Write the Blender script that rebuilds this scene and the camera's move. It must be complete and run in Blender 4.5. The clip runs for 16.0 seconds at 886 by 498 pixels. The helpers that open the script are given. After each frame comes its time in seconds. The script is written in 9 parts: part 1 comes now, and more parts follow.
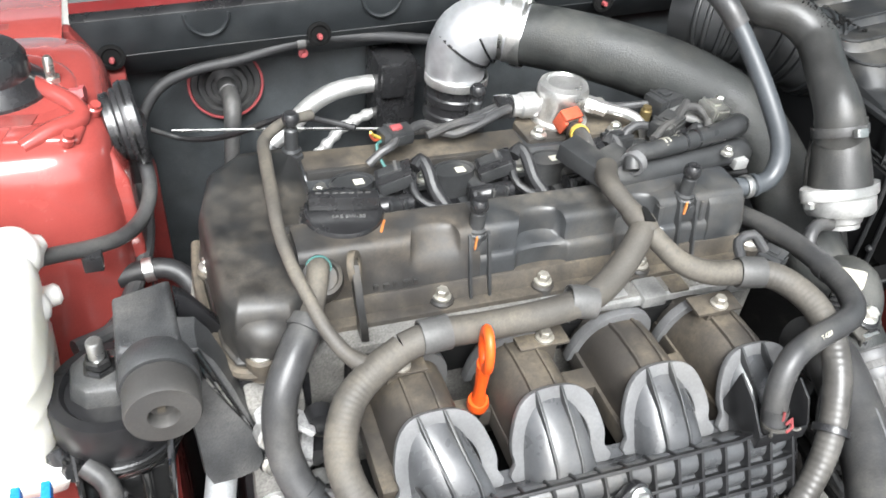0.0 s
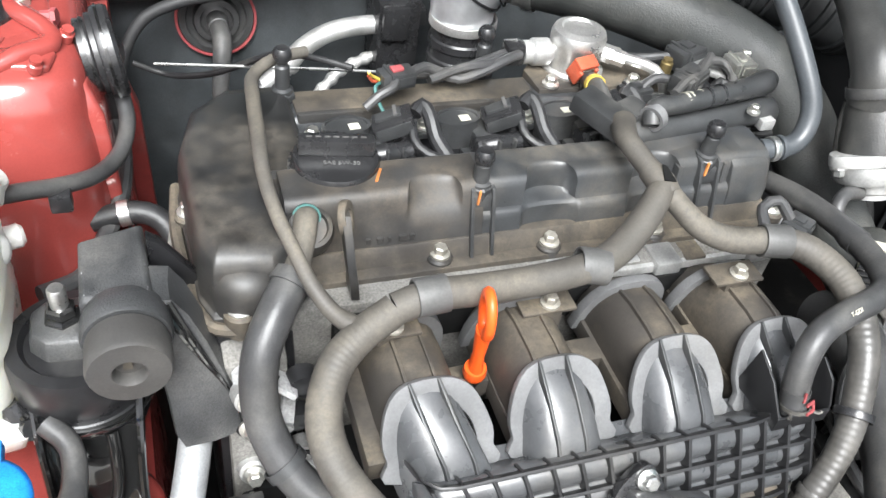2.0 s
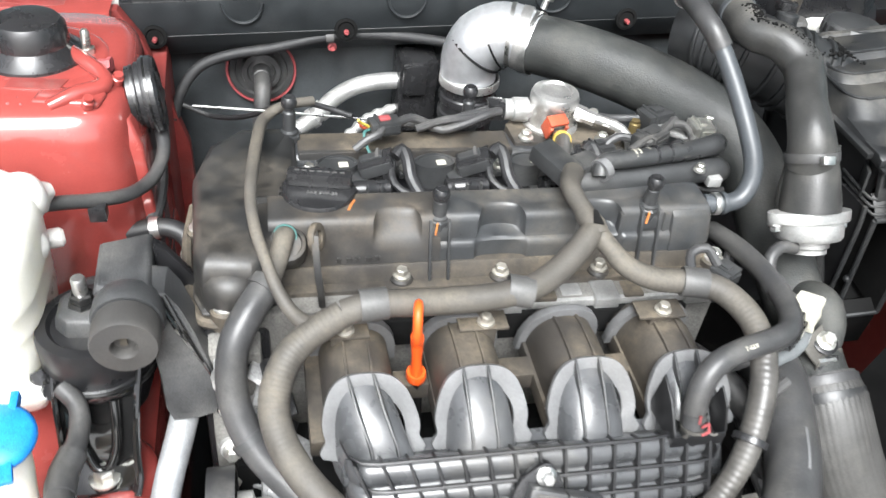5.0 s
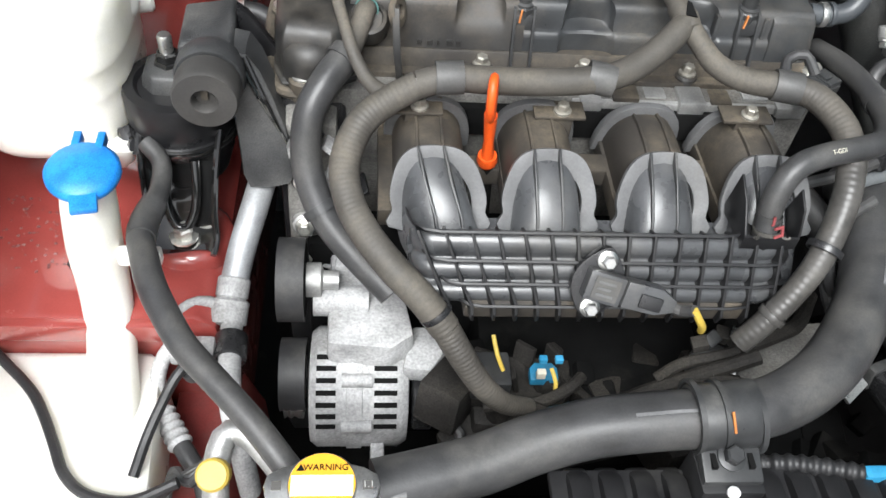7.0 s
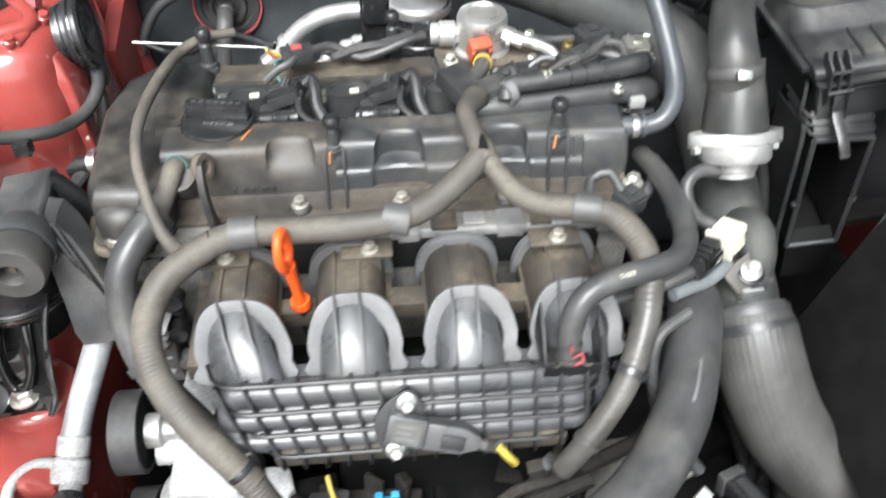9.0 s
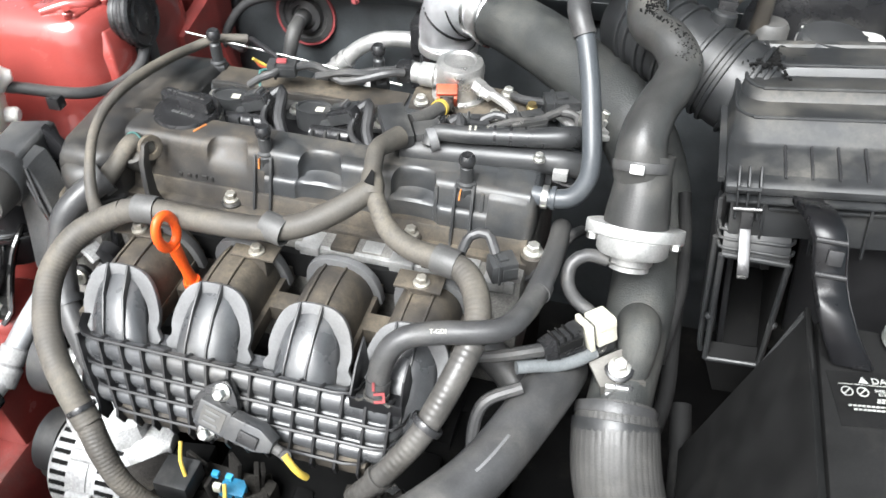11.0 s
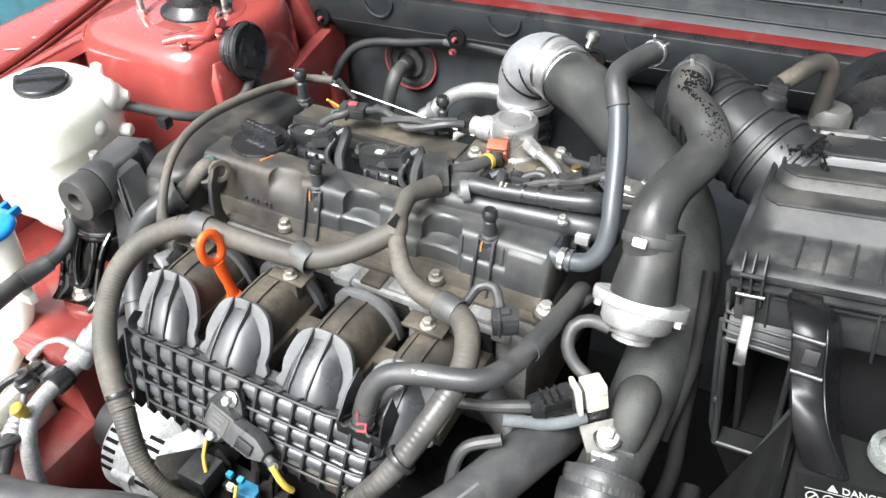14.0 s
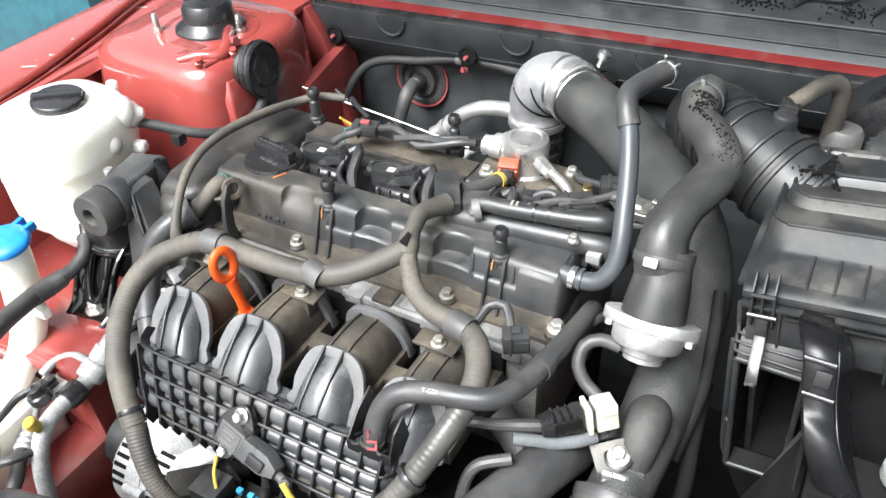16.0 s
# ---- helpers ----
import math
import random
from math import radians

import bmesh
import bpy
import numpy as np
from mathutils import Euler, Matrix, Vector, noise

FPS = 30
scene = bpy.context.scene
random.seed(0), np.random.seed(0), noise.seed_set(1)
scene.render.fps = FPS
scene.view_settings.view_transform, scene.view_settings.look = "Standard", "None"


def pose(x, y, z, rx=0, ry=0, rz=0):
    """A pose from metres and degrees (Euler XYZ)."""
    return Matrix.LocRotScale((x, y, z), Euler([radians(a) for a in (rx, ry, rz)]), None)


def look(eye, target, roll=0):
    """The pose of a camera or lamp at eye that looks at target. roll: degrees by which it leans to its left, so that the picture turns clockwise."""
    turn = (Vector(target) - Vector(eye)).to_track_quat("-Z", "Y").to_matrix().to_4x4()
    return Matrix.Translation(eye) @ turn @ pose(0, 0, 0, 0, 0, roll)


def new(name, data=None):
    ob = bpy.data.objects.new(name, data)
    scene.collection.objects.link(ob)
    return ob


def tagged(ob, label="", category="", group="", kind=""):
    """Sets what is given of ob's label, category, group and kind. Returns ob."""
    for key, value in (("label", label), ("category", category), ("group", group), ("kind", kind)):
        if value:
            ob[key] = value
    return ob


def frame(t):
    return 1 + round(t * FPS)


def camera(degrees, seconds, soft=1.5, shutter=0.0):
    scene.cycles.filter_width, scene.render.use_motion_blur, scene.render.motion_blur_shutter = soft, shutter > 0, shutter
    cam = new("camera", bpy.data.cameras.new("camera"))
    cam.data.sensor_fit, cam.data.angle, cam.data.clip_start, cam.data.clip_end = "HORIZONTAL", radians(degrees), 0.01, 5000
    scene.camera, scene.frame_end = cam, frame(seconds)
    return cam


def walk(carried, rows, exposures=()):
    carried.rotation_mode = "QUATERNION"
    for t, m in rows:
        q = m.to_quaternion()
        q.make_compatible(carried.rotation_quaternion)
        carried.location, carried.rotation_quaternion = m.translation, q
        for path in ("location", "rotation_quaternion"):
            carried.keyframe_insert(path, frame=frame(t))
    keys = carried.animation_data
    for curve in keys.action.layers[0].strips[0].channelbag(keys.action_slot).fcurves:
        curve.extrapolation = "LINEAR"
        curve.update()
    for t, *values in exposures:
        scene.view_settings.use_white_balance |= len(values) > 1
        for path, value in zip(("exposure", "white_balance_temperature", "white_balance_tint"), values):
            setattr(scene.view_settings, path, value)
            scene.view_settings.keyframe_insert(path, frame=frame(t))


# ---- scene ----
cam = camera(55.5, 16.0, shutter=0.5)
PATH = [
    (0, (-0.24, -0.497, 1.305), (0.364, 0.917, 0.025), 6.7),
    (0.5, (-0.243, -0.494, 1.296), (0.322, 0.905, -0.018), 6.5),
    (1, (-0.236, -0.471, 1.274), (0.315, 0.921, -0.052), 6.9),
    (1.5, (-0.229, -0.465, 1.266), (0.373, 0.889, -0.077), 9.0),
    (2, (-0.227, -0.459, 1.266), (0.376, 0.887, -0.085), 9.6),
    (2.5, (-0.229, -0.46, 1.27), (0.365, 0.901, -0.07), 9.5),
    (3, (-0.233, -0.46, 1.269), (0.353, 0.91, -0.066), 9.6),
    (3.2, (-0.233, -0.459, 1.269), (0.348, 0.907, -0.071), 9.6),
    (5.3, (-0.105, -0.621, 1.336), (0.211, 0.881, 0.054), 6.2),
    (5.5, (-0.074, -0.651, 1.335), (0.163, 0.819, 0.0), 5.4),
    (6, (-0.056, -0.69, 1.31), (-0.019, 0.689, -0.138), 3.0),
    (6.5, (-0.12, -0.649, 1.28), (0.0, 0.668, -0.221), 6.1),
    (7, (-0.138, -0.637, 1.271), (0.057, 0.678, -0.223), 7.3),
    (7.5, (-0.138, -0.626, 1.275), (0.069, 0.693, -0.214), 6.4),
    (8, (-0.13, -0.615, 1.277), (0.1, 0.684, -0.226), 5.3),
    (8.5, (-0.087, -0.619, 1.288), (0.189, 0.716, -0.176), 3.2),
    (9, (0.04, -0.605, 1.329), (0.177, 0.818, -0.071), 0.3),
    (9.5, (0.183, -0.611, 1.359), (0.086, 0.855, 0.002), -1.2),
    (10, (0.264, -0.614, 1.363), (0.023, 0.846, 0.018), -1.2),
    (10.2, (0.271, -0.61, 1.361), (0.032, 0.84, 0.005), -1.0),
    (12.3, (0.461, -0.586, 1.373), (-0.244, 0.716, 0.028), -0.3),
    (12.5, (0.465, -0.578, 1.38), (-0.249, 0.692, 0.01), -2.0),
    (13, (0.468, -0.581, 1.388), (-0.267, 0.751, 0.09), -1.7),
    (13.5, (0.468, -0.574, 1.388), (-0.273, 0.769, 0.103), -1.8),
    (14, (0.47, -0.571, 1.39), (-0.281, 0.764, 0.105), -2.1),
    (14.5, (0.468, -0.569, 1.392), (-0.305, 0.77, 0.124), -2.4),
    (15, (0.466, -0.566, 1.388), (-0.305, 0.775, 0.12), -2.3),
    (15.5, (0.469, -0.571, 1.396), (-0.313, 0.765, 0.131), -2.4),
    (16, (0.469, -0.572, 1.395), (-0.312, 0.772, 0.137), -2.3),
]
walk(cam, [(t, look(eye, target, roll)) for t, eye, target, roll in PATH], exposures=[(0, 1.28), (1.5, 1.24), (3, 1.22), (5.5, 1.28), (6, 0.92), (7, 0.52), (8, 0.64), (9, 1.13), (10, 1.31), (12.5, 1.32), (16.0, 1.28)])

# ---- light ----
world = bpy.data.worlds.new("world")
scene.world = world
world.use_nodes = True
wt = world.node_tree
sky = wt.nodes.new("ShaderNodeTexSky")
sky.sky_type, sky.sun_disc = "NISHITA", False
sky.sun_elevation, sky.sun_rotation = radians(52), radians(197)
sky.air_density, sky.dust_density = 1.0, 4.0
wt.nodes["Background"].inputs[1].default_value = 0.15
pale = wt.nodes.new("ShaderNodeHueSaturation")
pale.inputs["Saturation"].default_value = 0.3
wt.links.new(sky.outputs[0], pale.inputs["Color"])
wt.links.new(pale.outputs[0], wt.nodes["Background"].inputs[0])
sun = new("sun", bpy.data.lights.new("sun", "SUN"))
sun.data.energy, sun.data.angle, sun.data.color = 3.3, radians(36), (0.955, 1.0, 1.025)
sun.matrix_world = look((-0.55, -2.0, 3.8), (0.05, 0, 0.85))


# ---- materials ----
def make_material(name, color, rough=0.5, metal=0.0, dust=0.0, dust_color=(0.175, 0.164, 0.145), grain=0.10, scale=60.0, bump=0.06, coat=0.0, blotch=0.3, spec=0.5):
    m = bpy.data.materials.new(name)
    m.use_nodes = True
    nt = m.node_tree
    n, l = nt.nodes, nt.links
    b = n["Principled BSDF"]
    b.inputs["Metallic"].default_value = metal
    b.inputs["Coat Weight"].default_value = coat
    b.inputs["Specular IOR Level"].default_value = spec
    co = n.new("ShaderNodeTexCoord")
    fine = n.new("ShaderNodeTexNoise")
    fine.inputs["Scale"].default_value, fine.inputs["Detail"].default_value = scale * 9, 4
    broad = n.new("ShaderNodeTexNoise")
    broad.inputs["Scale"].default_value, broad.inputs["Detail"].default_value, broad.inputs["Roughness"].default_value = scale * 0.45, 6, 0.6
    for t in (fine, broad):
        l.new(co.outputs["Object"], t.inputs["Vector"])
    # colour: blotches and fine grain
    v = n.new("ShaderNodeMapRange")
    v.inputs["From Min"].default_value, v.inputs["From Max"].default_value = 0.3, 0.7
    v.inputs["To Min"].default_value, v.inputs["To Max"].default_value = 1 - blotch, 1 + blotch
    l.new(broad.outputs["Fac"], v.inputs["Value"])
    g = n.new("ShaderNodeMapRange")
    g.inputs["From Min"].default_value, g.inputs["From Max"].default_value = 0.3, 0.7
    g.inputs["To Min"].default_value, g.inputs["To Max"].default_value = 1 - grain, 1 + grain
    l.new(fine.outputs["Fac"], g.inputs["Value"])
    vg = n.new("ShaderNodeMath")
    vg.operation = "MULTIPLY"
    l.new(v.outputs[0], vg.inputs[0])
    l.new(g.outputs[0], vg.inputs[1])
    sc = n.new("ShaderNodeVectorMath")
    sc.operation = "SCALE"
    sc.inputs[0].default_value = color
    l.new(vg.outputs[0], sc.inputs["Scale"])
    out = sc.outputs[0]
    rsock = None
    r = n.new("ShaderNodeMapRange")
    r.inputs["From Min"].default_value, r.inputs["From Max"].default_value = 0.3, 0.7
    r.inputs["To Min"].default_value, r.inputs["To Max"].default_value = max(0.02, rough - 0.1), min(1, rough + 0.1)
    l.new(broad.outputs["Fac"], r.inputs["Value"])
    rsock = r.outputs[0]
    if dust:
        # settled dust: thickest where the surface faces up, broken by noise
        geo = n.new("ShaderNodeNewGeometry")
        sep = n.new("ShaderNodeSeparateXYZ")
        l.new(geo.outputs["Normal"], sep.inputs[0])
        up = n.new("ShaderNodeMapRange")
        up.inputs["From Min"].default_value, up.inputs["From Max"].default_value = -0.3, 0.9
        up.inputs["To Min"].default_value, up.inputs["To Max"].default_value = 0.35, 1.0
        l.new(sep.outputs["Z"], up.inputs["Value"])
        patch = n.new("ShaderNodeTexNoise")
        patch.inputs["Scale"].default_value, patch.inputs["Detail"].default_value, patch.inputs["Roughness"].default_value = 17.0, 4, 0.55
        l.new(co.outputs["Object"], patch.inputs["Vector"])
        pr = n.new("ShaderNodeMapRange")
        pr.inputs["From Min"].default_value, pr.inputs["From Max"].default_value = 0.59 - 0.42 * min(dust, 1), 0.88 - 0.42 * min(dust, 1)
        l.new(patch.outputs["Fac"], pr.inputs["Value"])
        k = n.new("ShaderNodeMath")
        k.operation, k.use_clamp = "MULTIPLY", True
        l.new(up.outputs[0], k.inputs[0])
        spots = n.new("ShaderNodeTexNoise")
        spots.inputs["Scale"].default_value, spots.inputs["Detail"].default_value, spots.inputs["Roughness"].default_value = 130.0, 7, 0.72
        l.new(co.outputs["Object"], spots.inputs["Vector"])
        sr = n.new("ShaderNodeMapRange")
        sr.inputs["From Min"].default_value, sr.inputs["From Max"].default_value = 0.36, 0.58
        sr.inputs["To Min"].default_value, sr.inputs["To Max"].default_value = 0.35, 1.12
        l.new(spots.outputs["Fac"], sr.inputs["Value"])
        sp = n.new("ShaderNodeMath")
        sp.operation = "MULTIPLY"
        l.new(pr.outputs[0], sp.inputs[0])
        l.new(sr.outputs[0], sp.inputs[1])
        l.new(sp.outputs[0], k.inputs[1])
        k2 = n.new("ShaderNodeMath")
        k2.operation, k2.use_clamp = "MULTIPLY", True
        k2.inputs[1].default_value = min(0.95, 0.5 + 0.6 * dust)
        l.new(k.outputs[0], k2.inputs[0])
        mix = n.new("ShaderNodeMix")
        mix.data_type = "RGBA"
        l.new(k2.outputs[0], mix.inputs["Factor"])
        l.new(out, mix.inputs["A"])
        dc = n.new("ShaderNodeVectorMath")
        dc.operation = "SCALE"
        dc.inputs[0].default_value = dust_color
        l.new(g.outputs[0], dc.inputs["Scale"])
        l.new(dc.outputs[0], mix.inputs["B"])
        out = mix.outputs["Result"]
        rm = n.new("ShaderNodeMix")
        l.new(k2.outputs[0], rm.inputs["Factor"])
        l.new(rsock, rm.inputs["A"])
        rm.inputs["B"].default_value = 0.9
        rsock = rm.outputs["Result"]
        mm = n.new("ShaderNodeMath")
        mm.operation = "MULTIPLY_ADD"
        mm.inputs[1].default_value, mm.inputs[2].default_value = -metal, metal
        l.new(k2.outputs[0], mm.inputs[0])
        l.new(mm.outputs[0], b.inputs["Metallic"])
    l.new(out, b.inputs["Base Color"])
    l.new(rsock, b.inputs["Roughness"])
    bp = n.new("ShaderNodeBump")
    bp.inputs["Strength"].default_value, bp.inputs["Distance"].default_value = bump, 0.0006
    l.new(fine.outputs["Fac"], bp.inputs["Height"])
    l.new(bp.outputs[0], b.inputs["Normal"])
    return m


M = make_material
m_plastic = M("black_plastic", (0.034, 0.035, 0.036), 0.36, dust=0.22, dust_color=(0.16, 0.154, 0.142))
m_belt = M("belt_rubber", (0.025, 0.025, 0.026), 0.6, dust=0.08)
m_plastic_clean = M("clean_black_plastic", (0.021, 0.021, 0.022), 0.27, blotch=0.2, spec=0.65)
m_cover = M("valve_cover_plastic", (0.036, 0.038, 0.040), 0.35, dust=0.40, dust_color=(0.118, 0.103, 0.083), spec=0.6)
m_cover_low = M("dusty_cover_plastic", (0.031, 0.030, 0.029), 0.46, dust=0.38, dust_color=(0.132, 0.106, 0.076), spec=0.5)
m_end = M("timing_end_plastic", (0.020, 0.020, 0.020), 0.38, dust=0.34, dust_color=(0.096, 0.083, 0.066), blotch=0.5, spec=0.55)
m_cowl = M("cowl_plastic", (0.02, 0.023, 0.025), 0.5, dust=0.06, dust_color=(0.12, 0.12, 0.115))
m_teal = M("teal_machine_paint", (0.02, 0.10, 0.13), 0.5)
m_manifold = M("manifold_plastic", (0.062, 0.064, 0.067), 0.30, dust=0.16, dust_color=(0.14, 0.132, 0.118), blotch=0.35, spec=0.7)
m_grid = M("grid_rib_plastic", (0.014, 0.014, 0.015), 0.40, dust=0.08, dust_color=(0.08, 0.077, 0.07), blotch=0.2, spec=0.45)
m_flange = M("weld_flange_plastic", (0.135, 0.136, 0.138), 0.42, dust=0.14, dust_color=(0.15, 0.14, 0.122), blotch=0.25)
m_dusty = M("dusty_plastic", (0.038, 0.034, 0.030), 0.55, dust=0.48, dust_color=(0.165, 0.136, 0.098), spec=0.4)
m_rubber = M("hose_rubber", (0.046, 0.046, 0.047), 0.38, dust=0.33, dust_color=(0.128, 0.122, 0.111), bump=0.3)
m_hose_dust = M("brown_dusty_rubber", (0.038, 0.038, 0.037), 0.36, dust=0.32, dust_color=(0.115, 0.108, 0.094), bump=0.3)
m_loom = M("loom_tape", (0.070, 0.064, 0.056), 0.6, dust=0.44, dust_color=(0.156, 0.137, 0.108))
m_braid = M("braided_hose_rubber", (0.060, 0.059, 0.057), 0.45, dust=0.36, dust_color=(0.125, 0.119, 0.106), bump=0.5)
m_conduit = M("wet_conduit", (0.064, 0.061, 0.057), 0.34, dust=0.40, dust_color=(0.135, 0.124, 0.107), blotch=0.4)
m_sleeve = M("grey_sleeve", (0.080, 0.079, 0.077), 0.5, dust=0.3, dust_color=(0.15, 0.138, 0.118))
m_scuff = M("scuffed_primer", (0.42, 0.34, 0.32), 0.6, blotch=0.4)
m_pipe = M("painted_pipe", (0.056, 0.062, 0.068), 0.38, dust=0.14, blotch=0.15)
m_alu = M("cast_aluminium", (0.50, 0.50, 0.49), 0.45, metal=0.75, dust=0.42, dust_color=(0.19, 0.18, 0.165), bump=0.4)
m_casting = M("grimy_casting", (0.17, 0.165, 0.155), 0.6, metal=0.3, dust=0.45, dust_color=(0.15, 0.14, 0.12), bump=0.8, blotch=0.5, grain=0.3)
m_alu_white = M("corroded_aluminium", (0.45, 0.45, 0.45), 0.6, metal=0.15, dust=0.42, dust_color=(0.20, 0.195, 0.185), bump=0.8, scale=46, blotch=0.45, grain=0.22)
m_steel = M("bright_steel", (0.70, 0.70, 0.68), 0.32, metal=0.95, blotch=0.2)
m_zinc = M("zinc_bolt", (0.72, 0.71, 0.66), 0.35, metal=0.9, blotch=0.2)
m_zinc_dusty = M("dusty_zinc_bolt", (0.45, 0.43, 0.38), 0.45, metal=0.8, dust=0.45, dust_color=(0.17, 0.15, 0.12), blotch=0.3)
m_foil = M("foil_wrap", (0.84, 0.85, 0.87), 0.34, metal=0.8, bump=1.0, scale=9, blotch=0.25, dust=0.12)
m_red = M("red_car_paint", (0.300, 0.056, 0.048), 0.20, coat=1.0, blotch=0.08, grain=0.05, bump=0.03)
# darker, duller red than the main body paint
m_dark_red = M("dull_dark_red_paint", (0.20, 0.034, 0.030), 0.45, blotch=0.25, dust=0.2)
# car red darkened: the shade at the cowl is put into the colour
m_shaded_red = M("shaded_red_paint", (0.13, 0.014, 0.014), 0.45, blotch=0.15, dust=0.08)
m_white = M("translucent_white_plastic", (0.90, 0.88, 0.80), 0.35, blotch=0.05, grain=0.03, bump=0.05)
m_white.node_tree.nodes["Principled BSDF"].inputs["Subsurface Weight"].default_value = 0.5
m_white.node_tree.nodes["Principled BSDF"].inputs["Subsurface Radius"].default_value = (1.0, 1.0, 0.9)
m_white.node_tree.nodes["Principled BSDF"].inputs["Subsurface Scale"].default_value = 0.04
m_blue = M("blue_plastic", (0.015, 0.22, 0.66), 0.4, blotch=0.3, grain=0.25, scale=110)
m_lightblue = M("light_blue_plastic", (0.03, 0.25, 0.44), 0.45, dust=0.18)
m_orange = M("orange_plastic", (0.80, 0.10, 0.015), 0.35, blotch=0.15, grain=0.1, bump=0.06)
m_orange_paint = M("orange_paint_mark", (0.52, 0.185, 0.05), 0.6, blotch=0.4)
m_redplug = M("red_orange_plug", (0.46, 0.085, 0.04), 0.5, dust=0.12)
m_pink = M("pink_plastic", (0.30, 0.065, 0.068), 0.5, dust=0.15)
m_yellow = M("yellow_plastic", (0.56, 0.40, 0.07), 0.5, blotch=0.3, dust=0.1)
m_label = M("orange_label", (0.85, 0.42, 0.03), 0.5, blotch=0.05, grain=0.03)
m_paper = M("white_label", (0.85, 0.85, 0.85), 0.5, blotch=0.04, grain=0.03)
m_cream = M("cream_connector", (0.56, 0.54, 0.45), 0.5, dust=0.18)
m_black = M("matt_black_steel", (0.013, 0.013, 0.014), 0.3, dust=0.05, dust_color=(0.09, 0.088, 0.08), spec=0.45)
m_gloss = M("gloss_black_steel", (0.01, 0.01, 0.01), 0.08, coat=0.8, blotch=0.2)
m_insul = M("firewall_insulation", (0.040, 0.045, 0.048), 0.55, dust=0.12, dust_color=(0.11, 0.11, 0.105), bump=0.4)
# near black; also serves as painted shade in gaps and recesses
m_dark = M("near_black_and_gap_shade", (0.010, 0.010, 0.010), 0.85, dust=0.04, dust_color=(0.06, 0.056, 0.048), spec=0.06)
# darker, rougher finish for the parts below the manifold
m_engine_side = M("dark_engine_side", (0.024, 0.022, 0.020), 0.7, dust=0.36, dust_color=(0.070, 0.062, 0.050), bump=0.9, blotch=0.6, grain=0.4, spec=0.3)
m_concrete = M("garage_concrete", (0.28, 0.27, 0.25), 0.85, scale=4)
m_wall = M("garage_wall", (0.10, 0.17, 0.19), 0.8, scale=6)
m_box = M("airbox_plastic", (0.020, 0.021, 0.022), 0.42, dust=0.22, dust_color=(0.105, 0.101, 0.092), spec=0.5)
m_lid = M("dusty_lid_plastic", (0.021, 0.022, 0.023), 0.36, dust=0.36, dust_color=(0.125, 0.117, 0.101), spec=0.5)
m_cowl_top = M("cowl_grille_plastic", (0.026, 0.029, 0.031), 0.5, dust=0.22, dust_color=(0.115, 0.118, 0.116))
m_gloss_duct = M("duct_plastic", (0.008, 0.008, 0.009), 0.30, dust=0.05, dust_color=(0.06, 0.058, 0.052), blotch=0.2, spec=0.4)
m_arm = M("painted_mount_casting", (0.036, 0.037, 0.038), 0.40, dust=0.32, dust_color=(0.115, 0.110, 0.101), bump=0.7, blotch=0.3, grain=0.25, scale=75, spec=0.6)
m_bush = M("bush_rubber", (0.045, 0.043, 0.041), 0.62, dust=0.25, dust_color=(0.095, 0.088, 0.078), bump=0.2)
m_drops = M("water_drop", (0.16, 0.16, 0.165), 0.04, spec=0.9)
m_dull_pipe = M("dull_aluminium_pipe", (0.34, 0.35, 0.36), 0.5, metal=0.5, dust=0.3, dust_color=(0.20, 0.20, 0.195), blotch=0.3)
m_tray = M("tray_plastic", (0.014, 0.014, 0.015), 0.5, dust=0.12, dust_color=(0.07, 0.067, 0.06))
m_matte = M("matt_black_tray", (0.011, 0.011, 0.011), 0.75, dust=0.14, dust_color=(0.045, 0.043, 0.039), spec=0.15)
m_clear = M("clear_tube", (0.15, 0.16, 0.165), 0.2, blotch=0.2)
m_polish = M("polished_steel", (0.72, 0.71, 0.69), 0.34, metal=0.85, blotch=0.2, dust=0.06)
m_lead = M("corroded_lead", (0.17, 0.18, 0.17), 0.8, metal=0.2, scale=120, blotch=0.6, grain=0.4, bump=1.0)
m_spring = M("spring_steel", (0.10, 0.10, 0.10), 0.3, metal=0.9, blotch=0.4)
m_latch = M("black_latch_steel", (0.045, 0.045, 0.046), 0.28, metal=0.6, blotch=0.5)
m_brass = M("dull_brass", (0.34, 0.26, 0.12), 0.35, metal=0.8)
m_bracket_steel = M("dark_bracket_steel", (0.12, 0.115, 0.105), 0.42, metal=0.5, dust=0.3, dust_color=(0.13, 0.12, 0.10), blotch=0.4)
m_print = M("worn_print", (0.42, 0.42, 0.40), 0.6, blotch=0.35, grain=0.2)
m_faint = M("faint_print", (0.15, 0.15, 0.145), 0.5, blotch=0.6, grain=0.3, scale=200)
m_textured = M("textured_duct_rubber", (0.034, 0.036, 0.035), 0.5, dust=0.34, dust_color=(0.095, 0.092, 0.081), scale=60, bump=0.9)
m_green = M("teal_clip", (0.045, 0.14, 0.13), 0.5, dust=0.25)
m_tape = M("black_loom_tape", (0.022, 0.022, 0.023), 0.42, dust=0.16, dust_color=(0.10, 0.097, 0.09), bump=0.5, scale=90)


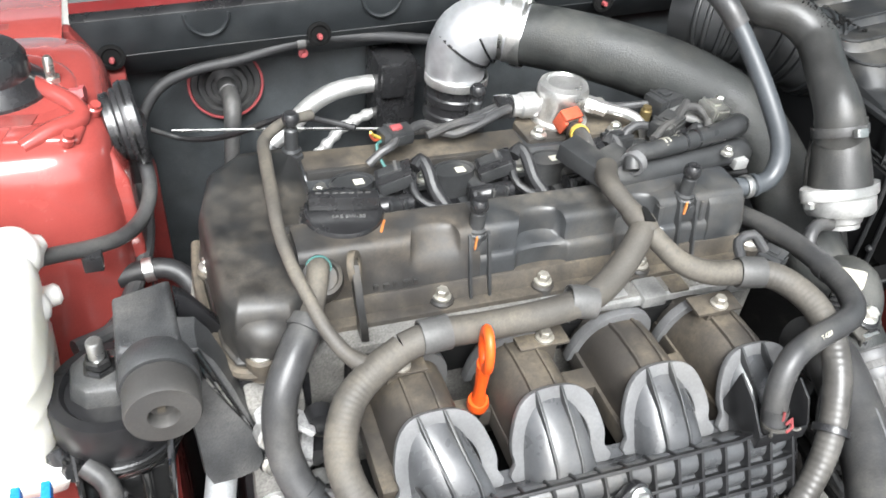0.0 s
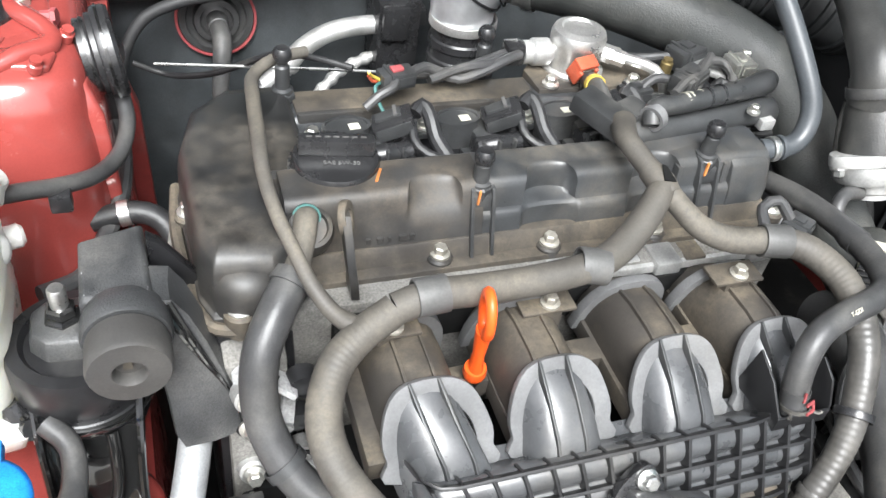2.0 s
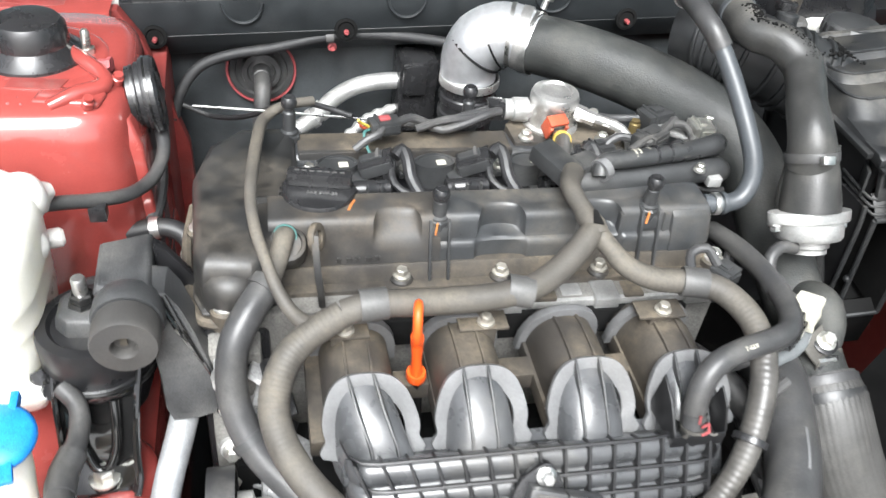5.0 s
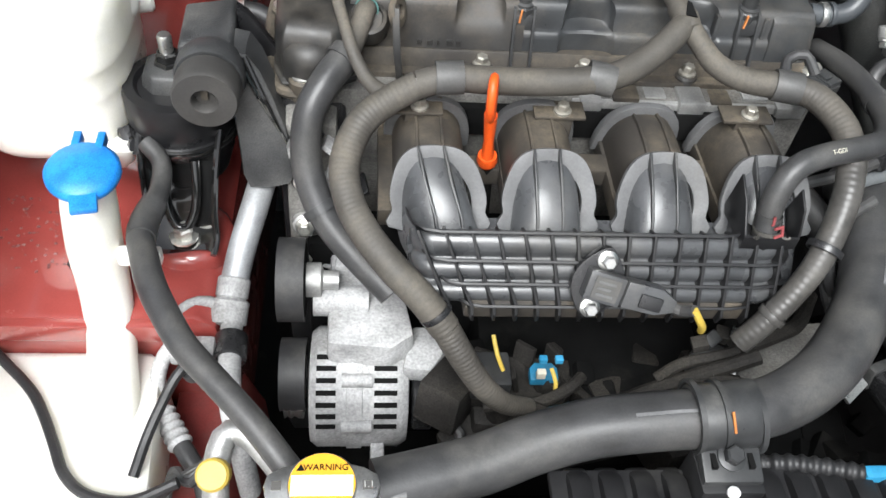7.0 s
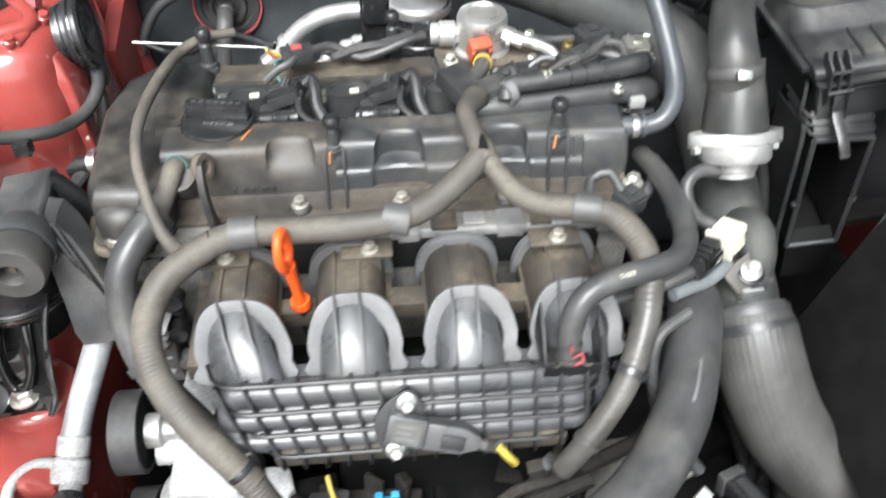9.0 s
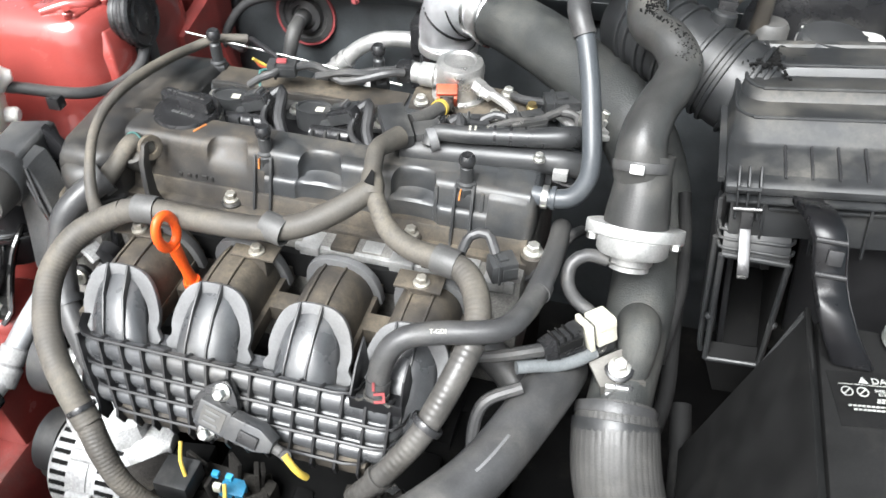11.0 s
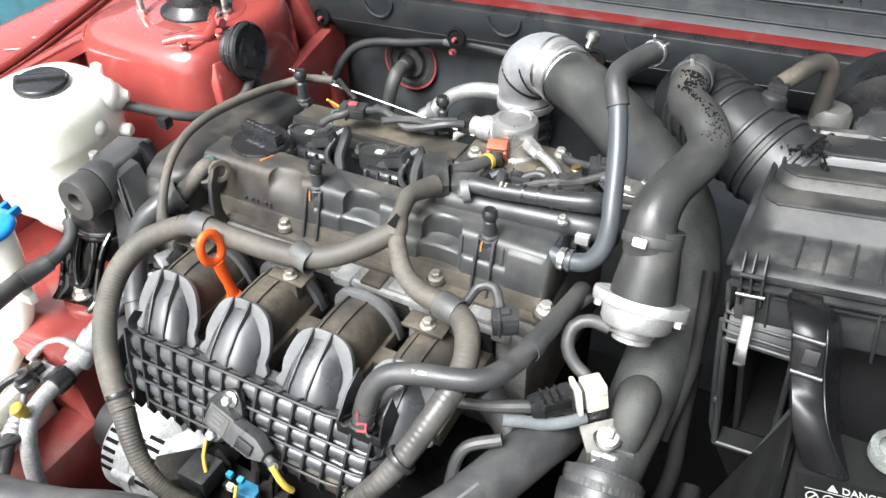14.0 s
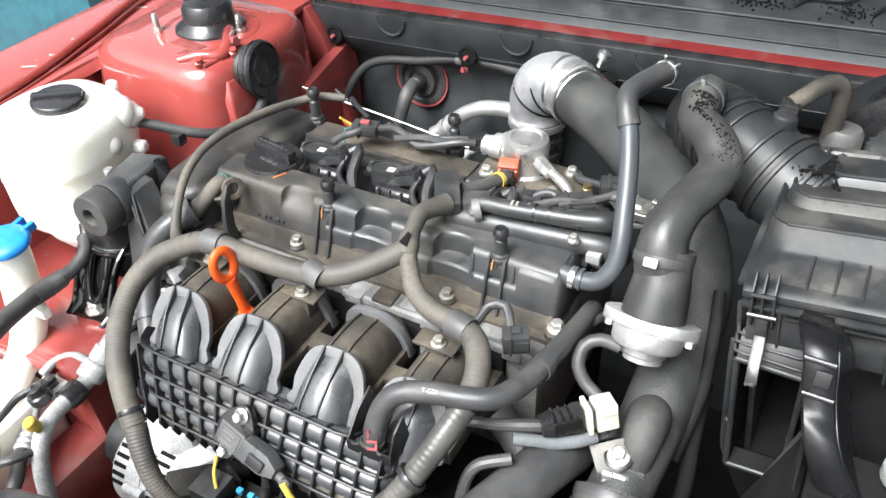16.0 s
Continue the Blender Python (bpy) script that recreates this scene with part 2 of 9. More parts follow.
# ---- mesh tools ----
def spline(pts, step=0.006):
    """Points along a smooth curve through pts (Catmull-Rom)."""
    p = [Vector(q) for q in pts]
    p = [p[0] * 2 - p[1]] + p + [p[-1] * 2 - p[-2]]
    out = []
    for i in range(1, len(p) - 2):
        n = max(2, int((p[i + 1] - p[i]).length / step))
        for k in range(n):
            t = k / n
            a, b, c, d = p[i - 1], p[i], p[i + 1], p[i + 2]
            out.append((i - 1 + t, 0.5 * ((2 * b) + (c - a) * t + (2 * a - 5 * b + 4 * c - d) * t * t + (3 * b - a - 3 * c + d) * t ** 3)))
    out.append((len(p) - 3, p[-2]))
    return out


def side_axes(d):
    d = Vector(d).normalized()
    a = d.cross(Vector((0, 0, 1)) if abs(d.z) < 0.9 else Vector((1, 0, 0))).normalized()
    return a, d.cross(a).normalized(), d


class Geo:
    def __init__(self):
        self.v, self.f = [], []

    def add(self, v, f):
        o = len(self.v)
        self.v += [tuple(q) for q in v]
        self.f += [tuple(i + o for i in q) for q in f]
        return self

    def loft(self, rings, close=True, caps=True):
        n = len(rings[0])
        v = [q for r in rings for q in r]
        f = []
        for i in range(len(rings) - 1):
            for k in range(n if close else n - 1):
                a, b = i * n + k, i * n + (k + 1) % n
                f.append((a, b, b + n, a + n))
        if caps and close:
            f.append(tuple(range(n - 1, -1, -1)))
            f.append(tuple(range((len(rings) - 1) * n, len(rings) * n)))
        return self.add(v, f)

    def box(self, lo, hi, m=None):
        (x0, y0, z0), (x1, y1, z1) = lo, hi
        v = [Vector(q) for q in ((x0, y0, z0), (x1, y0, z0), (x1, y1, z0), (x0, y1, z0), (x0, y0, z1), (x1, y0, z1), (x1, y1, z1), (x0, y1, z1))]
        if m is not None:
            v = [m @ q for q in v]
        return self.add(v, [(3, 2, 1, 0), (4, 5, 6, 7), (0, 1, 5, 4), (1, 2, 6, 5), (2, 3, 7, 6), (3, 0, 4, 7)])

    def lathe(self, origin, axis, profile, seg=20):
        """profile: (radius, height along the axis) from one end to the other."""
        a, b, d = side_axes(axis)
        o = Vector(origin)
        rings = []
        for r, h in profile:
            r = max(r, 1e-5)
            rings.append([o + d * h + (a * math.cos(t) + b * math.sin(t)) * r for t in (2 * math.pi * k / seg for k in range(seg))])
        return self.loft(rings)

    def cyl(self, p0, p1, r0, r1=None, seg=16):
        p0, p1 = Vector(p0), Vector(p1)
        return self.lathe(p0, p1 - p0, [(r0, 0), (r0 if r1 is None else r1, (p1 - p0).length)], seg)

    def tube(self, pts, r, seg=14, step=0.006, pitch=0.0, amp=0.0, flat=1.0, flutes=0, depth=0.0):
        """A swept round hose. r: one radius, or one for each point. pitch, amp: corrugation."""
        if pitch:
            step = min(step, pitch / 4)
        path = spline(pts, step)
        rr = r if isinstance(r, (list, tuple)) else [r] * len(pts)
        rings, up, s = [], None, 0.0
        for i, (u, q) in enumerate(path):
            d = (path[min(i + 1, len(path) - 1)][1] - path[max(i - 1, 0)][1]).normalized()
            if up is None:
                up = side_axes(d)[0]
            up = (up - d * up.dot(d)).normalized()
            w = d.cross(up)
            k = min(int(u), len(rr) - 2)
            rad = rr[k] + (rr[k + 1] - rr[k]) * (u - k)
            if i:
                s += (q - path[i - 1][1]).length
            if pitch:
                rad += amp * math.copysign(abs(math.sin(math.pi * s / pitch)) ** 0.6, math.sin(math.pi * s / pitch))
            rings.append([q + (up * math.cos(t) + w * math.sin(t) * flat) * (rad + (depth * math.cos(flutes * t) if flutes else 0)) for t in (2 * math.pi * j / seg for j in range(seg))])
        return self.loft(rings)

    def prism(self, poly, origin, u, v, depth):
        """A flat outline poly (in the axes u, v) pushed by the vector depth."""
        o, u, v, w = Vector(origin), Vector(u), Vector(v), Vector(depth)
        a = [o + u * p + v * q for p, q in poly]
        return self.loft([a, [q + w for q in a]])

    def ball(self, c, r, seg=12, squash=1.0):
        return self.lathe(c, (0, 0, 1), [(r * math.sin(math.pi * k / 8), -r * squash * math.cos(math.pi * k / 8)) for k in range(9)], seg)

    def ring(self, c, axis, r, w, h, seg=24):
        """A flat collar: inner radius r, wall w, height h, centred on c."""
        a, b, d = side_axes(axis)
        c = Vector(c)
        rings = []
        for rad, off in ((r, -h / 2), (r + w, -h / 2), (r + w, h / 2), (r, h / 2), (r, -h / 2)):
            rings.append([c + d * off + (a * math.cos(t) + b * math.sin(t)) * rad for t in (2 * math.pi * k / seg for k in range(seg))])
        return self.loft(rings, caps=False)


def mesh_of(name, geo, material, bevel=0.0, smooth=35):
    bm = bmesh.new()
    vs = [bm.verts.new(q) for q in geo.v]
    for f in geo.f:
        try:
            bm.faces.new([vs[i] for i in f])
        except ValueError:
            pass
    bmesh.ops.recalc_face_normals(bm, faces=bm.faces)
    if bevel:
        edges = [e for e in bm.edges if len(e.link_faces) == 2 and e.calc_face_angle(0) > radians(35)]
        bmesh.ops.bevel(bm, geom=edges, offset=bevel, segments=2, profile=0.6, affect="EDGES", clamp_overlap=True)
    me = bpy.data.meshes.new(name)
    bm.to_mesh(me)
    bm.free()
    me.polygons.foreach_set("use_smooth", [True] * len(me.polygons))
    me.set_sharp_from_angle(angle=radians(smooth))
    me.materials.append(material)
    return me


def thing(name, at, label, category, group="", kind=""):
    ob = new(name)
    ob.empty_display_size = 0.02
    ob.location = at
    return tagged(ob, label, category, group, kind)


def part(name, geo, material, parent, label="", bevel=0.0, smooth=35):
    ob = new(name, mesh_of(name, geo, material, bevel, smooth))
    ob.parent = parent
    if parent.type == "EMPTY":
        ob.matrix_parent_inverse = Matrix.Translation(-parent.location)
    if label:
        ob["label"] = label
    return ob


def whole(name, geo, material, label, category, group="", kind="", bevel=0.0, smooth=35):
    """A thing of one piece."""
    return tagged(new(name, mesh_of(name, geo, material, bevel, smooth)), label, category, group, kind)


def bolt(name, at, parent, axis=(0, 0, 1), r=0.0055, material=None, label=""):
    """A flanged hex bolt head."""
    g = Geo().lathe(at, axis, [(r * 1.45, -0.001), (r * 1.45, 0.0015), (r * 1.05, 0.0025)], 18)
    g.lathe(Vector(at) + Vector(axis).normalized() * 0.0025, axis, [(r, 0), (r, r * 0.9), (r * 0.8, r * 1.1)], 6)
    return part(name, g, material or m_zinc, parent, label, smooth=20)


def text_part(name, words, size, m, material, parent, label=""):
    cu = bpy.data.curves.new(name, "FONT")
    cu.body, cu.size, cu.align_x, cu.align_y, cu.extrude = words, size, "CENTER", "CENTER", 0.0002
    tmp = bpy.data.objects.new("tmp", cu)
    scene.collection.objects.link(tmp)
    me = bpy.data.meshes.new_from_object(tmp.evaluated_get(bpy.context.evaluated_depsgraph_get()))
    bpy.data.objects.remove(tmp)
    me.transform(m)
    me.materials.clear()
    me.materials.append(material)
    ob = new(name, me)
    ob.parent = parent
    if parent.type == "EMPTY":
        ob.matrix_parent_inverse = Matrix.Translation(-parent.location)
    if label:
        ob["label"] = label
    return ob


def rect(x0, x1, y0, y1):
    return [(x0, y0), (x1, y0), (x1, y1), (x0, y1)]


m_water = bpy.data.materials.new("water")
m_water.use_nodes = True
m_water.node_tree.nodes["Principled BSDF"].inputs["Base Color"].default_value = (0.5, 0.3, 0.3, 1)
m_water.node_tree.nodes["Principled BSDF"].inputs["Alpha"].default_value = 0.25
m_water.node_tree.nodes["Principled BSDF"].inputs["Roughness"].default_value = 0.03
m_water.node_tree.nodes["Principled BSDF"].inputs["IOR"].default_value = 1.33


# ---- setting ----
whole("ground", Geo().box((-6, -6, -0.2), (6, 6, 0.0)), m_concrete, "grey concrete garage floor", "floor", kind="structure")
whole("wall_back", Geo().box((-6, 5.8, 0), (6, 6.0, 3.2)), m_wall, "dark teal painted garage wall", "wall", kind="structure")
whole("wall_left", Geo().box((-6.0, -6, 0), (-5.8, 5.8, 3.2)), m_wall, "dark teal painted garage wall", "wall", kind="structure")

# unseen wall, added to keep sky light off the right side
whole("wall_right", Geo().box((1.5, -2.0, 0), (1.65, 5.8, 2.6)), m_wall, "unseen dark teal wall added to shade the bay's right side", "wall", kind="structure")
whole("hood", Geo().prism([(0.62, 1.00), (0.63, 1.02), (0.02, 1.86), (0.0, 1.85)], (-0.72, 0, 0), (0, 1, 0), (0, 0, 1), (1.65, 0, 0)), m_tray, "dark underside of the raised hood", "hood", kind="structure")


def firewall():
    f = thing("firewall", (0.1, 0.46, 0.4), "black insulated firewall panel behind the engine", "firewall", kind="structure")
    part("insulation_panel", Geo().prism([(-0.30, 0.12), (1.0, 0.12), (1.0, 0.87), (-0.30, 0.84)], (0, 0.455, 0), (1, 0, 0), (0, 0, 1), (0, 0.03, 0)), m_insul, f, bevel=0.004)
    # grommet with a red sealing ring
    c, ax = (-0.150, 0.455, 0.772), (0, -1, 0.1)
    part("grommet_seal", Geo().ring(c, ax, 0.043, 0.003, 0.012, 40), m_pink, f, "red sealing ring")
    part("grommet", Geo().lathe(c, ax, [(0.043, 0), (0.042, 0.006), (0.035, 0.008), (0.033, 0.004), (0.027, 0.004), (0.025, 0.012), (0.019, 0.014), (0.017, 0.008), (0.012, 0.01), (0.011, 0.03), (0.004, 0.034)], 32), m_rubber, f)
    part("grommet_lead", Geo().tube([(-0.150, 0.43, 0.775), (-0.149, 0.405, 0.772), (-0.152, 0.39, 0.75), (-0.157, 0.38, 0.71), (-0.16, 0.37, 0.66)], [0.010, 0.011, 0.010, 0.009, 0.009]), m_rubber, f)
    return f


def cowl():
    c = thing("cowl", (0.1, 0.5, 0.85), "black cowl panel with a red body seam", "cowl", kind="structure")
    sl = 0.036

    def strip(y0, z0, y1, z1, t, material, name, x0=-0.31, x1=1.0, bev=0.003):
        g = Geo()
        d = Vector((0, z0 - z1, y1 - y0)).normalized() * t
        a = [(x0, y0, z0 + sl * x0), (x1, y0, z0 + sl * x1), (x1, y1, z1 + sl * x1), (x0, y1, z1 + sl * x0)]
        g.loft([[Vector(q) for q in a], [Vector(q) - d for q in a]])
        return part(name, g, material, c, bevel=bev)

    strip(0.430, 0.825, 0.405, 0.862, 0.004, m_cowl, "lower_lip")
    strip(0.405, 0.862, 0.400, 0.908, 0.006, m_cowl, "front_lip")
    strip(0.400, 0.908, 0.412, 0.914, 0.004, m_black, "seal_strip")
    strip(0.412, 0.910, 0.434, 0.916, 0.004, m_shaded_red, "body_seam")
    strip(0.434, 0.914, 0.470, 0.938, 0.006, m_cowl, "grille_front")
    strip(0.470, 0.938, 0.62, 0.972, 0.006, m_cowl_top, "grille_top")
    for x in (-0.275, -0.045, 0.16, 0.325):
        g = Geo().lathe((x, 0.402, 0.864 + sl * x), (0, -1, 0.1), [(0.0145, 0), (0.0145, 0.002), (0.011, 0.003), (0.009, 0.001)], 20)
        e = part("clip_recess", g, m_dark, c)
        part("push_pin", Geo().lathe((x, 0.400, 0.862 + sl * x), (0, -1, 0.1), [(0.0032, 0), (0.0032, 0.006), (0.002, 0.008)], 10), m_pink, e, "red push pin")
    for x in (-0.17, 0.03, 0.22):
        part("stiffening_boss", Geo().tube([(x + 0.024 * math.cos(radians(a)), 0.4005, 0.904 + 0.026 * math.sin(radians(a)) + sl * x) for a in range(180, 361, 20)], 0.0022, 8), m_cowl, c)
    for y, z, r in ((0.447, 0.9245, 0.0022), (0.474, 0.9415, 0.003), (0.545, 0.957, 0.0025), (0.580, 0.965, 0.0025)):
        part("long_bead", Geo().tube([(-0.30, y, z - 0.30 * sl), (0.35, y, z + 0.35 * sl), (1.0, y, z + sl)], r, 8, step=0.2), m_cowl, c)
    for k in range(13):
        x = -0.27 + 0.095 * k
        part("pressed_tab", Geo().loft([[Vector((x + a * 0.030, 0.452 + b * 0.006 + (0.0012 if t else 0), 0.9265 + b * 0.0042 + sl * x + a * 0.030 * sl + t)) for a, b in ((-1, -1), (1, -1), (0.86, 1), (-0.86, 1))] for t in (-0.002, 0.0018)]), m_cowl, c, bevel=0.0008)
    for k in range(11):
        x = 0.0 + 0.09 * k
        z = 0.957 + sl * x
        part("grille_rib", Geo().tube([(x, 0.50, z - 0.006), (x + 0.012, 0.515, z), (x + 0.05, 0.516, z + 0.002), (x + 0.07, 0.53, z + 0.005)], 0.0025, 6), m_cowl, c)
    c.matrix_basis = Matrix.Translation((0.375, 0, 0.92)) @ Matrix.Rotation(-0.016, 4, "Y") @ Matrix.Translation((-0.375, 0, -0.92)) @ c.matrix_basis
    return c


firewall()
cowl()


def inner_fender():
    """The red apron: strut tower, side wall and frame rail."""
    f = thing("inner_fender", (-0.4, 0.1, 0.4), "glossy red painted inner fender with strut tower, beaded with water", "fender", kind="structure")
    # tower: a rounded drum leaning into the apron
    c = Vector((-0.378, 0.245, 0))
    rings = []
    for z, rx, ry, dx, dy in ((0.40, 0.125, 0.150, -0.005, -0.005), (0.60, 0.120, 0.142, -0.004, -0.004), (0.74, 0.112, 0.132, 0, 0), (0.83, 0.107, 0.124, 0, 0), (0.868, 0.104, 0.119, 0, 0.001), (0.884, 0.101, 0.115, 0, 0.002), (0.893, 0.095, 0.108, 0, 0.004), (0.898, 0.086, 0.098, 0, 0.006), (0.901, 0.055, 0.06, 0, 0.006), (0.898, 0.03, 0.03, 0, 0.006)):
        r = []
        for k in range(48):
            t = 2 * math.pi * k / 48
            s, co = math.sin(t), math.cos(t)
            p = 0.44
            r.append(Vector((c.x + dx + rx * (1.35 if co < 0 else 1.0) * math.copysign(abs(co) ** p, co), c.y + dy + ry * math.copysign(abs(s) ** p, s), z)))
        rings.append(r)
    part("strut_tower", Geo().loft(rings), m_red, f, smooth=50)
    part("apron", Geo().prism([(-0.30, 0.3), (0.5, 0.3), (0.5, 0.875), (-0.10, 0.875), (-0.19, 0.72), (-0.205, 0.645), (-0.30, 0.60)], (-0.50, 0, 0), (0, 1, 0), (0, 0, 1), (-0.02, 0, 0)), m_red, f, bevel=0.004)
    part("frame_rail", Geo().prism([(-0.50, 0.50), (-0.245, 0.50), (-0.262, 0.660), (-0.28, 0.672), (-0.50, 0.672)], (0, -0.195, 0), (1, 0, 0), (0, 0, 1), (0, 0.503, 0)), m_red, f, bevel=0.006)
    part("front_lip", Geo().box((-0.50, -0.203, 0.648), (-0.30, -0.190, 0.670)), m_red, f, bevel=0.003)
    part("mount_pad", Geo().lathe((-0.296, -0.10, 0.665), (0, 0, 1), [(0.042, 0), (0.040, 0.014), (0.034, 0.019), (0.01, 0.02)], 28), m_red, f, smooth=50)
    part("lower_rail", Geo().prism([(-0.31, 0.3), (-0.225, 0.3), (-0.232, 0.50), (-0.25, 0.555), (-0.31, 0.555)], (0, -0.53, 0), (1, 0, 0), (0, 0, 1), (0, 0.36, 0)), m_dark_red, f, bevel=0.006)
    part("fender_flange", Geo().prism([(-0.62, 0.885), (-0.495, 0.87), (-0.485, 0.862), (-0.50, 0.85), (-0.62, 0.86)], (0, -0.6, 0), (1, 0, 0), (0, 0, 1), (0, 1.4, 0)), m_red, f, bevel=0.003)
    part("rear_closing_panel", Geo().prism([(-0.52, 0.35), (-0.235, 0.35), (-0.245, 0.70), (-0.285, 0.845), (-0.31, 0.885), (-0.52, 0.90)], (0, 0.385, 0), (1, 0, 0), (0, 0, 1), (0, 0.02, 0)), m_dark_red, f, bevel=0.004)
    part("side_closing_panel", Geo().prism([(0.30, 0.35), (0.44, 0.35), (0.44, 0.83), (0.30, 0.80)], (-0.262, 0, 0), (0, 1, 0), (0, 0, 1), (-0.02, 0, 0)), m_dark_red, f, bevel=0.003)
    part("cowl_corner", Geo().prism([(-0.56, 0.36), (-0.315, 0.365), (-0.315, 0.47), (-0.56, 0.47)], (0, 0, 0.888), (1, 0, 0.03), (0, 1, 0), (0, 0, 0.012)), m_red, f, bevel=0.004)
    # cup at the top of the strut, and its nuts
    part("strut_cap", Geo().lathe((-0.372, 0.248, 0.898), (0, 0, 1), [(0.050, 0), (0.049, 0.006), (0.041, 0.012), (0.036, 0.018), (0.035, 0.034), (0.030, 0.041), (0.012, 0.044)], 36), m_plastic_clean, f, "black rubber strut cap")
    for x, y in ((-0.432, 0.205), (-0.322, 0.252)):
        n = part("stud_nut", Geo().lathe((x, y, 0.895), (0, 0, 1), [(0.012, 0), (0.012, 0.003), (0.008, 0.004), (0.008, 0.011)], 6), m_zinc, f, smooth=20)
        part("stud", Geo().lathe((x, y, 0.90), (0, 0, 1), [(0.0045, 0), (0.0045, 0.023), (0.003, 0.026)], 10), m_zinc, n)
    for x, y, z in ((-0.495, -0.02, 0.885), (-0.515, 0.12, 0.886), (-0.53, 0.30, 0.887)):
        part("fender_hole", Geo().lathe((x - 0.05, y, z - 0.012), (0.1, 0, 1), [(0.006, 0), (0.006, 0.0015)], 16), m_dark, f, "dark bolt hole")
    for x, y in ((-0.395, -0.135), (-0.345, -0.175)):
        part("rail_hole", Geo().lathe((x, y, 0.6715), (0, 0, 1), [(0.0035, 0), (0.0035, 0.0012)], 14), m_dark, f, "dark drain hole")
    part("pressed_ridge", Geo().tube([(-0.345, 0.152, 0.897), (-0.322, 0.166, 0.902), (-0.300, 0.182, 0.901), (-0.302, 0.200, 0.904), (-0.318, 0.222, 0.905), (-0.336, 0.246, 0.904), (-0.350, 0.268, 0.900)], [0.006, 0.008, 0.0085, 0.0085, 0.0085, 0.008, 0.006], 12), m_red, f, smooth=60)
    part("pressed_pad", Geo().prism([(-0.036, -0.010), (0.024, -0.016), (0.030, 0.006), (0.020, 0.016), (-0.030, 0.016)], (-0.325, 0.168, 0.8935), (1, 0, 0), (0, 1, 0), (0, 0, 0.007)), m_red, f, bevel=0.003, smooth=60)
    part("stamped_recess", Geo().prism([(-0.026, -0.009), (0.024, -0.011), (0.030, 0.006), (-0.022, 0.011)], (-0.362, 0.190, 0.8985), (1, 0, 0), (0, 1, 0), (0, 0, 0.003)), m_dark_red, f, bevel=0.001)
    for x, y in ((-0.288, 0.196), (-0.310, 0.152)):
        part("weld_stud", Geo().lathe((x, y, 0.900), (0.3, -0.3, 1), [(0.006, -0.003), (0.006, 0.004), (0.0045, 0.005), (0.0045, 0.009)], 12), m_red, f)
    part("fender_seam", Geo().tube([(-0.515, -0.30, 0.878), (-0.518, 0.0, 0.880), (-0.545, 0.165, 0.884), (-0.575, 0.30, 0.888), (-0.60, 0.45, 0.89)], 0.0065, 10), m_red, f, smooth=60)
    # thin darker red line stands in for the shade along the seam
    part("seam_gutter", Geo().tube([(-0.506, -0.30, 0.873), (-0.508, 0.0, 0.875), (-0.534, 0.165, 0.879), (-0.564, 0.30, 0.883), (-0.59, 0.45, 0.885)], 0.0022, 8), m_dark_red, f)
    part("corner_pillar", Geo().loft([[Vector((x, y, z)) for x, y in ((-0.300 + d, 0.148 + d), (-0.264 - d, 0.152 + d), (-0.262 - d, 0.20), (-0.296 + d, 0.20))] for z, d in ((0.50, 0.0), (0.78, 0.0), (0.85, 0.004), (0.875, 0.014))]), m_red, f, bevel=0.008, smooth=60)
    part("top_step", Geo().lathe((-0.372, 0.248, 0.8965), (0, 0, 1), [(0.072, 0), (0.070, 0.0035), (0.066, 0.0045), (0.052, 0.0045)], 44), m_red, f, smooth=60)
    rnd = random.Random(8)
    for k in range(9):
        y = -0.05 + 0.06 * k + rnd.uniform(-0.02, 0.02)
        part("paint_scuff", Geo().box((-0.010, -0.0022, 0), (0.012, 0.0018, 0.0006), pose(-0.552 - 0.05 * max(0.0, y - 0.1) + rnd.uniform(-0.012, 0.008), y, 0.8778 + rnd.uniform(0, 0.0004), 0, 6.5, rnd.uniform(20, 70))), m_scuff, f, "pale scuffed patch")
    part("pink_bolt", Geo().lathe((-0.306, 0.214, 0.908), (1, -0.2, 0.1), [(0.005, 0), (0.005, 0.008), (0.007, 0.009), (0.007, 0.013)], 6), m_pink, f)
    return f


inner_fender()


def water_beads():
    rnd = random.Random(12)
    g = Geo()
    for k in range(260):
        if k % 2:
            x, y, z = rnd.uniform(-0.47, -0.29), rnd.uniform(0.15, 0.33), 0.899
            if (x + 0.372) ** 2 + (y - 0.248) ** 2 < 0.05 ** 2 or x > -0.30:
                continue
        else:
            x, y, z = rnd.uniform(-0.48, -0.37), rnd.uniform(-0.15, -0.05), 0.672
        r = rnd.uniform(0.0006, 0.0019)
        g.lathe((x, y, z), (0, 0, 1), [(r, 0), (r * 0.85, r * 0.35), (r * 0.4, r * 0.55)], 7)
    tagged(new("water_beads", mesh_of("water_beads", g, m_water)), "small clear water beads on the red paint", "water", kind="stuff")
    g = Geo()
    for k in range(240):
        u, v = rnd.uniform(0.04, 0.96), rnd.uniform(0.03, 0.95)
        r = rnd.uniform(0.0002, 0.0006)
        g.lathe((-0.289 + 0.0455 * u - 0.003 * u * v, -0.053 - 0.011 * u + 0.051 * v + 0.0225 * u * v, 0.853 + 0.004 * u * (1 - v) + 0.0055 * v), (0, -0.05, 1), [(r, 0), (r * 0.85, r * 0.5), (r * 0.4, r * 0.8)], 7)
    tagged(new("fine_drops", mesh_of("fine_drops", g, m_drops)), "fine water drops on the engine mount block", "water", kind="stuff")


water_beads()


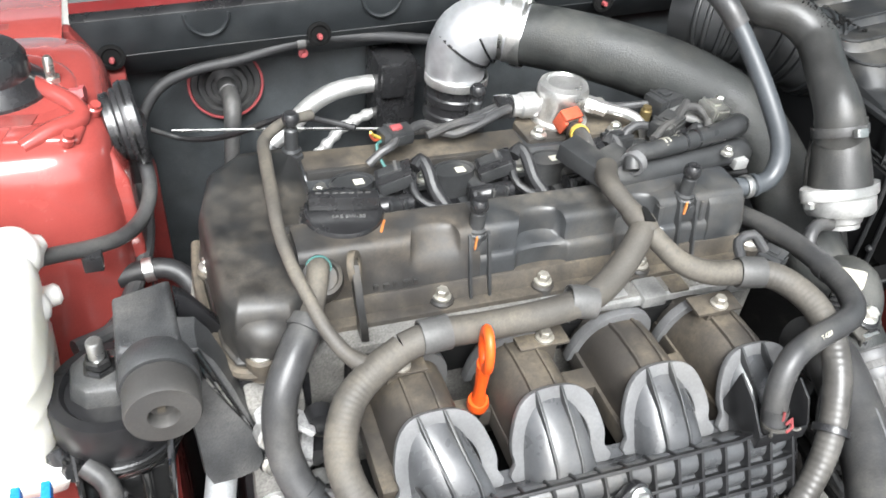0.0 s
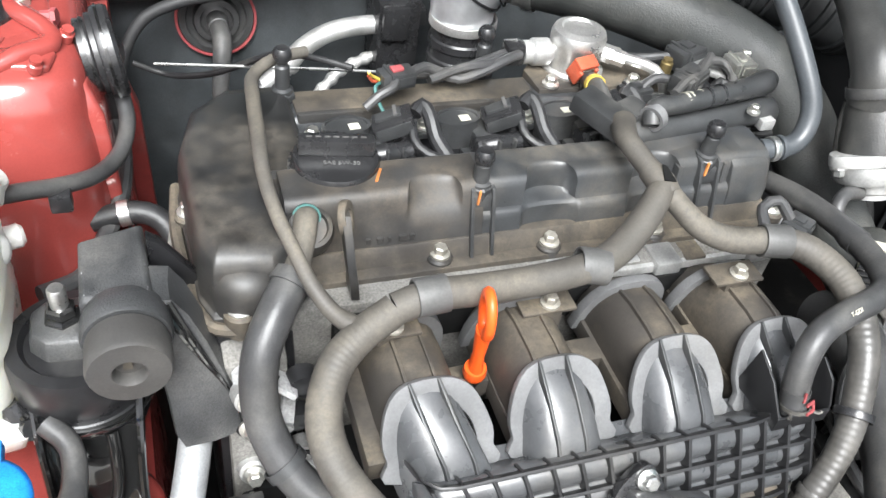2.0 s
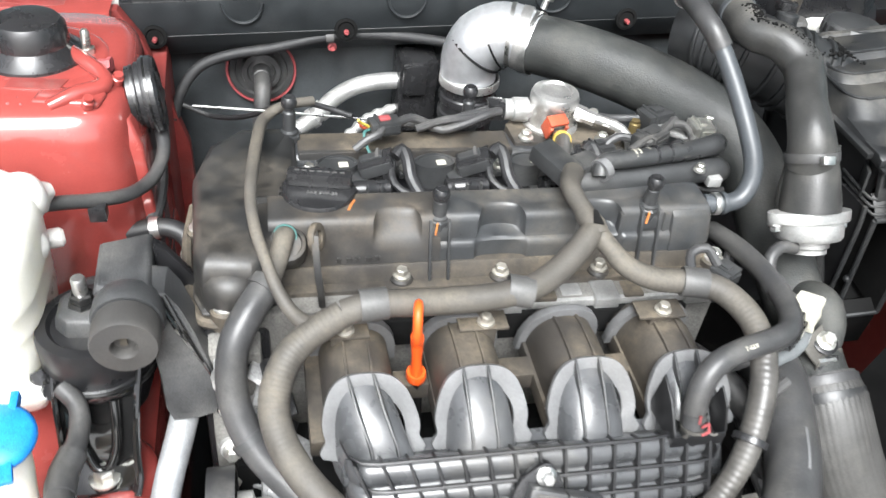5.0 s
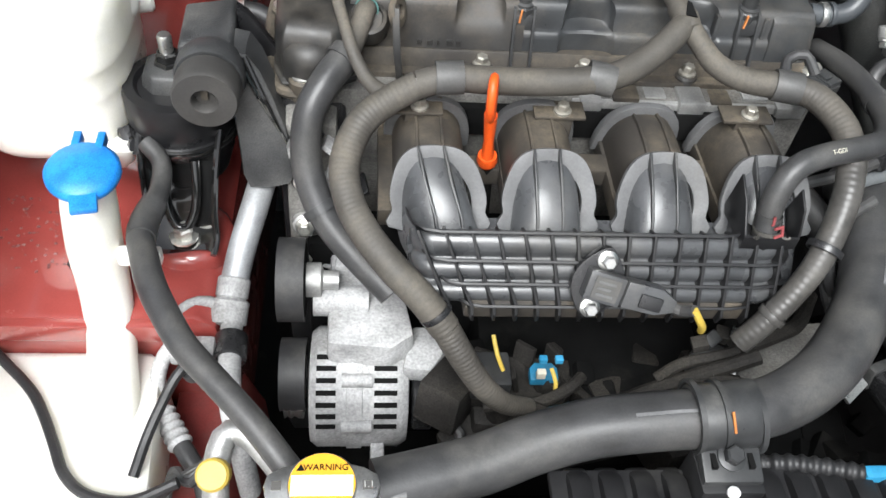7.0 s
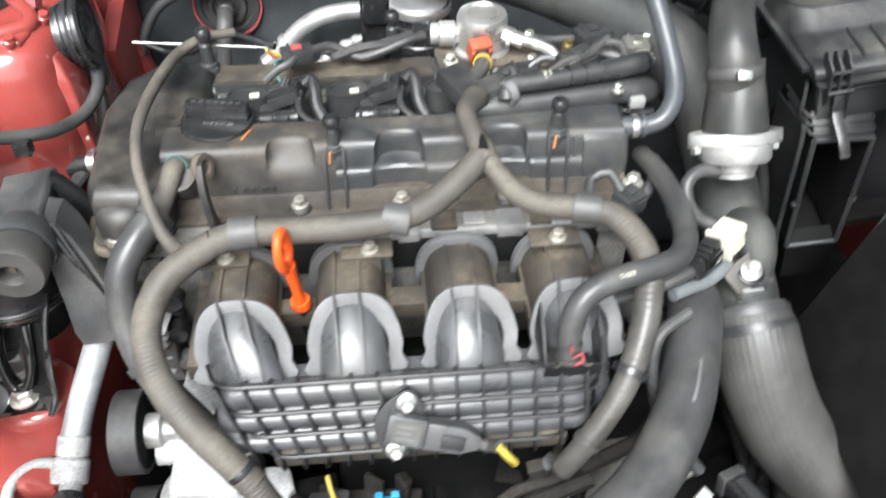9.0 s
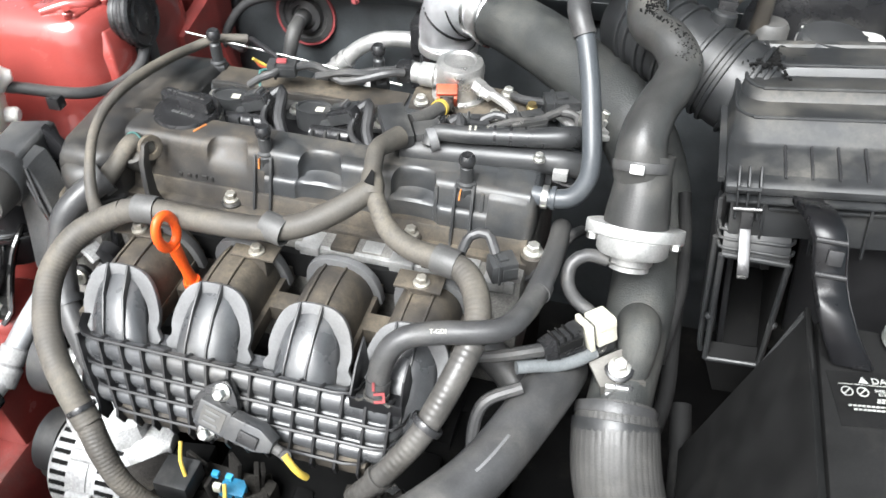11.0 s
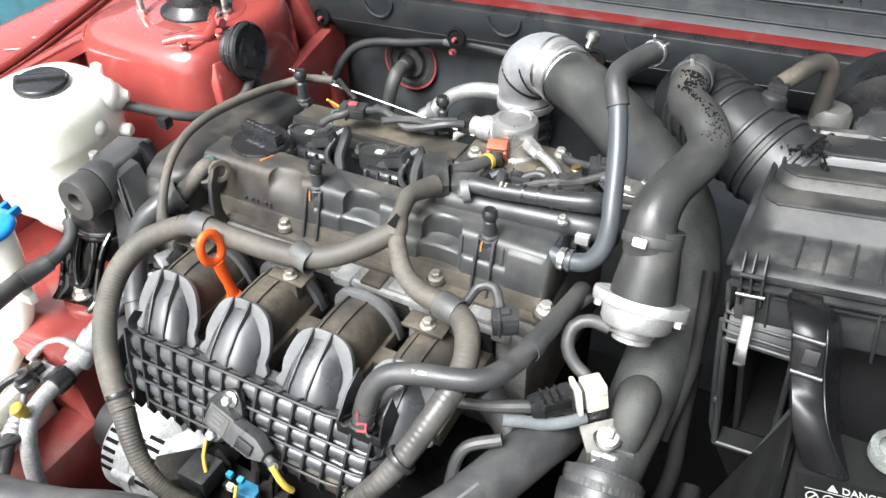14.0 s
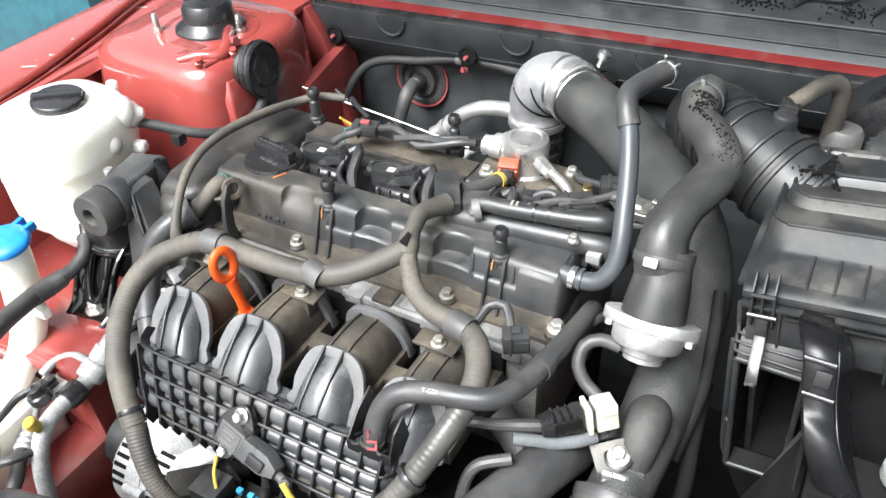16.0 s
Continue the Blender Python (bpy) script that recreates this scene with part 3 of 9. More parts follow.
def engine_block():
    e = thing("engine_block", (0.05, 0.06, 0.3), "cast aluminium engine block and cylinder head, dusty", "engine")
    part("cylinder_head", Geo().box((-0.205, -0.055, 0.66), (0.268, 0.175, 0.815)), m_casting, e, bevel=0.006)
    # block kept near black so its colour holds the deep bay's shade
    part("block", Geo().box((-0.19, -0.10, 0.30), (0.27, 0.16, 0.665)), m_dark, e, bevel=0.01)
    part("head_rail", Geo().box((0.045, -0.058, 0.800), (0.262, -0.026, 0.8135)), m_alu, e, "dusty bare aluminium head edge", bevel=0.003)
    for k in range(7):
        part("rail_lug", Geo().box((0.052 + 0.03 * k, -0.062 + 0.005 * (k % 3), 0.804), (0.072 + 0.03 * k + 0.004 * (k % 2), -0.036, 0.8155 + 0.002 * (k % 2))), (m_alu, m_dusty, m_alu)[k % 3], e, bevel=0.002)
    part("timing_cover", Geo().prism([(-0.075, 0.40), (0.17, 0.40), (0.15, 0.815), (-0.05, 0.815), (-0.075, 0.74)], (-0.212, 0, 0), (0, 1, 0), (0, 0, 1), (0.06, 0, 0)), m_black, e, bevel=0.005)
    for k in range(6):
        part("casting_boss", Geo().lathe((-0.155 + 0.004 * (k % 2), -0.078, 0.56 + 0.043 * k), (0, -1, 0), [(0.012, 0), (0.010, 0.012), (0.004, 0.013)], 14), m_black if k % 3 else m_alu, e)
    part("end_casting", Geo().prism([(-0.085, 0.60), (-0.058, 0.60), (-0.050, 0.80), (-0.075, 0.79), (-0.090, 0.70)], (-0.205, 0, 0), (0, 1, 0), (0, 0, 1), (0.045, 0, 0)), m_casting, e, "grimy end casting", bevel=0.004)
    rnd = random.Random(21)
    for k in range(16):
        x, z = rnd.uniform(-0.196, -0.140), 0.62 + 0.012 * k
        part("casting_web", Geo().box((-rnd.uniform(0.004, 0.010), -0.012, -0.0025), (rnd.uniform(0.004, 0.012), 0.010, 0.0025), pose(x, -0.084 + rnd.uniform(-0.006, 0.006), z, rnd.uniform(-30, 30), rnd.uniform(-50, 50), rnd.uniform(-25, 25))), m_alu_white if k % 3 else m_black, e, bevel=0.001)
    for k, z in enumerate((0.635, 0.685, 0.735, 0.775)):
        q = part("casting_boss", Geo().lathe((-0.190, -0.078 - 0.008 * (k % 2), z), (0, -1, 0.3), [(0.013, 0), (0.011, 0.012), (0.009, 0.013)], 16), m_alu if k % 2 else m_black, e)
        bolt("casting_bolt", (-0.190, -0.092 - 0.008 * (k % 2), z + 0.004), q, (0, -1, 0.3), 0.006)
    # these two carry the low bay's shade in their near-black colour as well
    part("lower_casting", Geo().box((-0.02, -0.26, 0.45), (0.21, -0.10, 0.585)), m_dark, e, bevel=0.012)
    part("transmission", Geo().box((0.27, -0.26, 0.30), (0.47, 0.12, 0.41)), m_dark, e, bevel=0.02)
    return e


engine_block()


SCOOPS = (-0.038, 0.058, 0.152)


PLAIN_TIERS = ((0.8345, -0.0180, 0.0, 0.022), (0.846, -0.0150, 0.0, 0.022), (0.8540, -0.0125, 0.0005, 0.022), (0.8590, -0.0110, 0.004, 0.021), (0.8640, -0.0095, 0.009, 0.0205), (0.8700, -0.0078, 0.0115, 0.0205), (0.8740, -0.0055, 0.0120, 0.020), (0.8760, -0.0025, 0.0115, 0.019), (0.8768, 0.0005, 0.0105, 0.018))
LEDGE_TIERS = ((0.8345, -0.0175, 0.006, 0.024), (0.846, -0.0160, 0.006, 0.024), (0.8500, -0.0150, 0.005, 0.024), (0.8525, -0.0125, 0.005, 0.024), (0.8532, -0.0100, 0.011, 0.0225), (0.856, -0.0088, 0.0155, 0.0215), (0.869, -0.0070, 0.0155, 0.0215), (0.8735, -0.0052, 0.0150, 0.0205), (0.8758, -0.0025, 0.0142, 0.0195), (0.8768, 0.0005, 0.0130, 0.0185))


def scooped_front(xa, xb, tiers):
    """Front of the valve cover between xa and xb, hollowed out above each flange bolt."""
    rings = []
    for z, y, d, w in tiers:
        row = [(xa, 0.0)]
        for c in SCOOPS:
            if xa < c < xb:
                row += [(c - w - 0.004, 0.0), (c - w - 0.0012, 0.0004)]
                row += [(c - w * math.cos(math.pi * k / 16), math.sin(math.pi * k / 16) ** 0.7) for k in range(1, 16)]
                row += [(c + w + 0.0012, 0.0004), (c + w + 0.004, 0.0)]
        row.append((xb, 0.0))
        rings.append([Vector((x, y + d * f, z)) for x, f in row] + [Vector((xb, 0.0305, z)), Vector((xa, 0.0305, z))])
    return Geo().loft(rings)


def valve_cover():
    v = thing("valve_cover", (0.03, 0.07, 0.81), "dusty black plastic valve cover with a scalloped front", "engine cover")
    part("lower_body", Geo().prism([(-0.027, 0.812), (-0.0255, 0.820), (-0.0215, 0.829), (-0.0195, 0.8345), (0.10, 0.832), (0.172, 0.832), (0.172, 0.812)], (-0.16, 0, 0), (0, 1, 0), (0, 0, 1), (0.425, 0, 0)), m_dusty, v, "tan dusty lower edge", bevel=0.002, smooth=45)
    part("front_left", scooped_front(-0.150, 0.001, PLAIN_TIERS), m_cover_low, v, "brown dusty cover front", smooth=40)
    part("front_right", scooped_front(0.001, 0.262, LEDGE_TIERS), m_cover, v, smooth=40)
    rear = [(0.030, 0.833), (0.030, 0.8765), (0.0345, 0.8745), (0.0365, 0.845), (0.060, 0.840), (0.112, 0.842), (0.116, 0.856), (0.121, 0.860), (0.160, 0.857), (0.168, 0.852), (0.172, 0.833)]
    part("body", Geo().prism(rear, (-0.16, 0, 0), (0, 1, 0), (0, 0, 1), (0.425, 0, 0)), m_cover, v, bevel=0.0015, smooth=45)
    # timing end
    plan = [(-0.214, -0.030), (-0.206, -0.050), (-0.165, -0.054), (-0.145, -0.040), (-0.138, -0.005), (-0.128, 0.03), (-0.118, 0.09), (-0.118, 0.170), (-0.172, 0.168), (-0.204, 0.138), (-0.219, 0.08)]
    cx, cy = -0.165, 0.055

    def ring(z, k, dy=0.0):
        return [Vector((cx + (x - cx) * k, cy + dy + (y - cy) * k, z)) for x, y in plan]

    part("timing_end", Geo().loft([ring(0.806, 1.03), ring(0.818, 1.03), ring(0.820, 0.99), ring(0.850, 0.975), ring(0.860, 0.95), ring(0.8655, 0.90), ring(0.8685, 0.80), ring(0.8695, 0.45)]), m_end, v, "brown dusty timing end", smooth=60, bevel=0.0012)
    part("corner_bulge", Geo().lathe((-0.183, -0.034, 0.806), (0, -0.12, 1), [(0.026, 0), (0.025, 0.034), (0.0225, 0.043), (0.016, 0.049), (0.006, 0.051)], 28), m_end, v, smooth=60)
    part("end_flange", Geo().tube([(-0.220, 0.10, 0.814), (-0.224, 0.05, 0.813), (-0.221, 0.0, 0.812), (-0.216, -0.036, 0.812), (-0.205, -0.057, 0.812), (-0.17, -0.062, 0.812)], 0.005, 8), m_dusty, v)
    part("flange", Geo().box((-0.155, -0.036, 0.808), (0.268, -0.016, 0.820)), m_dusty, v, bevel=0.002)
    for k, w in enumerate((0.004, 0.005, 0.003, 0.006, 0.004)):
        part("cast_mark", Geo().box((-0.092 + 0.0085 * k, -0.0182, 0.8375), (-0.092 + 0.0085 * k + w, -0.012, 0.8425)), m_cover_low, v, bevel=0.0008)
    for x0, x1 in ((0.172, 0.176), (0.216, 0.220)):
        part("face_step", Geo().prism([(-0.0155, 0.838), (-0.0115, 0.8525), (-0.0085, 0.872), (0.0, 0.872), (-0.004, 0.838)], (x0, 0, 0), (0, 1, 0), (0, 0, 1), (x1 - x0, 0, 0)), m_cover, v, bevel=0.0012)
    part("right_end", Geo().loft([[Vector((0.262 + dx, y, z)) for y, z in ((-0.020 + q, 0.815), (-0.018 + q, 0.846), (-0.010 + q, 0.870 - q), (0.000, 0.877 - q), (0.05 - q, 0.877 - q), (0.06 - q, 0.84), (0.06 - q, 0.815))] for dx, q in ((-0.038, 0.0), (-0.003, 0.0005), (0.003, 0.003), (0.006, 0.008))]), m_cover, v, bevel=0.002, smooth=50)
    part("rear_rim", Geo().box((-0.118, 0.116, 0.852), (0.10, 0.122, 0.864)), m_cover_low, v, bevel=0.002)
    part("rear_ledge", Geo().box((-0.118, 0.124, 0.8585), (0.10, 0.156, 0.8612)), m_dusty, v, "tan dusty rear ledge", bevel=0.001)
    # dark plate laid over the cover's lighter dusty floor
    part("valley_floor", Geo().box((-0.116, 0.0375, 0.838), (0.262, 0.1145, 0.8435)), m_gloss_duct, v, "dark plate along the coil valley")
    # round port that the breather elbow leaves
    part("breather_port", Geo().lathe((-0.1345, -0.012, 0.850), (0, -0.55, 0.85), [(0.0175, 0), (0.0175, 0.012), (0.0155, 0.019), (0.0125, 0.020), (0.0115, 0.016)], 28), m_end, v, smooth=50)
    part("casting_ear", Geo().prism([(-0.014, -0.012), (0.010, -0.016), (0.016, 0.006), (0.004, 0.018), (-0.010, 0.012)], (-0.2185, 0.060, 0.779), (1, 0, 0), (0, 1, 0.1), (0, 0, 0.022)), m_casting, v, "pale casting ear", bevel=0.003)
    part("sealant_blob", Geo().ball((-0.222, 0.066, 0.803), 0.0042, 10, 0.7), m_redplug, v, "red sealant dab")
    for x, y in ((-0.034, -0.024), (0.058, -0.026), (0.154, -0.026)):
        b = part("bolt_boss", Geo().lathe((x, y, 0.812), (0, 0, 1), [(0.0105, 0), (0.0105, 0.010), (0.009, 0.012)], 18), m_cover_low, v)
        bolt("flange_bolt", (x, y, 0.8245), b, label="dusty zinc bolt", material=m_zinc_dusty)
    for x, y, z in ((-0.189, -0.054, 0.826), (-0.213, 0.058, 0.822), (0.272, -0.024, 0.828)):
        b = part("bolt_boss", Geo().lathe((x, y, z - 0.02), (0, 0, 1), [(0.012, 0), (0.012, 0.018), (0.010, 0.02)], 18), m_dusty, v)
        bolt("corner_bolt", (x, y, z), b, r=0.0065)
    part("paint_mark", Geo().box((-0.0010, -0.008, 0), (0.0010, 0.008, 0.0008), pose(-0.077, 0.014, 0.8768, 0, 0, -25)), m_orange_paint, v, "orange paint mark")
    return v


valve_cover()


def cover_post(x, y, top, base, front):
    p = thing("cover_post", (x, y, base), "black ball-headed engine cover post" + (" with an orange paint mark" if front else ""), "mounting post", "engine cover posts")
    h = top - base
    part("stem", Geo().lathe((x, y, base), (0, 0, 1), [(0.0095, 0), (0.0090, h * 0.28), (0.0065, h * 0.31), (0.0062, h * 0.66), (0.0045, h * 0.69), (0.0045, h * 0.8)], 16), m_plastic, p)
    part("hex_base", Geo().lathe((x, y, base), (0, 0, 1), [(0.0112, 0), (0.0112, h * 0.2), (0.0095, h * 0.24)], 6), m_plastic, p, smooth=20)
    part("ball_head", Geo().lathe((x, y, top - 0.014), (0, 0, 1), [(0.0042, 0), (0.0072, 0.0025), (0.0080, 0.006), (0.0074, 0.010), (0.0055, 0.0125), (0.003, 0.0115)], 18), m_plastic_clean, p)
    if front:
        for s in (-1, 1):
            part("web", Geo().prism([(-0.030, 0.816), (-0.002, 0.816), (0.0, base + 0.012), (-0.010, base + 0.010)], (x + s * 0.0085 - 0.0014, 0, 0), (0, 1, 0), (0, 0, 1), (0.0028, 0, 0)), m_plastic, p, bevel=0.0006)
        part("boss", Geo().prism([(-0.0125, base - 0.010), (0.004, base - 0.012), (0.006, base + 0.004), (-0.010, base + 0.004)], (x - 0.0095, 0, 0), (0, 1, 0), (0, 0, 1), (0.019, 0, 0)), m_plastic, p, bevel=0.002)
        part("paint_mark", Geo().prism([(-0.0009, -0.002), (0.0006, -0.002), (0.0016, 0.010), (0.0003, 0.009)], (x - 0.004, y - 0.0124, base + 0.0), (1, 0, 0), (0, 0.1, 1), (0, 0.002, 0)), m_orange_paint, p, "orange paint mark")
    return p


cover_post(0.0, 0.0, 0.904, 0.862, True)
cover_post(0.201, 0.0, 0.910, 0.866, True)
cover_post(-0.125, 0.150, 0.909, 0.854, False)
cover_post(0.061, 0.168, 0.909, 0.852, False)


def oil_cap():
    x, y, z = -0.104, 0.038, 0.868
    c = thing("oil_filler_cap", (x, y, z), "black plastic oil filler cap with a grip bar", "oil cap")
    part("neck", Geo().lathe((x, y, 0.838), (0, 0, 1), [(0.037, 0), (0.036, 0.034), (0.033, 0.036)], 32), m_cover, c)
    part("rim", Geo().lathe((x, y, z - 0.004), (0, 0, 1), [(0.0325, 0), (0.034, 0.003), (0.034, 0.012), (0.032, 0.016), (0.010, 0.017)], 40), m_plastic_clean, c, bevel=0.0)
    part("grip", Geo().prism(rect(-0.029, 0.029, -0.0065, 0.0065), (x + 0.001, y + 0.004, z + 0.0125), (0.985, -0.17, 0), (0.17, 0.985, 0), (0, 0, 0.0135)), m_plastic_clean, c, bevel=0.003)
    for k in range(7):
        part("dash_mark", Geo().box((-0.0022, -0.0008, 0), (0.0022, 0.0008, 0.0005), pose(x - 0.019 + 0.0066 * k, y + 0.0075 - 0.00115 * k, z + 0.0262, 0, 0, -10)), m_sleeve, c)
    text_part("grade_text", "SAE 5W-30", 0.0058, pose(x + 0.002, y - 0.0110, z + 0.0134, 0, 0, -10), m_faint, c, "faint printed oil grade")
    for k in range(28):
        t = 2 * math.pi * k / 28
        part("knurl", Geo().box((0.0335, -0.0012, 0.0), (0.0352, 0.0012, 0.010), pose(x, y, z - 0.003, 0, 0, math.degrees(t))), m_plastic_clean, c)
    return c


oil_cap()


def coil(x, y, turn):
    c = thing("ignition_coil", (x, y, 0.842), "dusty black ignition coil with a plug and metal bolt", "ignition coil", "ignition coils")
    m = pose(x, y, 0.842, 0, 0, turn)
    oval = [(0.021 * math.cos(t), 0.0135 * math.sin(t)) for t in (2 * math.pi * k / 28 for k in range(28))]
    ring = lambda z, k: [m @ Vector((a * k, b * k, z)) for a, b in oval]
    part("head", Geo().loft([ring(0, 1.0), ring(0.017, 1.0), ring(0.020, 0.96), ring(0.0235, 0.95), ring(0.0245, 0.88), ring(0.0238, 0.84), ring(0.0238, 0.3)]), m_plastic, c)
    part("label_patch", Geo().box((0.002, -0.005, 0.0238), (0.011, 0.003, 0.0244), m), m_cream, c, "small pale label")
    part("neck", Geo().box((0.010, -0.024, 0), (0.026, 0.006, 0.018), m), m_plastic, c, bevel=0.003)
    r = part("barrel", Geo().lathe(m @ Vector((0.004, -0.030, 0.014)), m.to_3x3() @ Vector((1, 0, 0)), [(0.006, 0), (0.0088, 0.001), (0.0088, 0.018), (0.0095, 0.019), (0.0095, 0.022), (0.0088, 0.023), (0.0088, 0.042), (0.0065, 0.044)], 20), m_plastic_clean, c)
    for k in range(3):
        part("barrel_rib", Geo().box((0.008 + 0.014 * k, -0.041, 0.006), (0.0105 + 0.014 * k, -0.036, 0.024), m), m_plastic, r, bevel=0.0006)
    part("barrel_mark", Geo().box((0.028, -0.0402, 0.010), (0.036, -0.0384, 0.0135), m), m_cream, r)
    part("body", Geo().box((-0.002, -0.040, 0.0), (0.050, -0.018, 0.006), m), m_plastic, c, bevel=0.001)
    q = m @ pose(0.030, -0.008, 0.024, 0, -24, -14)
    k = part("connector", Geo().box((-0.008, -0.011, -0.008), (0.026, 0.011, 0.009), q), m_plastic_clean, c, bevel=0.002)
    part("connector_latch", Geo().box((-0.004, -0.005, 0.009), (0.018, 0.005, 0.0125), q), m_plastic, k, bevel=0.001)
    for s in (-1, 1):
        part("connector_rail", Geo().box((-0.006, s * 0.0115 - 0.001, -0.005), (0.024, s * 0.0115 + 0.001, 0.006), q), m_plastic, k, bevel=0.0005)
    part("lock_bar", Geo().box((0.012, -0.007, 0.0125), (0.015, 0.007, 0.0140), q), m_sleeve, k)
    for x in (0.002, 0.030):
        part("paint_tick", Geo().box((x, -0.0415, 0.0065), (x + 0.007, -0.0398, 0.0090), m), m_cream, c, "white paint tick")
    part("blade_clip", Geo().prism([(0.0, 0.0), (0.010, 0.0), (0.009, 0.012), (0.013, 0.020), (0.004, 0.020), (0.001, 0.012)], m @ Vector((0.040, -0.022, 0.010)), (1, 0, 0), (0, 0, 1), (0, 0.002, 0)), m_plastic_clean, c)
    part("pad_rim", Geo().loft([[m @ Vector((a * k, b * k, z)) for a, b in oval] for z, k in ((0.0225, 0.97), (0.0260, 0.97), (0.0260, 0.86), (0.0235, 0.84))]), m_plastic, c)
    part("clamp_foot", Geo().box((-0.034, 0.002, 0.004), (-0.014, 0.018, 0.010), m), m_plastic, c, bevel=0.002)
    bolt("coil_bolt", m @ Vector((-0.025, 0.011, 0.0105)), c, r=0.0052)
    return c


for cx in (-0.083, 0.013, 0.109, 0.205):
    coil(cx, 0.093, 4)


def coil_wires():
    for k, x in enumerate((-0.083, 0.013, 0.109, 0.205)):
        a = [(x + 0.054, 0.084, 0.880), (x + 0.062, 0.090, 0.884), (x + 0.066, 0.080, 0.880), (x + 0.068, 0.064, 0.868), (x + 0.076, 0.052, 0.857)]
        whole("coil_wire", Geo().tube(a, 0.0062, 10), m_tape, "black taped ignition coil wire", "wire", "coil wires")
        b = [(x + 0.052, 0.080, 0.876), (x + 0.050, 0.066, 0.868), (x + 0.058, 0.054, 0.862), (x + 0.08, 0.046, 0.858), (x + 0.10, 0.045, 0.857)]
        whole("coil_wire", Geo().tube(b, 0.0036, 8), m_tape, "black taped ignition coil wire", "wire", "coil wires")
    whole("valley_loom", Geo().tube([(-0.03, 0.048, 0.853), (0.03, 0.046, 0.854), (0.09, 0.047, 0.853), (0.15, 0.048, 0.854), (0.21, 0.05, 0.856)], 0.008, 12), m_rubber, "black taped loom along the coil valley", "wire")
    whole("valley_loom", Geo().tube([(-0.065, 0.104, 0.875), (-0.052, 0.108, 0.884), (-0.040, 0.112, 0.888), (-0.036, 0.122, 0.890)], 0.0042, 10), m_rubber, "black taped lead rising to the rear plug", "wire")


coil_wires()


# ---- intake manifold ----
RUN = (-0.083, 0.009, 0.103, 0.190)


def arch(xc, base, top, hw, n=14, skew=0.0):
    """An inverted-U section: base and top are (y, z) of its foot line and crown."""
    (by, bz), (ty, tz) = base, top
    out = []
    for k in range(n + 1):
        t = math.pi * k / n
        s, c = math.sin(t), math.cos(t)
        h = s ** 0.75
        out.append(Vector((xc + skew * (1 - h) - hw * math.copysign(abs(c) ** 0.8, c), by + (ty - by) * h, bz + (tz - bz) * h)))
    return out


def omega(xc, base, top, hw, n=28, skew=0.0):
    """A round-headed horseshoe section drawn in at its feet."""
    (by, bz), (ty, tz) = base, top
    out = []
    for k in range(n + 1):
        a = radians(199 - 218 * k / n)
        h = (math.sin(a) + 0.3256) / 1.3256
        out.append(Vector((xc + skew * (1 - h) + hw * math.cos(a), by + (ty - by) * h, bz + (tz - bz) * h)))
    return out


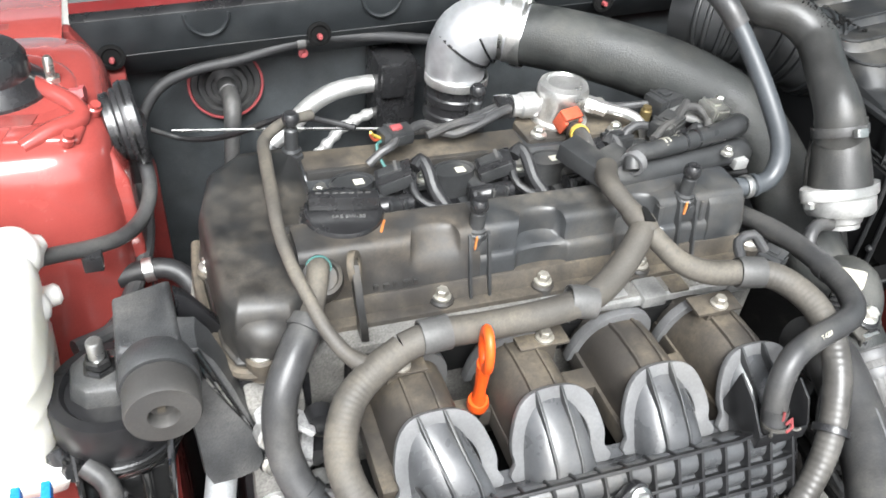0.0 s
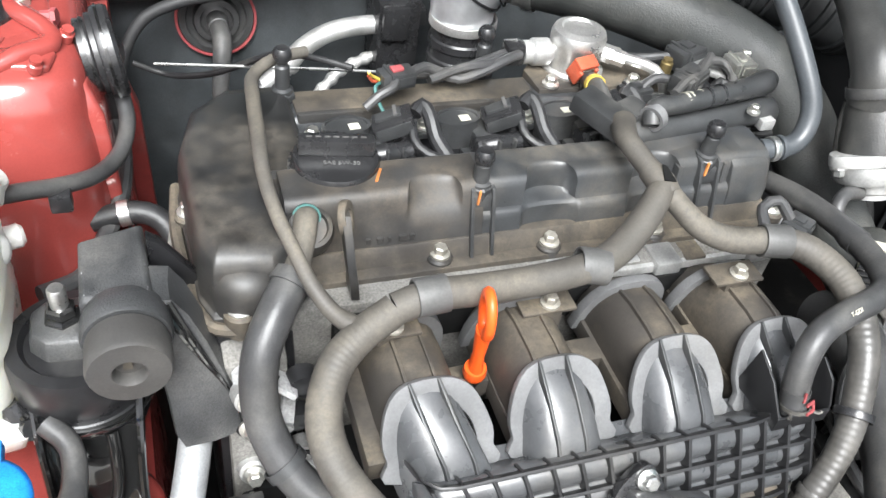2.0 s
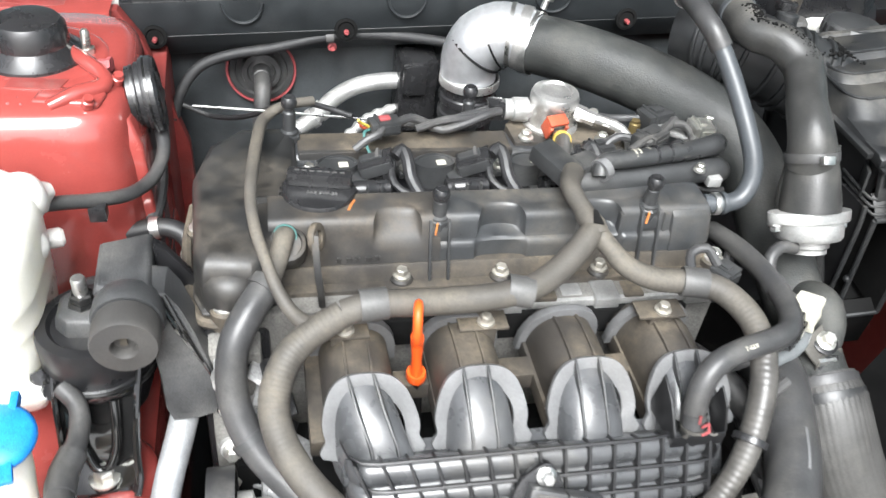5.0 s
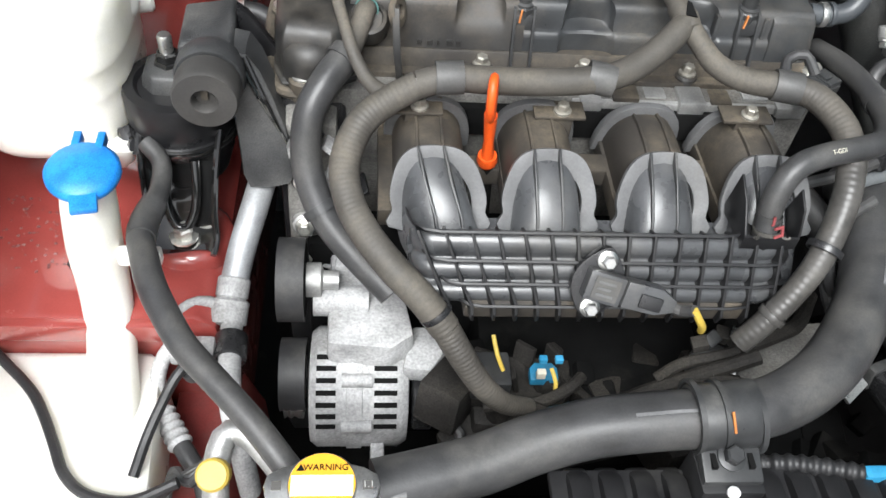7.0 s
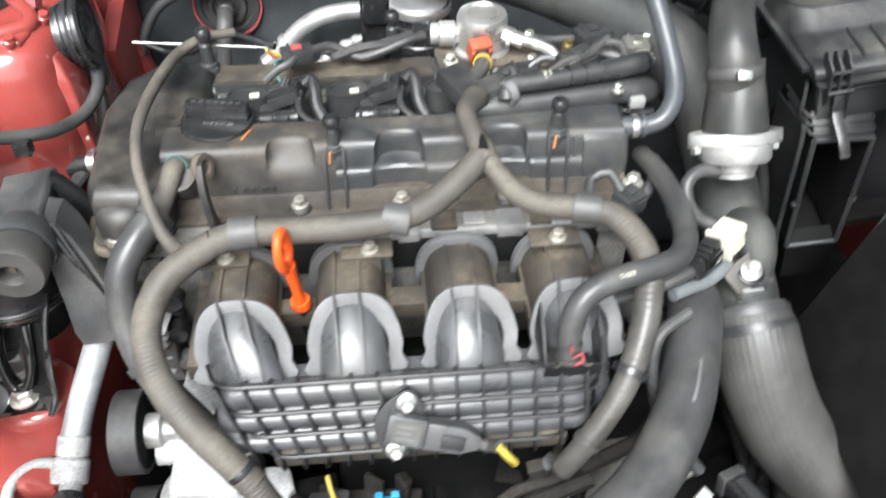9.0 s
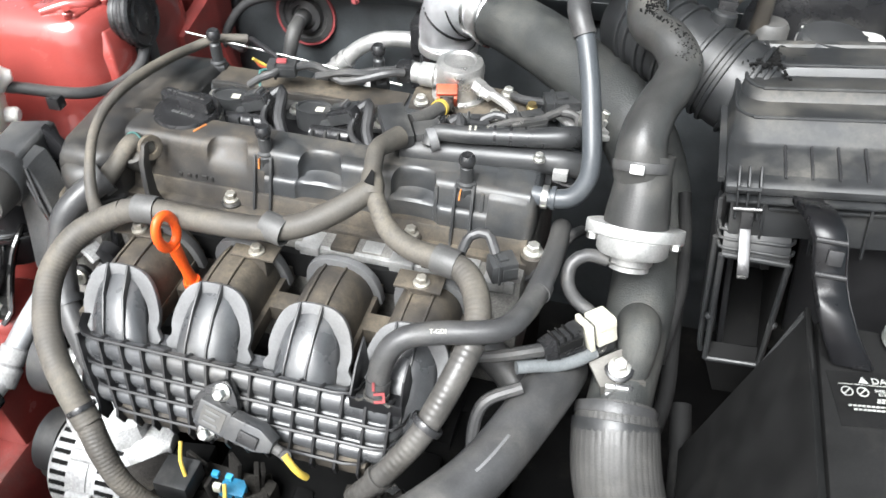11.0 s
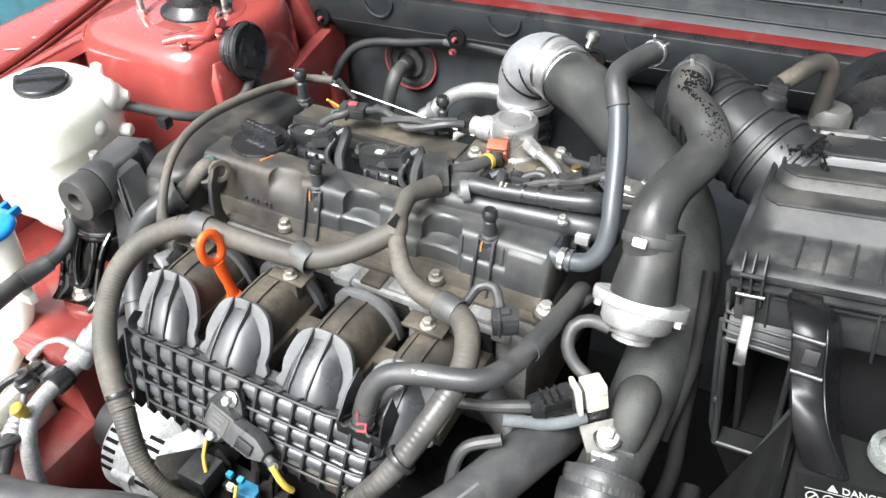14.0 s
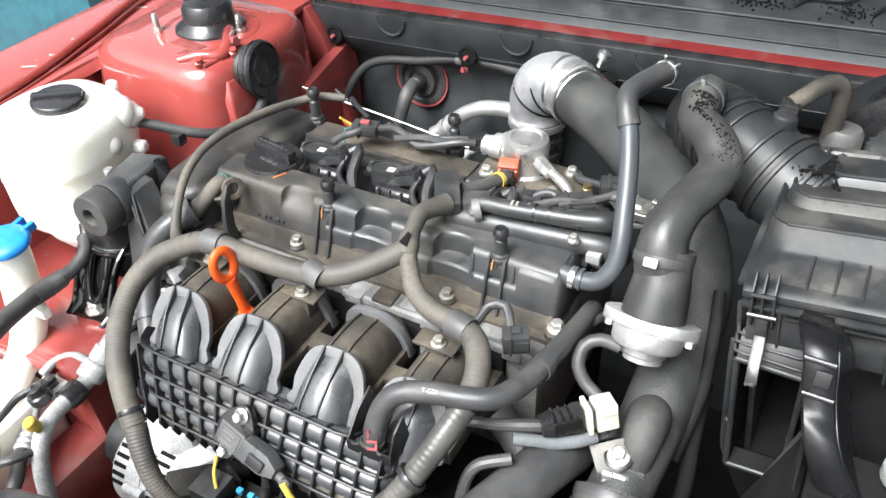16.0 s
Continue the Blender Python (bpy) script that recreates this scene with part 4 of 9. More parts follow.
def intake_manifold():
    m = thing("intake_manifold", (0.05, -0.16, 0.70), "black plastic intake manifold with four ribbed runners and a gridded front", "intake manifold")
    for lo, hi in (((-0.125, -0.172), (-0.052, -0.055)), ((-0.052, -0.122), (-0.022, -0.104)), ((-0.022, -0.172), (0.044, -0.055)), ((0.040, -0.120), (0.072, -0.098)), ((0.070, -0.172), (0.137, -0.055)), ((0.133, -0.124), (0.160, -0.102)), ((0.158, -0.172), (0.235, -0.055))):
        part("shelf", Geo().box((*lo, 0.770), (*hi, 0.788)), m_dusty, m, bevel=0.002)
    # dark sheet added as shade between the runners; head flange blackened likewise
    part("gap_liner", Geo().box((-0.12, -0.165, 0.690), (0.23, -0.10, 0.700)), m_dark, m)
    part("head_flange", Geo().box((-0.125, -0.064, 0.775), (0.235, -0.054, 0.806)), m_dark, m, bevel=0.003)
    for i, x in enumerate(RUN):
        sk = (0.014, 0.002, 0.0, 0.0)[i]
        rear = [arch(x, (-0.056, 0.775), (-0.056, 0.806), 0.030), arch(x, (-0.075, 0.778), (-0.080, 0.824), 0.030), arch(x, (-0.105, 0.780), (-0.104, 0.829), 0.030), arch(x, (-0.140, 0.780), (-0.130, 0.830), 0.030), arch(x, (-0.166, 0.778), (-0.146, 0.828), 0.029)]
        r = part("runner", Geo().loft(rear, close=True), m_dusty, m, smooth=60)
        for a, b, nm in ((0, 1, "rear_flange"),):
            o = [arch(x, (-0.070, 0.776), (-0.081, 0.833), 0.0375), arch(x, (-0.079, 0.776), (-0.090, 0.8345), 0.0375)]
            part(nm, Geo().loft(o), m_flange, r, bevel=0.001)
        front = [arch(x, (-0.166, 0.778), (-0.147, 0.828), 0.029), arch(x + sk * 0.4, (-0.185, 0.766), (-0.172, 0.819), 0.029), arch(x + sk, (-0.203, 0.757), (-0.193, 0.803), 0.028), arch(x + sk * 1.4, (-0.214, 0.752), (-0.209, 0.780), 0.026)]
        b = part("bonnet", Geo().loft(front), m_manifold, m, smooth=60)
        # weld flange: a broad inverted-U band
        o, n_ = omega(x + 0.002, (-0.1755, 0.7945), (-0.1455, 0.8365), 0.0385, skew=sk * 0.3), omega(x + 0.002, (-0.1755, 0.7900), (-0.1530, 0.8215), 0.0270, skew=sk * 0.3)
        up = Vector((0, -0.0025, 0.0018))
        g = Geo()
        rings = []
        for j, (p, q) in enumerate(zip(o, n_)):
            # the band swells into lobes at its shoulders and feet
            p = p + (p - q).normalized() * (0.0012 * math.cos(j * math.pi / 4.67) - 0.0004)
            rings.append([p, q, q - up * 2, p - up * 2])
        # the feet turn outward and run down into the skirt
        dn = Vector((0, -0.58, -0.815))
        def foot(ring, sx):
            p, q = ring[0], ring[1]
            out = []
            for w, d in ((0.000, 0.003), (0.0025, 0.007), (0.0045, 0.011), (0.0025, 0.0155)):
                a, c = p + Vector((sx * w, 0, 0)) + dn * d, q + Vector((sx * 0.001, 0, 0)) + dn * d
                out.append([a, c, c - up * 2, a - up * 2])
            return out
        rings = foot(rings[0], -1)[::-1] + rings + foot(rings[-1], 1)
        g.loft(rings)
        part("weld_flange", g, m_flange, m, bevel=0.0008)
        for dx in (-0.012, 0.008):
            rib = [(-0.1445, 0.8345), (-0.1475, 0.8385), (-0.172, 0.8245), (-0.194, 0.8075), (-0.212, 0.783), (-0.214, 0.770), (-0.19, 0.79), (-0.165, 0.815)]
            g = Geo()
            sxs = [0, 0, sk * 0.4, sk, sk * 1.4, sk * 1.4, sk, sk * 0.4]
            sh = 0.0028 * abs(dx) / 0.012
            g.loft([[Vector((x + dx + sx + w, y, z - sh)) for sx, (y, z) in zip(sxs, rib)] for w in (-0.001, 0.001)])
            part("bonnet_rib", g, m_plastic, b, bevel=0.0005)
            rib2 = [(-0.075, 0.822), (-0.082, 0.828), (-0.104, 0.8325), (-0.130, 0.8335), (-0.146, 0.832), (-0.146, 0.82), (-0.1, 0.82)]
            part("runner_rib", Geo().prism(rib2, (x + dx - 0.001, 0, -sh), (0, 1, 0), (0, 0, 1), (0.0022, 0, 0)), m_dusty, r, bevel=0.0005)
    # wet skirt between the bonnet feet and the grid
    for xa, xb in ((-0.102, -0.076), (-0.052, -0.006), (0.036, 0.084), (0.130, 0.178)):
        g = Geo().loft([[Vector((xa, y, z)) for y, z in ((-0.172, 0.782), (-0.180, 0.780), (-0.194, 0.7780), (-0.204, 0.784), (-0.206, 0.775), (-0.18, 0.768))], [Vector((xb, y, z)) for y, z in ((-0.172, 0.782), (-0.180, 0.780), (-0.194, 0.7780), (-0.204, 0.784), (-0.206, 0.775), (-0.18, 0.768))]])
        part("skirt", g, m_manifold, m, bevel=0.001)
    # plenum behind the grid: three pillowed rows
    tips = [(-0.2120, 0.8080), (-0.2240, 0.7885), (-0.2335, 0.7725), (-0.2430, 0.7567)]
    ny, nz = -0.856, 0.517
    dy, dz = -0.64, 0.77

    def sect(x, k=1.0, back=0.0):
        pts = [(-0.165, 0.765), (-0.190, 0.786)]
        for (ya, za), (yb, zb) in zip(tips, tips[1:]):
            for f in (0.04, 0.15, 0.3, 0.5, 0.7, 0.85, 0.96):
                d = 0.0130 - 0.0085 * math.sin(math.pi * f) ** 0.6
                pts.append((ya + (yb - ya) * f - ny * d, za + (zb - za) * f - nz * d))
        pts += [(-0.226, 0.742), (-0.165, 0.725)]
        return [Vector((x, -0.195 + back + (y + 0.195) * k, 0.765 + (z - 0.765) * k)) for y, z in pts]
    part("plenum", Geo().loft([sect(-0.100, 0.55, 0.012), sect(-0.098, 0.80, 0.006), sect(-0.092, 0.95, 0.002), sect(-0.084, 1.0), sect(0.184, 1.0), sect(0.194, 0.95, 0.002), sect(0.200, 0.80, 0.006), sect(0.203, 0.5, 0.012)]), m_manifold, m, smooth=60)
    # grid of ribs standing on it; the rails turn back round the ends
    for k, (y, z) in enumerate(tips):
        xa, xb = (-0.096, -0.088, -0.076, -0.060)[k], (0.160, 0.200, 0.197, 0.176)[k]
        line = [(xa - 0.008, 0.024), (xa - 0.003, 0.010), (xa + 0.006, 0.002), (xa + 0.018, 0.0), (xb - 0.018, 0.0), (xb - 0.005, 0.002), (xb + 0.002, 0.010), (xb + 0.005, 0.022)]
        g = Geo().loft([[Vector((x, y + b - 0.0012 * dz, z + 0.0012 * dy)), Vector((x, y + b + 0.0012 * dz, z - 0.0012 * dy)), Vector((x, y + b - dy * 0.014 + 0.0015 * dz, z - dz * 0.014 - 0.0015 * dy)), Vector((x, y + b - dy * 0.014 - 0.0015 * dz, z - dz * 0.014 + 0.0015 * dy))] for x, b in line])
        part("grid_rail", g, m_grid, m, bevel=0.0005)
    for k in range(15):
        x = -0.0955 + 0.0205 * k
        lean = 0.0245 * (0.08 - x) / 0.155 if x < 0.08 else 0.0
        prof = [(tips[0][0] - ny * 0.016, tips[0][1] - nz * 0.016)] + [(y + 0.0006, z) for y, z in tips] + [(-0.2465, 0.750), (-0.243, 0.738), (-0.232, 0.738), (tips[3][0] - ny * 0.016, tips[3][1] - nz * 0.016)]
        sh = [0, 0, 0.33, 0.62, 0.95, 1, 1.05, 1.05, 0.95]
        g = Geo().loft([[Vector((x + w + lean * q, a, b)) for q, (a, b) in zip(sh, prof)] for w in (-0.0012, 0.0012)])
        part("grid_rib", g, m_grid, m, bevel=0.0004)
    # foot under the last rail
    part("foot_rail", Geo().prism([(-0.232, 0.754), (-0.240, 0.751), (-0.2385, 0.737), (-0.210, 0.732), (-0.210, 0.75)], (-0.056, 0, 0), (0, 1, 0), (0, 0, 1), (0.232, 0, 0)), m_dusty, m, bevel=0.002)
    # upright cup plates round the hose nipple
    for g in (Geo().prism([(-0.214, 0.800), (-0.214, 0.812), (-0.196, 0.830), (-0.174, 0.840), (-0.168, 0.795)], (0.157, 0, 0), (0, 1, 0), (0, 0, 1), (0.002, 0, 0)),
              Geo().prism([(-0.214, 0.800), (-0.214, 0.814), (-0.205, 0.832), (-0.190, 0.840), (-0.180, 0.795)], (0.200, 0, 0), (0, 1, 0), (0, 0, 1), (0.002, 0, 0)),
              Geo().box((0.157, -0.215, 0.798), (0.202, -0.213, 0.811)), Geo().box((0.158, -0.213, 0.798), (0.201, -0.185, 0.800))):
        part("nipple_guard", g, m_grid, m, bevel=0.0006)
    part("nipple", Geo().lathe((0.178, -0.208, 0.79), (0, 0.1, 1), [(0.007, 0), (0.007, 0.02)], 12), m_plastic_clean, m)
    return m


intake_manifold()


def bracket(x, y, z, w):
    b = thing("harness_bracket", (x, y, z - 0.02), "small dusty black steel harness bracket", "bracket", "harness brackets")
    part("plate", Geo().box((x - w, y - 0.010, z - 0.010), (x + w * 0.8, y + 0.012, z - 0.007)), m_dusty, b, bevel=0.001)
    part("leg", Geo().box((x - w * 0.5, y - 0.008, z - 0.035), (x + w * 0.4, y + 0.008, z - 0.009)), m_dusty, b, bevel=0.002)
    bolt("bracket_bolt", (x, y - 0.002, z - 0.0065), b, r=0.0052, material=m_zinc_dusty)


for q in ((-0.092, -0.095, 0.840), (0.027, -0.094, 0.839), (0.186, -0.098, 0.844)):
    bracket(*q, 0.024)


def dipstick():
    d = thing("oil_dipstick", (-0.036, -0.12, 0.78), "orange plastic ring-handled oil dipstick", "dipstick")
    o, ax = Vector((-0.0393, -0.1275, 0.868)), Vector((-0.078, -0.132, 0.988)).normalized()
    # eye: a stretched ring
    u = (Vector((-0.2, -0.95, 0.25))).normalized()
    u = (u - ax * u.dot(ax)).normalized()
    n = ax.cross(u).normalized()
    pts = []
    rings = []
    for k in range(28):
        t = 2 * math.pi * k / 28
        c = o + u * 0.0115 * math.cos(t) + ax * 0.0175 * math.sin(t)
        out = (u * math.cos(t) / 0.0105 + ax * math.sin(t) / 0.0165).normalized()
        rings.append([c + out * 0.0050 * math.cos(a) + n * 0.0038 * math.sin(a) for a in (2 * math.pi * j / 8 for j in range(8))])
    rings.append(rings[0])
    part("eye", Geo().loft(rings, caps=False), m_orange, d, smooth=60)
    part("grip", Geo().tube([o - ax * 0.0185, o - ax * 0.030, o - ax * 0.050, o - ax * 0.068], [0.0072, 0.0068, 0.0056, 0.0072], 14, flat=0.75), m_orange, d, smooth=60)
    part("plug", Geo().lathe(o - ax * 0.077, ax, [(0.008, 0), (0.009, 0.004), (0.008, 0.010)], 16), m_orange, d)
    part("tube", Geo().tube([o - ax * 0.075, o - ax * 0.12, o - ax * 0.2], 0.006), m_dark, d)


dipstick()


def map_sensor():
    s = thing("pressure_sensor", (0.048, -0.235, 0.76), "black pressure sensor with a plug on the intake manifold", "sensor")
    a, b = Vector((0.0495, -0.226, 0.7955)), Vector((0.039, -0.2455, 0.7625))
    up = (a - b).normalized()
    side = Vector((1, 0, 0)) - up * up.x
    side.normalize()
    nrm = side.cross(up).normalized()
    if nrm.y > 0:
        nrm = -nrm
    o = (a + b) / 2
    base = []
    for k in range(32):
        t = 2 * math.pi * k / 32
        c, q = math.cos(t), math.sin(t)
        base.append((0.021 * c * (1 - 0.42 * abs(q) ** 2), 0.030 * q))
    part("plate", Geo().prism(base, o - nrm * 0.006, side, up, nrm * 0.008), m_plastic_clean, s, bevel=0.001)
    part("body", Geo().prism(rect(-0.016, 0.014, -0.012, 0.012), o + side * 0.004, side, up, nrm * 0.013), m_manifold, s, bevel=0.002)
    part("label_plate", Geo().prism(rect(-0.011, 0.010, -0.009, 0.009), o + side * 0.004 + nrm * 0.0131, side, up, nrm * 0.0006), m_sleeve, s, "grey moulded label")
    for k in range(3):
        part("label_bar", Geo().prism(rect(-0.008, 0.006 - 0.003 * (k % 2), -0.001, 0.001), o + side * 0.004 + up * (0.005 - 0.005 * k) + nrm * 0.0138, side, up, nrm * 0.0004), m_flange, s)
    plug = part("plug", Geo().prism([(0.018, -0.011), (0.046, -0.010), (0.060, -0.004), (0.060, 0.006), (0.046, 0.012), (0.018, 0.011)], o + up * 0.001, side, up, nrm * 0.016), m_manifold, s, bevel=0.002)
    part("plug_latch", Geo().prism(rect(0.030, 0.048, -0.005, 0.006), o + nrm * 0.016, side, up, nrm * 0.003), m_plastic_clean, plug, bevel=0.001)
    for q in (a, b):
        bolt("sensor_bolt", q + nrm * 0.003, s, nrm, 0.0055, m_steel)
    e = o + side * 0.060 + nrm * 0.008
    part("lead", Geo().tube([e - side * 0.004, e + Vector((0.008, -0.002, -0.003)), (0.117, -0.260, 0.776)], 0.0046, 10), m_rubber, s)
    part("yellow_lead", Geo().tube([(0.116, -0.260, 0.777), (0.122, -0.262, 0.768), (0.128, -0.262, 0.758), (0.131, -0.258, 0.748)], 0.0031, 10), m_yellow, s, "yellow taped lead")


map_sensor()


# ---- hoses and wiring ----
def clip_band(at, axis, r, parent, material=None, h=0.014, name="clip_band"):
    return part(name, Geo().ring(at, axis, r, 0.0016, h, 26), material or m_sleeve, parent, bevel=0.0006)


def harness():
    h = thing("wiring_harness", (0.12, -0.06, 0.88), "dusty grey-brown taped wiring harness with corrugated branches", "wiring harness")
    left = [(0.127, -0.050, 0.893), (0.105, -0.070, 0.882), (0.078, -0.088, 0.872), (0.051, -0.098, 0.868), (0.010, -0.102, 0.866), (-0.035, -0.104, 0.867), (-0.071, -0.104, 0.868), (-0.095, -0.106, 0.862), (-0.120, -0.114, 0.850), (-0.140, -0.128, 0.838), (-0.151, -0.152, 0.821), (-0.148, -0.177, 0.806), (-0.134, -0.203, 0.794), (-0.113, -0.227, 0.782), (-0.090, -0.246, 0.768), (-0.072, -0.258, 0.748)]
    part("left_branch", Geo().tube(left[:8], [0.0105] + [0.0112] * 7, 18), m_loom, h, "smooth tape-wrapped branch", smooth=60)
    part("loop_branch", Geo().tube(left[7:], [0.0112, 0.0118] + [0.0122] * 7, 18, pitch=0.0021, amp=0.00010), m_loom, h, "corrugated loop in tape")
    part("lower_branch", Geo().tube([(-0.072, -0.258, 0.748), (-0.058, -0.270, 0.728), (-0.040, -0.280, 0.702), (-0.018, -0.280, 0.675), (0.006, -0.272, 0.655)], [0.0115, 0.011, 0.010, 0.009, 0.008], 14, pitch=0.0018, amp=0.00012), m_loom, h)
    right = [(0.127, -0.050, 0.893), (0.138, -0.066, 0.882), (0.152, -0.080, 0.872), (0.176, -0.090, 0.866), (0.212, -0.098, 0.866), (0.232, -0.112, 0.865), (0.245, -0.138, 0.859), (0.247, -0.164, 0.849), (0.240, -0.188, 0.835), (0.231, -0.208, 0.816), (0.219, -0.226, 0.794), (0.203, -0.240, 0.772), (0.186, -0.250, 0.750), (0.17, -0.256, 0.728)]
    part("right_branch", Geo().tube(right[:8], [0.0085, 0.0088, 0.0095, 0.0105, 0.0112, 0.0114, 0.0114, 0.0112], 18, pitch=0.0022, amp=0.00008), m_loom, h)
    part("conduit_branch", Geo().tube(right[7:], [0.0112, 0.0110, 0.0108, 0.0104, 0.0100, 0.0098, 0.0096], 20, pitch=0.0026, amp=0.00010), m_conduit, h, "dusty black taped conduit")
    clip_band((0.190, -0.248, 0.755), (-0.55, -0.3, -0.75), 0.0102, h, m_conduit, 0.006)
    part("upper_branch", Geo().tube([(0.127, -0.052, 0.892), (0.122, -0.035, 0.897), (0.117, -0.008, 0.902), (0.121, 0.008, 0.900), (0.129, 0.026, 0.897)], [0.0095, 0.0085, 0.0088, 0.0098, 0.0108]), m_loom, h)
    part("junction_tape", Geo().tube([(0.121, -0.034, 0.897), (0.126, -0.048, 0.8935), (0.128, -0.056, 0.889)], [0.0092, 0.0112, 0.0105]), m_loom, h)
    part("open_tape", Geo().prism([(-0.004, 0.0), (0.005, -0.002), (0.0035, 0.012), (0.0005, 0.014)], (0.1255, -0.0555, 0.9025), (1, 0, 0), (-0.1, 0.9, 0.35), (0, -0.0004, 0.001)), m_dark, h, "dark gap in the tape")
    for at, ax in (((-0.071, -0.104, 0.868), (1, 0.03, 0.05)), ((0.051, -0.098, 0.868), (1, -0.2, -0.1)), ((0.208, -0.097, 0.866), (1, -0.25, 0))):
        clip_band(at, ax, 0.0116, h, h=0.022)
    clip_band((-0.080, -0.252, 0.759), (0.6, -0.4, -0.7), 0.0118, h, m_plastic_clean, 0.005)
    clip_band((0.224, -0.219, 0.803), (-0.5, -0.65, -0.65), 0.0128, h, m_plastic_clean, 0.006)
    # flat plug on the upper branch
    part("wide_plug", Geo().box((-0.013, -0.024, -0.008), (0.013, 0.026, 0.009), pose(0.120, 0.042, 0.895, 8, 0, 30)), m_plastic, h, "black flat plug", bevel=0.002)
    thin = [(-0.118, -0.112, 0.853), (-0.133, -0.098, 0.856), (-0.145, -0.080, 0.867), (-0.153, -0.060, 0.881), (-0.160, -0.036, 0.892), (-0.1635, -0.003, 0.900), (-0.161, 0.040, 0.902), (-0.156, 0.100, 0.894), (-0.150, 0.145, 0.885), (-0.130, 0.165, 0.888), (-0.10, 0.18, 0.885)]
    part("thin_branch", Geo().tube(thin, [0.008, 0.0060, 0.0054, 0.005, 0.005, 0.005, 0.0056, 0.0058, 0.0056, 0.005, 0.005], 12), m_loom, h)
    return h


harness()


def hose(name, label, pts, r, material, ends=(), category="hose", **kw):
    """A hose with worm or spring clamps. ends: (point, axis, radius, material, height)."""
    h = thing(name, pts[len(pts) // 2], label, category)
    part("tube", Geo().tube(pts, r, **kw), material, h)
    for at, ax, rad, mat, hh in ends:
        part("clamp", Geo().ring(at, ax, rad, 0.0016, hh, 28), mat, h, bevel=0.0004)
    return h


hose("breather_hose", "thick dark breather hose with a dusty elbow", [(-0.152, -0.052, 0.848), (-0.168, -0.074, 0.838), (-0.181, -0.092, 0.820), (-0.185, -0.106, 0.790), (-0.180, -0.122, 0.765), (-0.166, -0.142, 0.742), (-0.14, -0.165, 0.722), (-0.11, -0.19, 0.705)], 0.0132, m_rubber, seg=18)
hose("breather_elbow", "dusty tan breather elbow with a lifting lug", [(-0.1355, -0.006, 0.856), (-0.1358, -0.012, 0.868), (-0.1385, -0.022, 0.868), (-0.1440, -0.036, 0.858), (-0.1530, -0.052, 0.845)], [0.0088, 0.0090, 0.0088, 0.0090, 0.0098], m_loom, ends=[((-0.1362, -0.0145, 0.8685), (-0.1, -0.9, 0.3), 0.0088, m_green, 0.0018)])


def lifting_lug():
    c, ax = Vector((-0.1105, -0.026, 0.8745)), Vector((0.88, -0.38, 0.25)).normalized()
    l = thing("lifting_lug", (-0.111, -0.025, 0.82), "dusty steel lug with a round eye on the valve cover", "lug")
    part("eye", Geo().ring(c, ax, 0.0062, 0.0065, 0.0060, 28), m_dusty, l, bevel=0.0012)
    part("eye_bolt", Geo().lathe(c - ax * 0.004, ax, [(0.0068, 0), (0.0068, 0.003), (0.0045, 0.004)], 14), m_bracket_steel, l)
    part("strap", Geo().loft([[Vector((x - 0.0030, y - w, z)), Vector((x + 0.0030, y - w - 0.001, z)), Vector((x + 0.0030, y + w - 0.001, z)), Vector((x - 0.0030, y + w, z))] for x, y, z, w in ((-0.1125, -0.030, 0.883, 0.004), (-0.1118, -0.038, 0.868, 0.0056), (-0.1105, -0.042, 0.850, 0.0064), (-0.1085, -0.045, 0.834, 0.0070), (-0.1070, -0.044, 0.818, 0.0090))]), m_end, l, bevel=0.0006)


lifting_lug()
hose("vacuum_hose", "black rubber vacuum hose with faint white print", [(0.178, -0.206, 0.804), (0.178, -0.197, 0.826), (0.184, -0.188, 0.846), (0.197, -0.180, 0.857), (0.222, -0.172, 0.861), (0.250, -0.165, 0.862), (0.270, -0.155, 0.862), (0.283, -0.130, 0.861), (0.290, -0.085, 0.855), (0.293, -0.03, 0.842), (0.292, 0.02, 0.825)], 0.0098, m_rubber, seg=16)
hose("steel_pipe", "slate-grey bent metal coolant pipe", [(0.262, 0.008, 0.870), (0.280, 0.006, 0.870), (0.299, 0.007, 0.875), (0.309, 0.014, 0.890), (0.310, 0.024, 0.908), (0.305, 0.042, 0.930), (0.297, 0.068, 0.957), (0.287, 0.092, 0.982), (0.280, 0.104, 0.994)], 0.0090, m_pipe, ends=[((0.274, 0.0065, 0.870), (1, 0, 0), 0.0095, m_steel, 0.006), ((0.282, 0.0065, 0.8705), (1, 0, 0.05), 0.0095, m_pipe, 0.004)], category="pipe", seg=18)
u = hose("pipe_hose", "dusty black rubber hose pushed onto the coolant pipe", [(0.284, 0.098, 0.988), (0.277, 0.108, 1.000), (0.273, 0.122, 1.006), (0.275, 0.140, 1.006), (0.280, 0.165, 1.003), (0.285, 0.188, 0.999), (0.289, 0.205, 0.994)], [0.0108, 0.0106, 0.0104, 0.0106, 0.0110, 0.0116, 0.0118], m_rubber, seg=18)
part("clip_wire", Geo().ring((0.2865, 0.196, 0.997), (0.2, 0.95, -0.25), 0.0117, 0.0012, 0.005, 22), m_steel, u)
part("clip_ear", Geo().tube([(0.286, 0.196, 1.008), (0.285, 0.194, 1.014), (0.2855, 0.192, 1.017)], 0.0012, 6), m_steel, u)
part("clip_ear", Geo().tube([(0.294, 0.197, 1.004), (0.298, 0.196, 1.009), (0.300, 0.195, 1.010)], 0.0012, 6), m_steel, u)
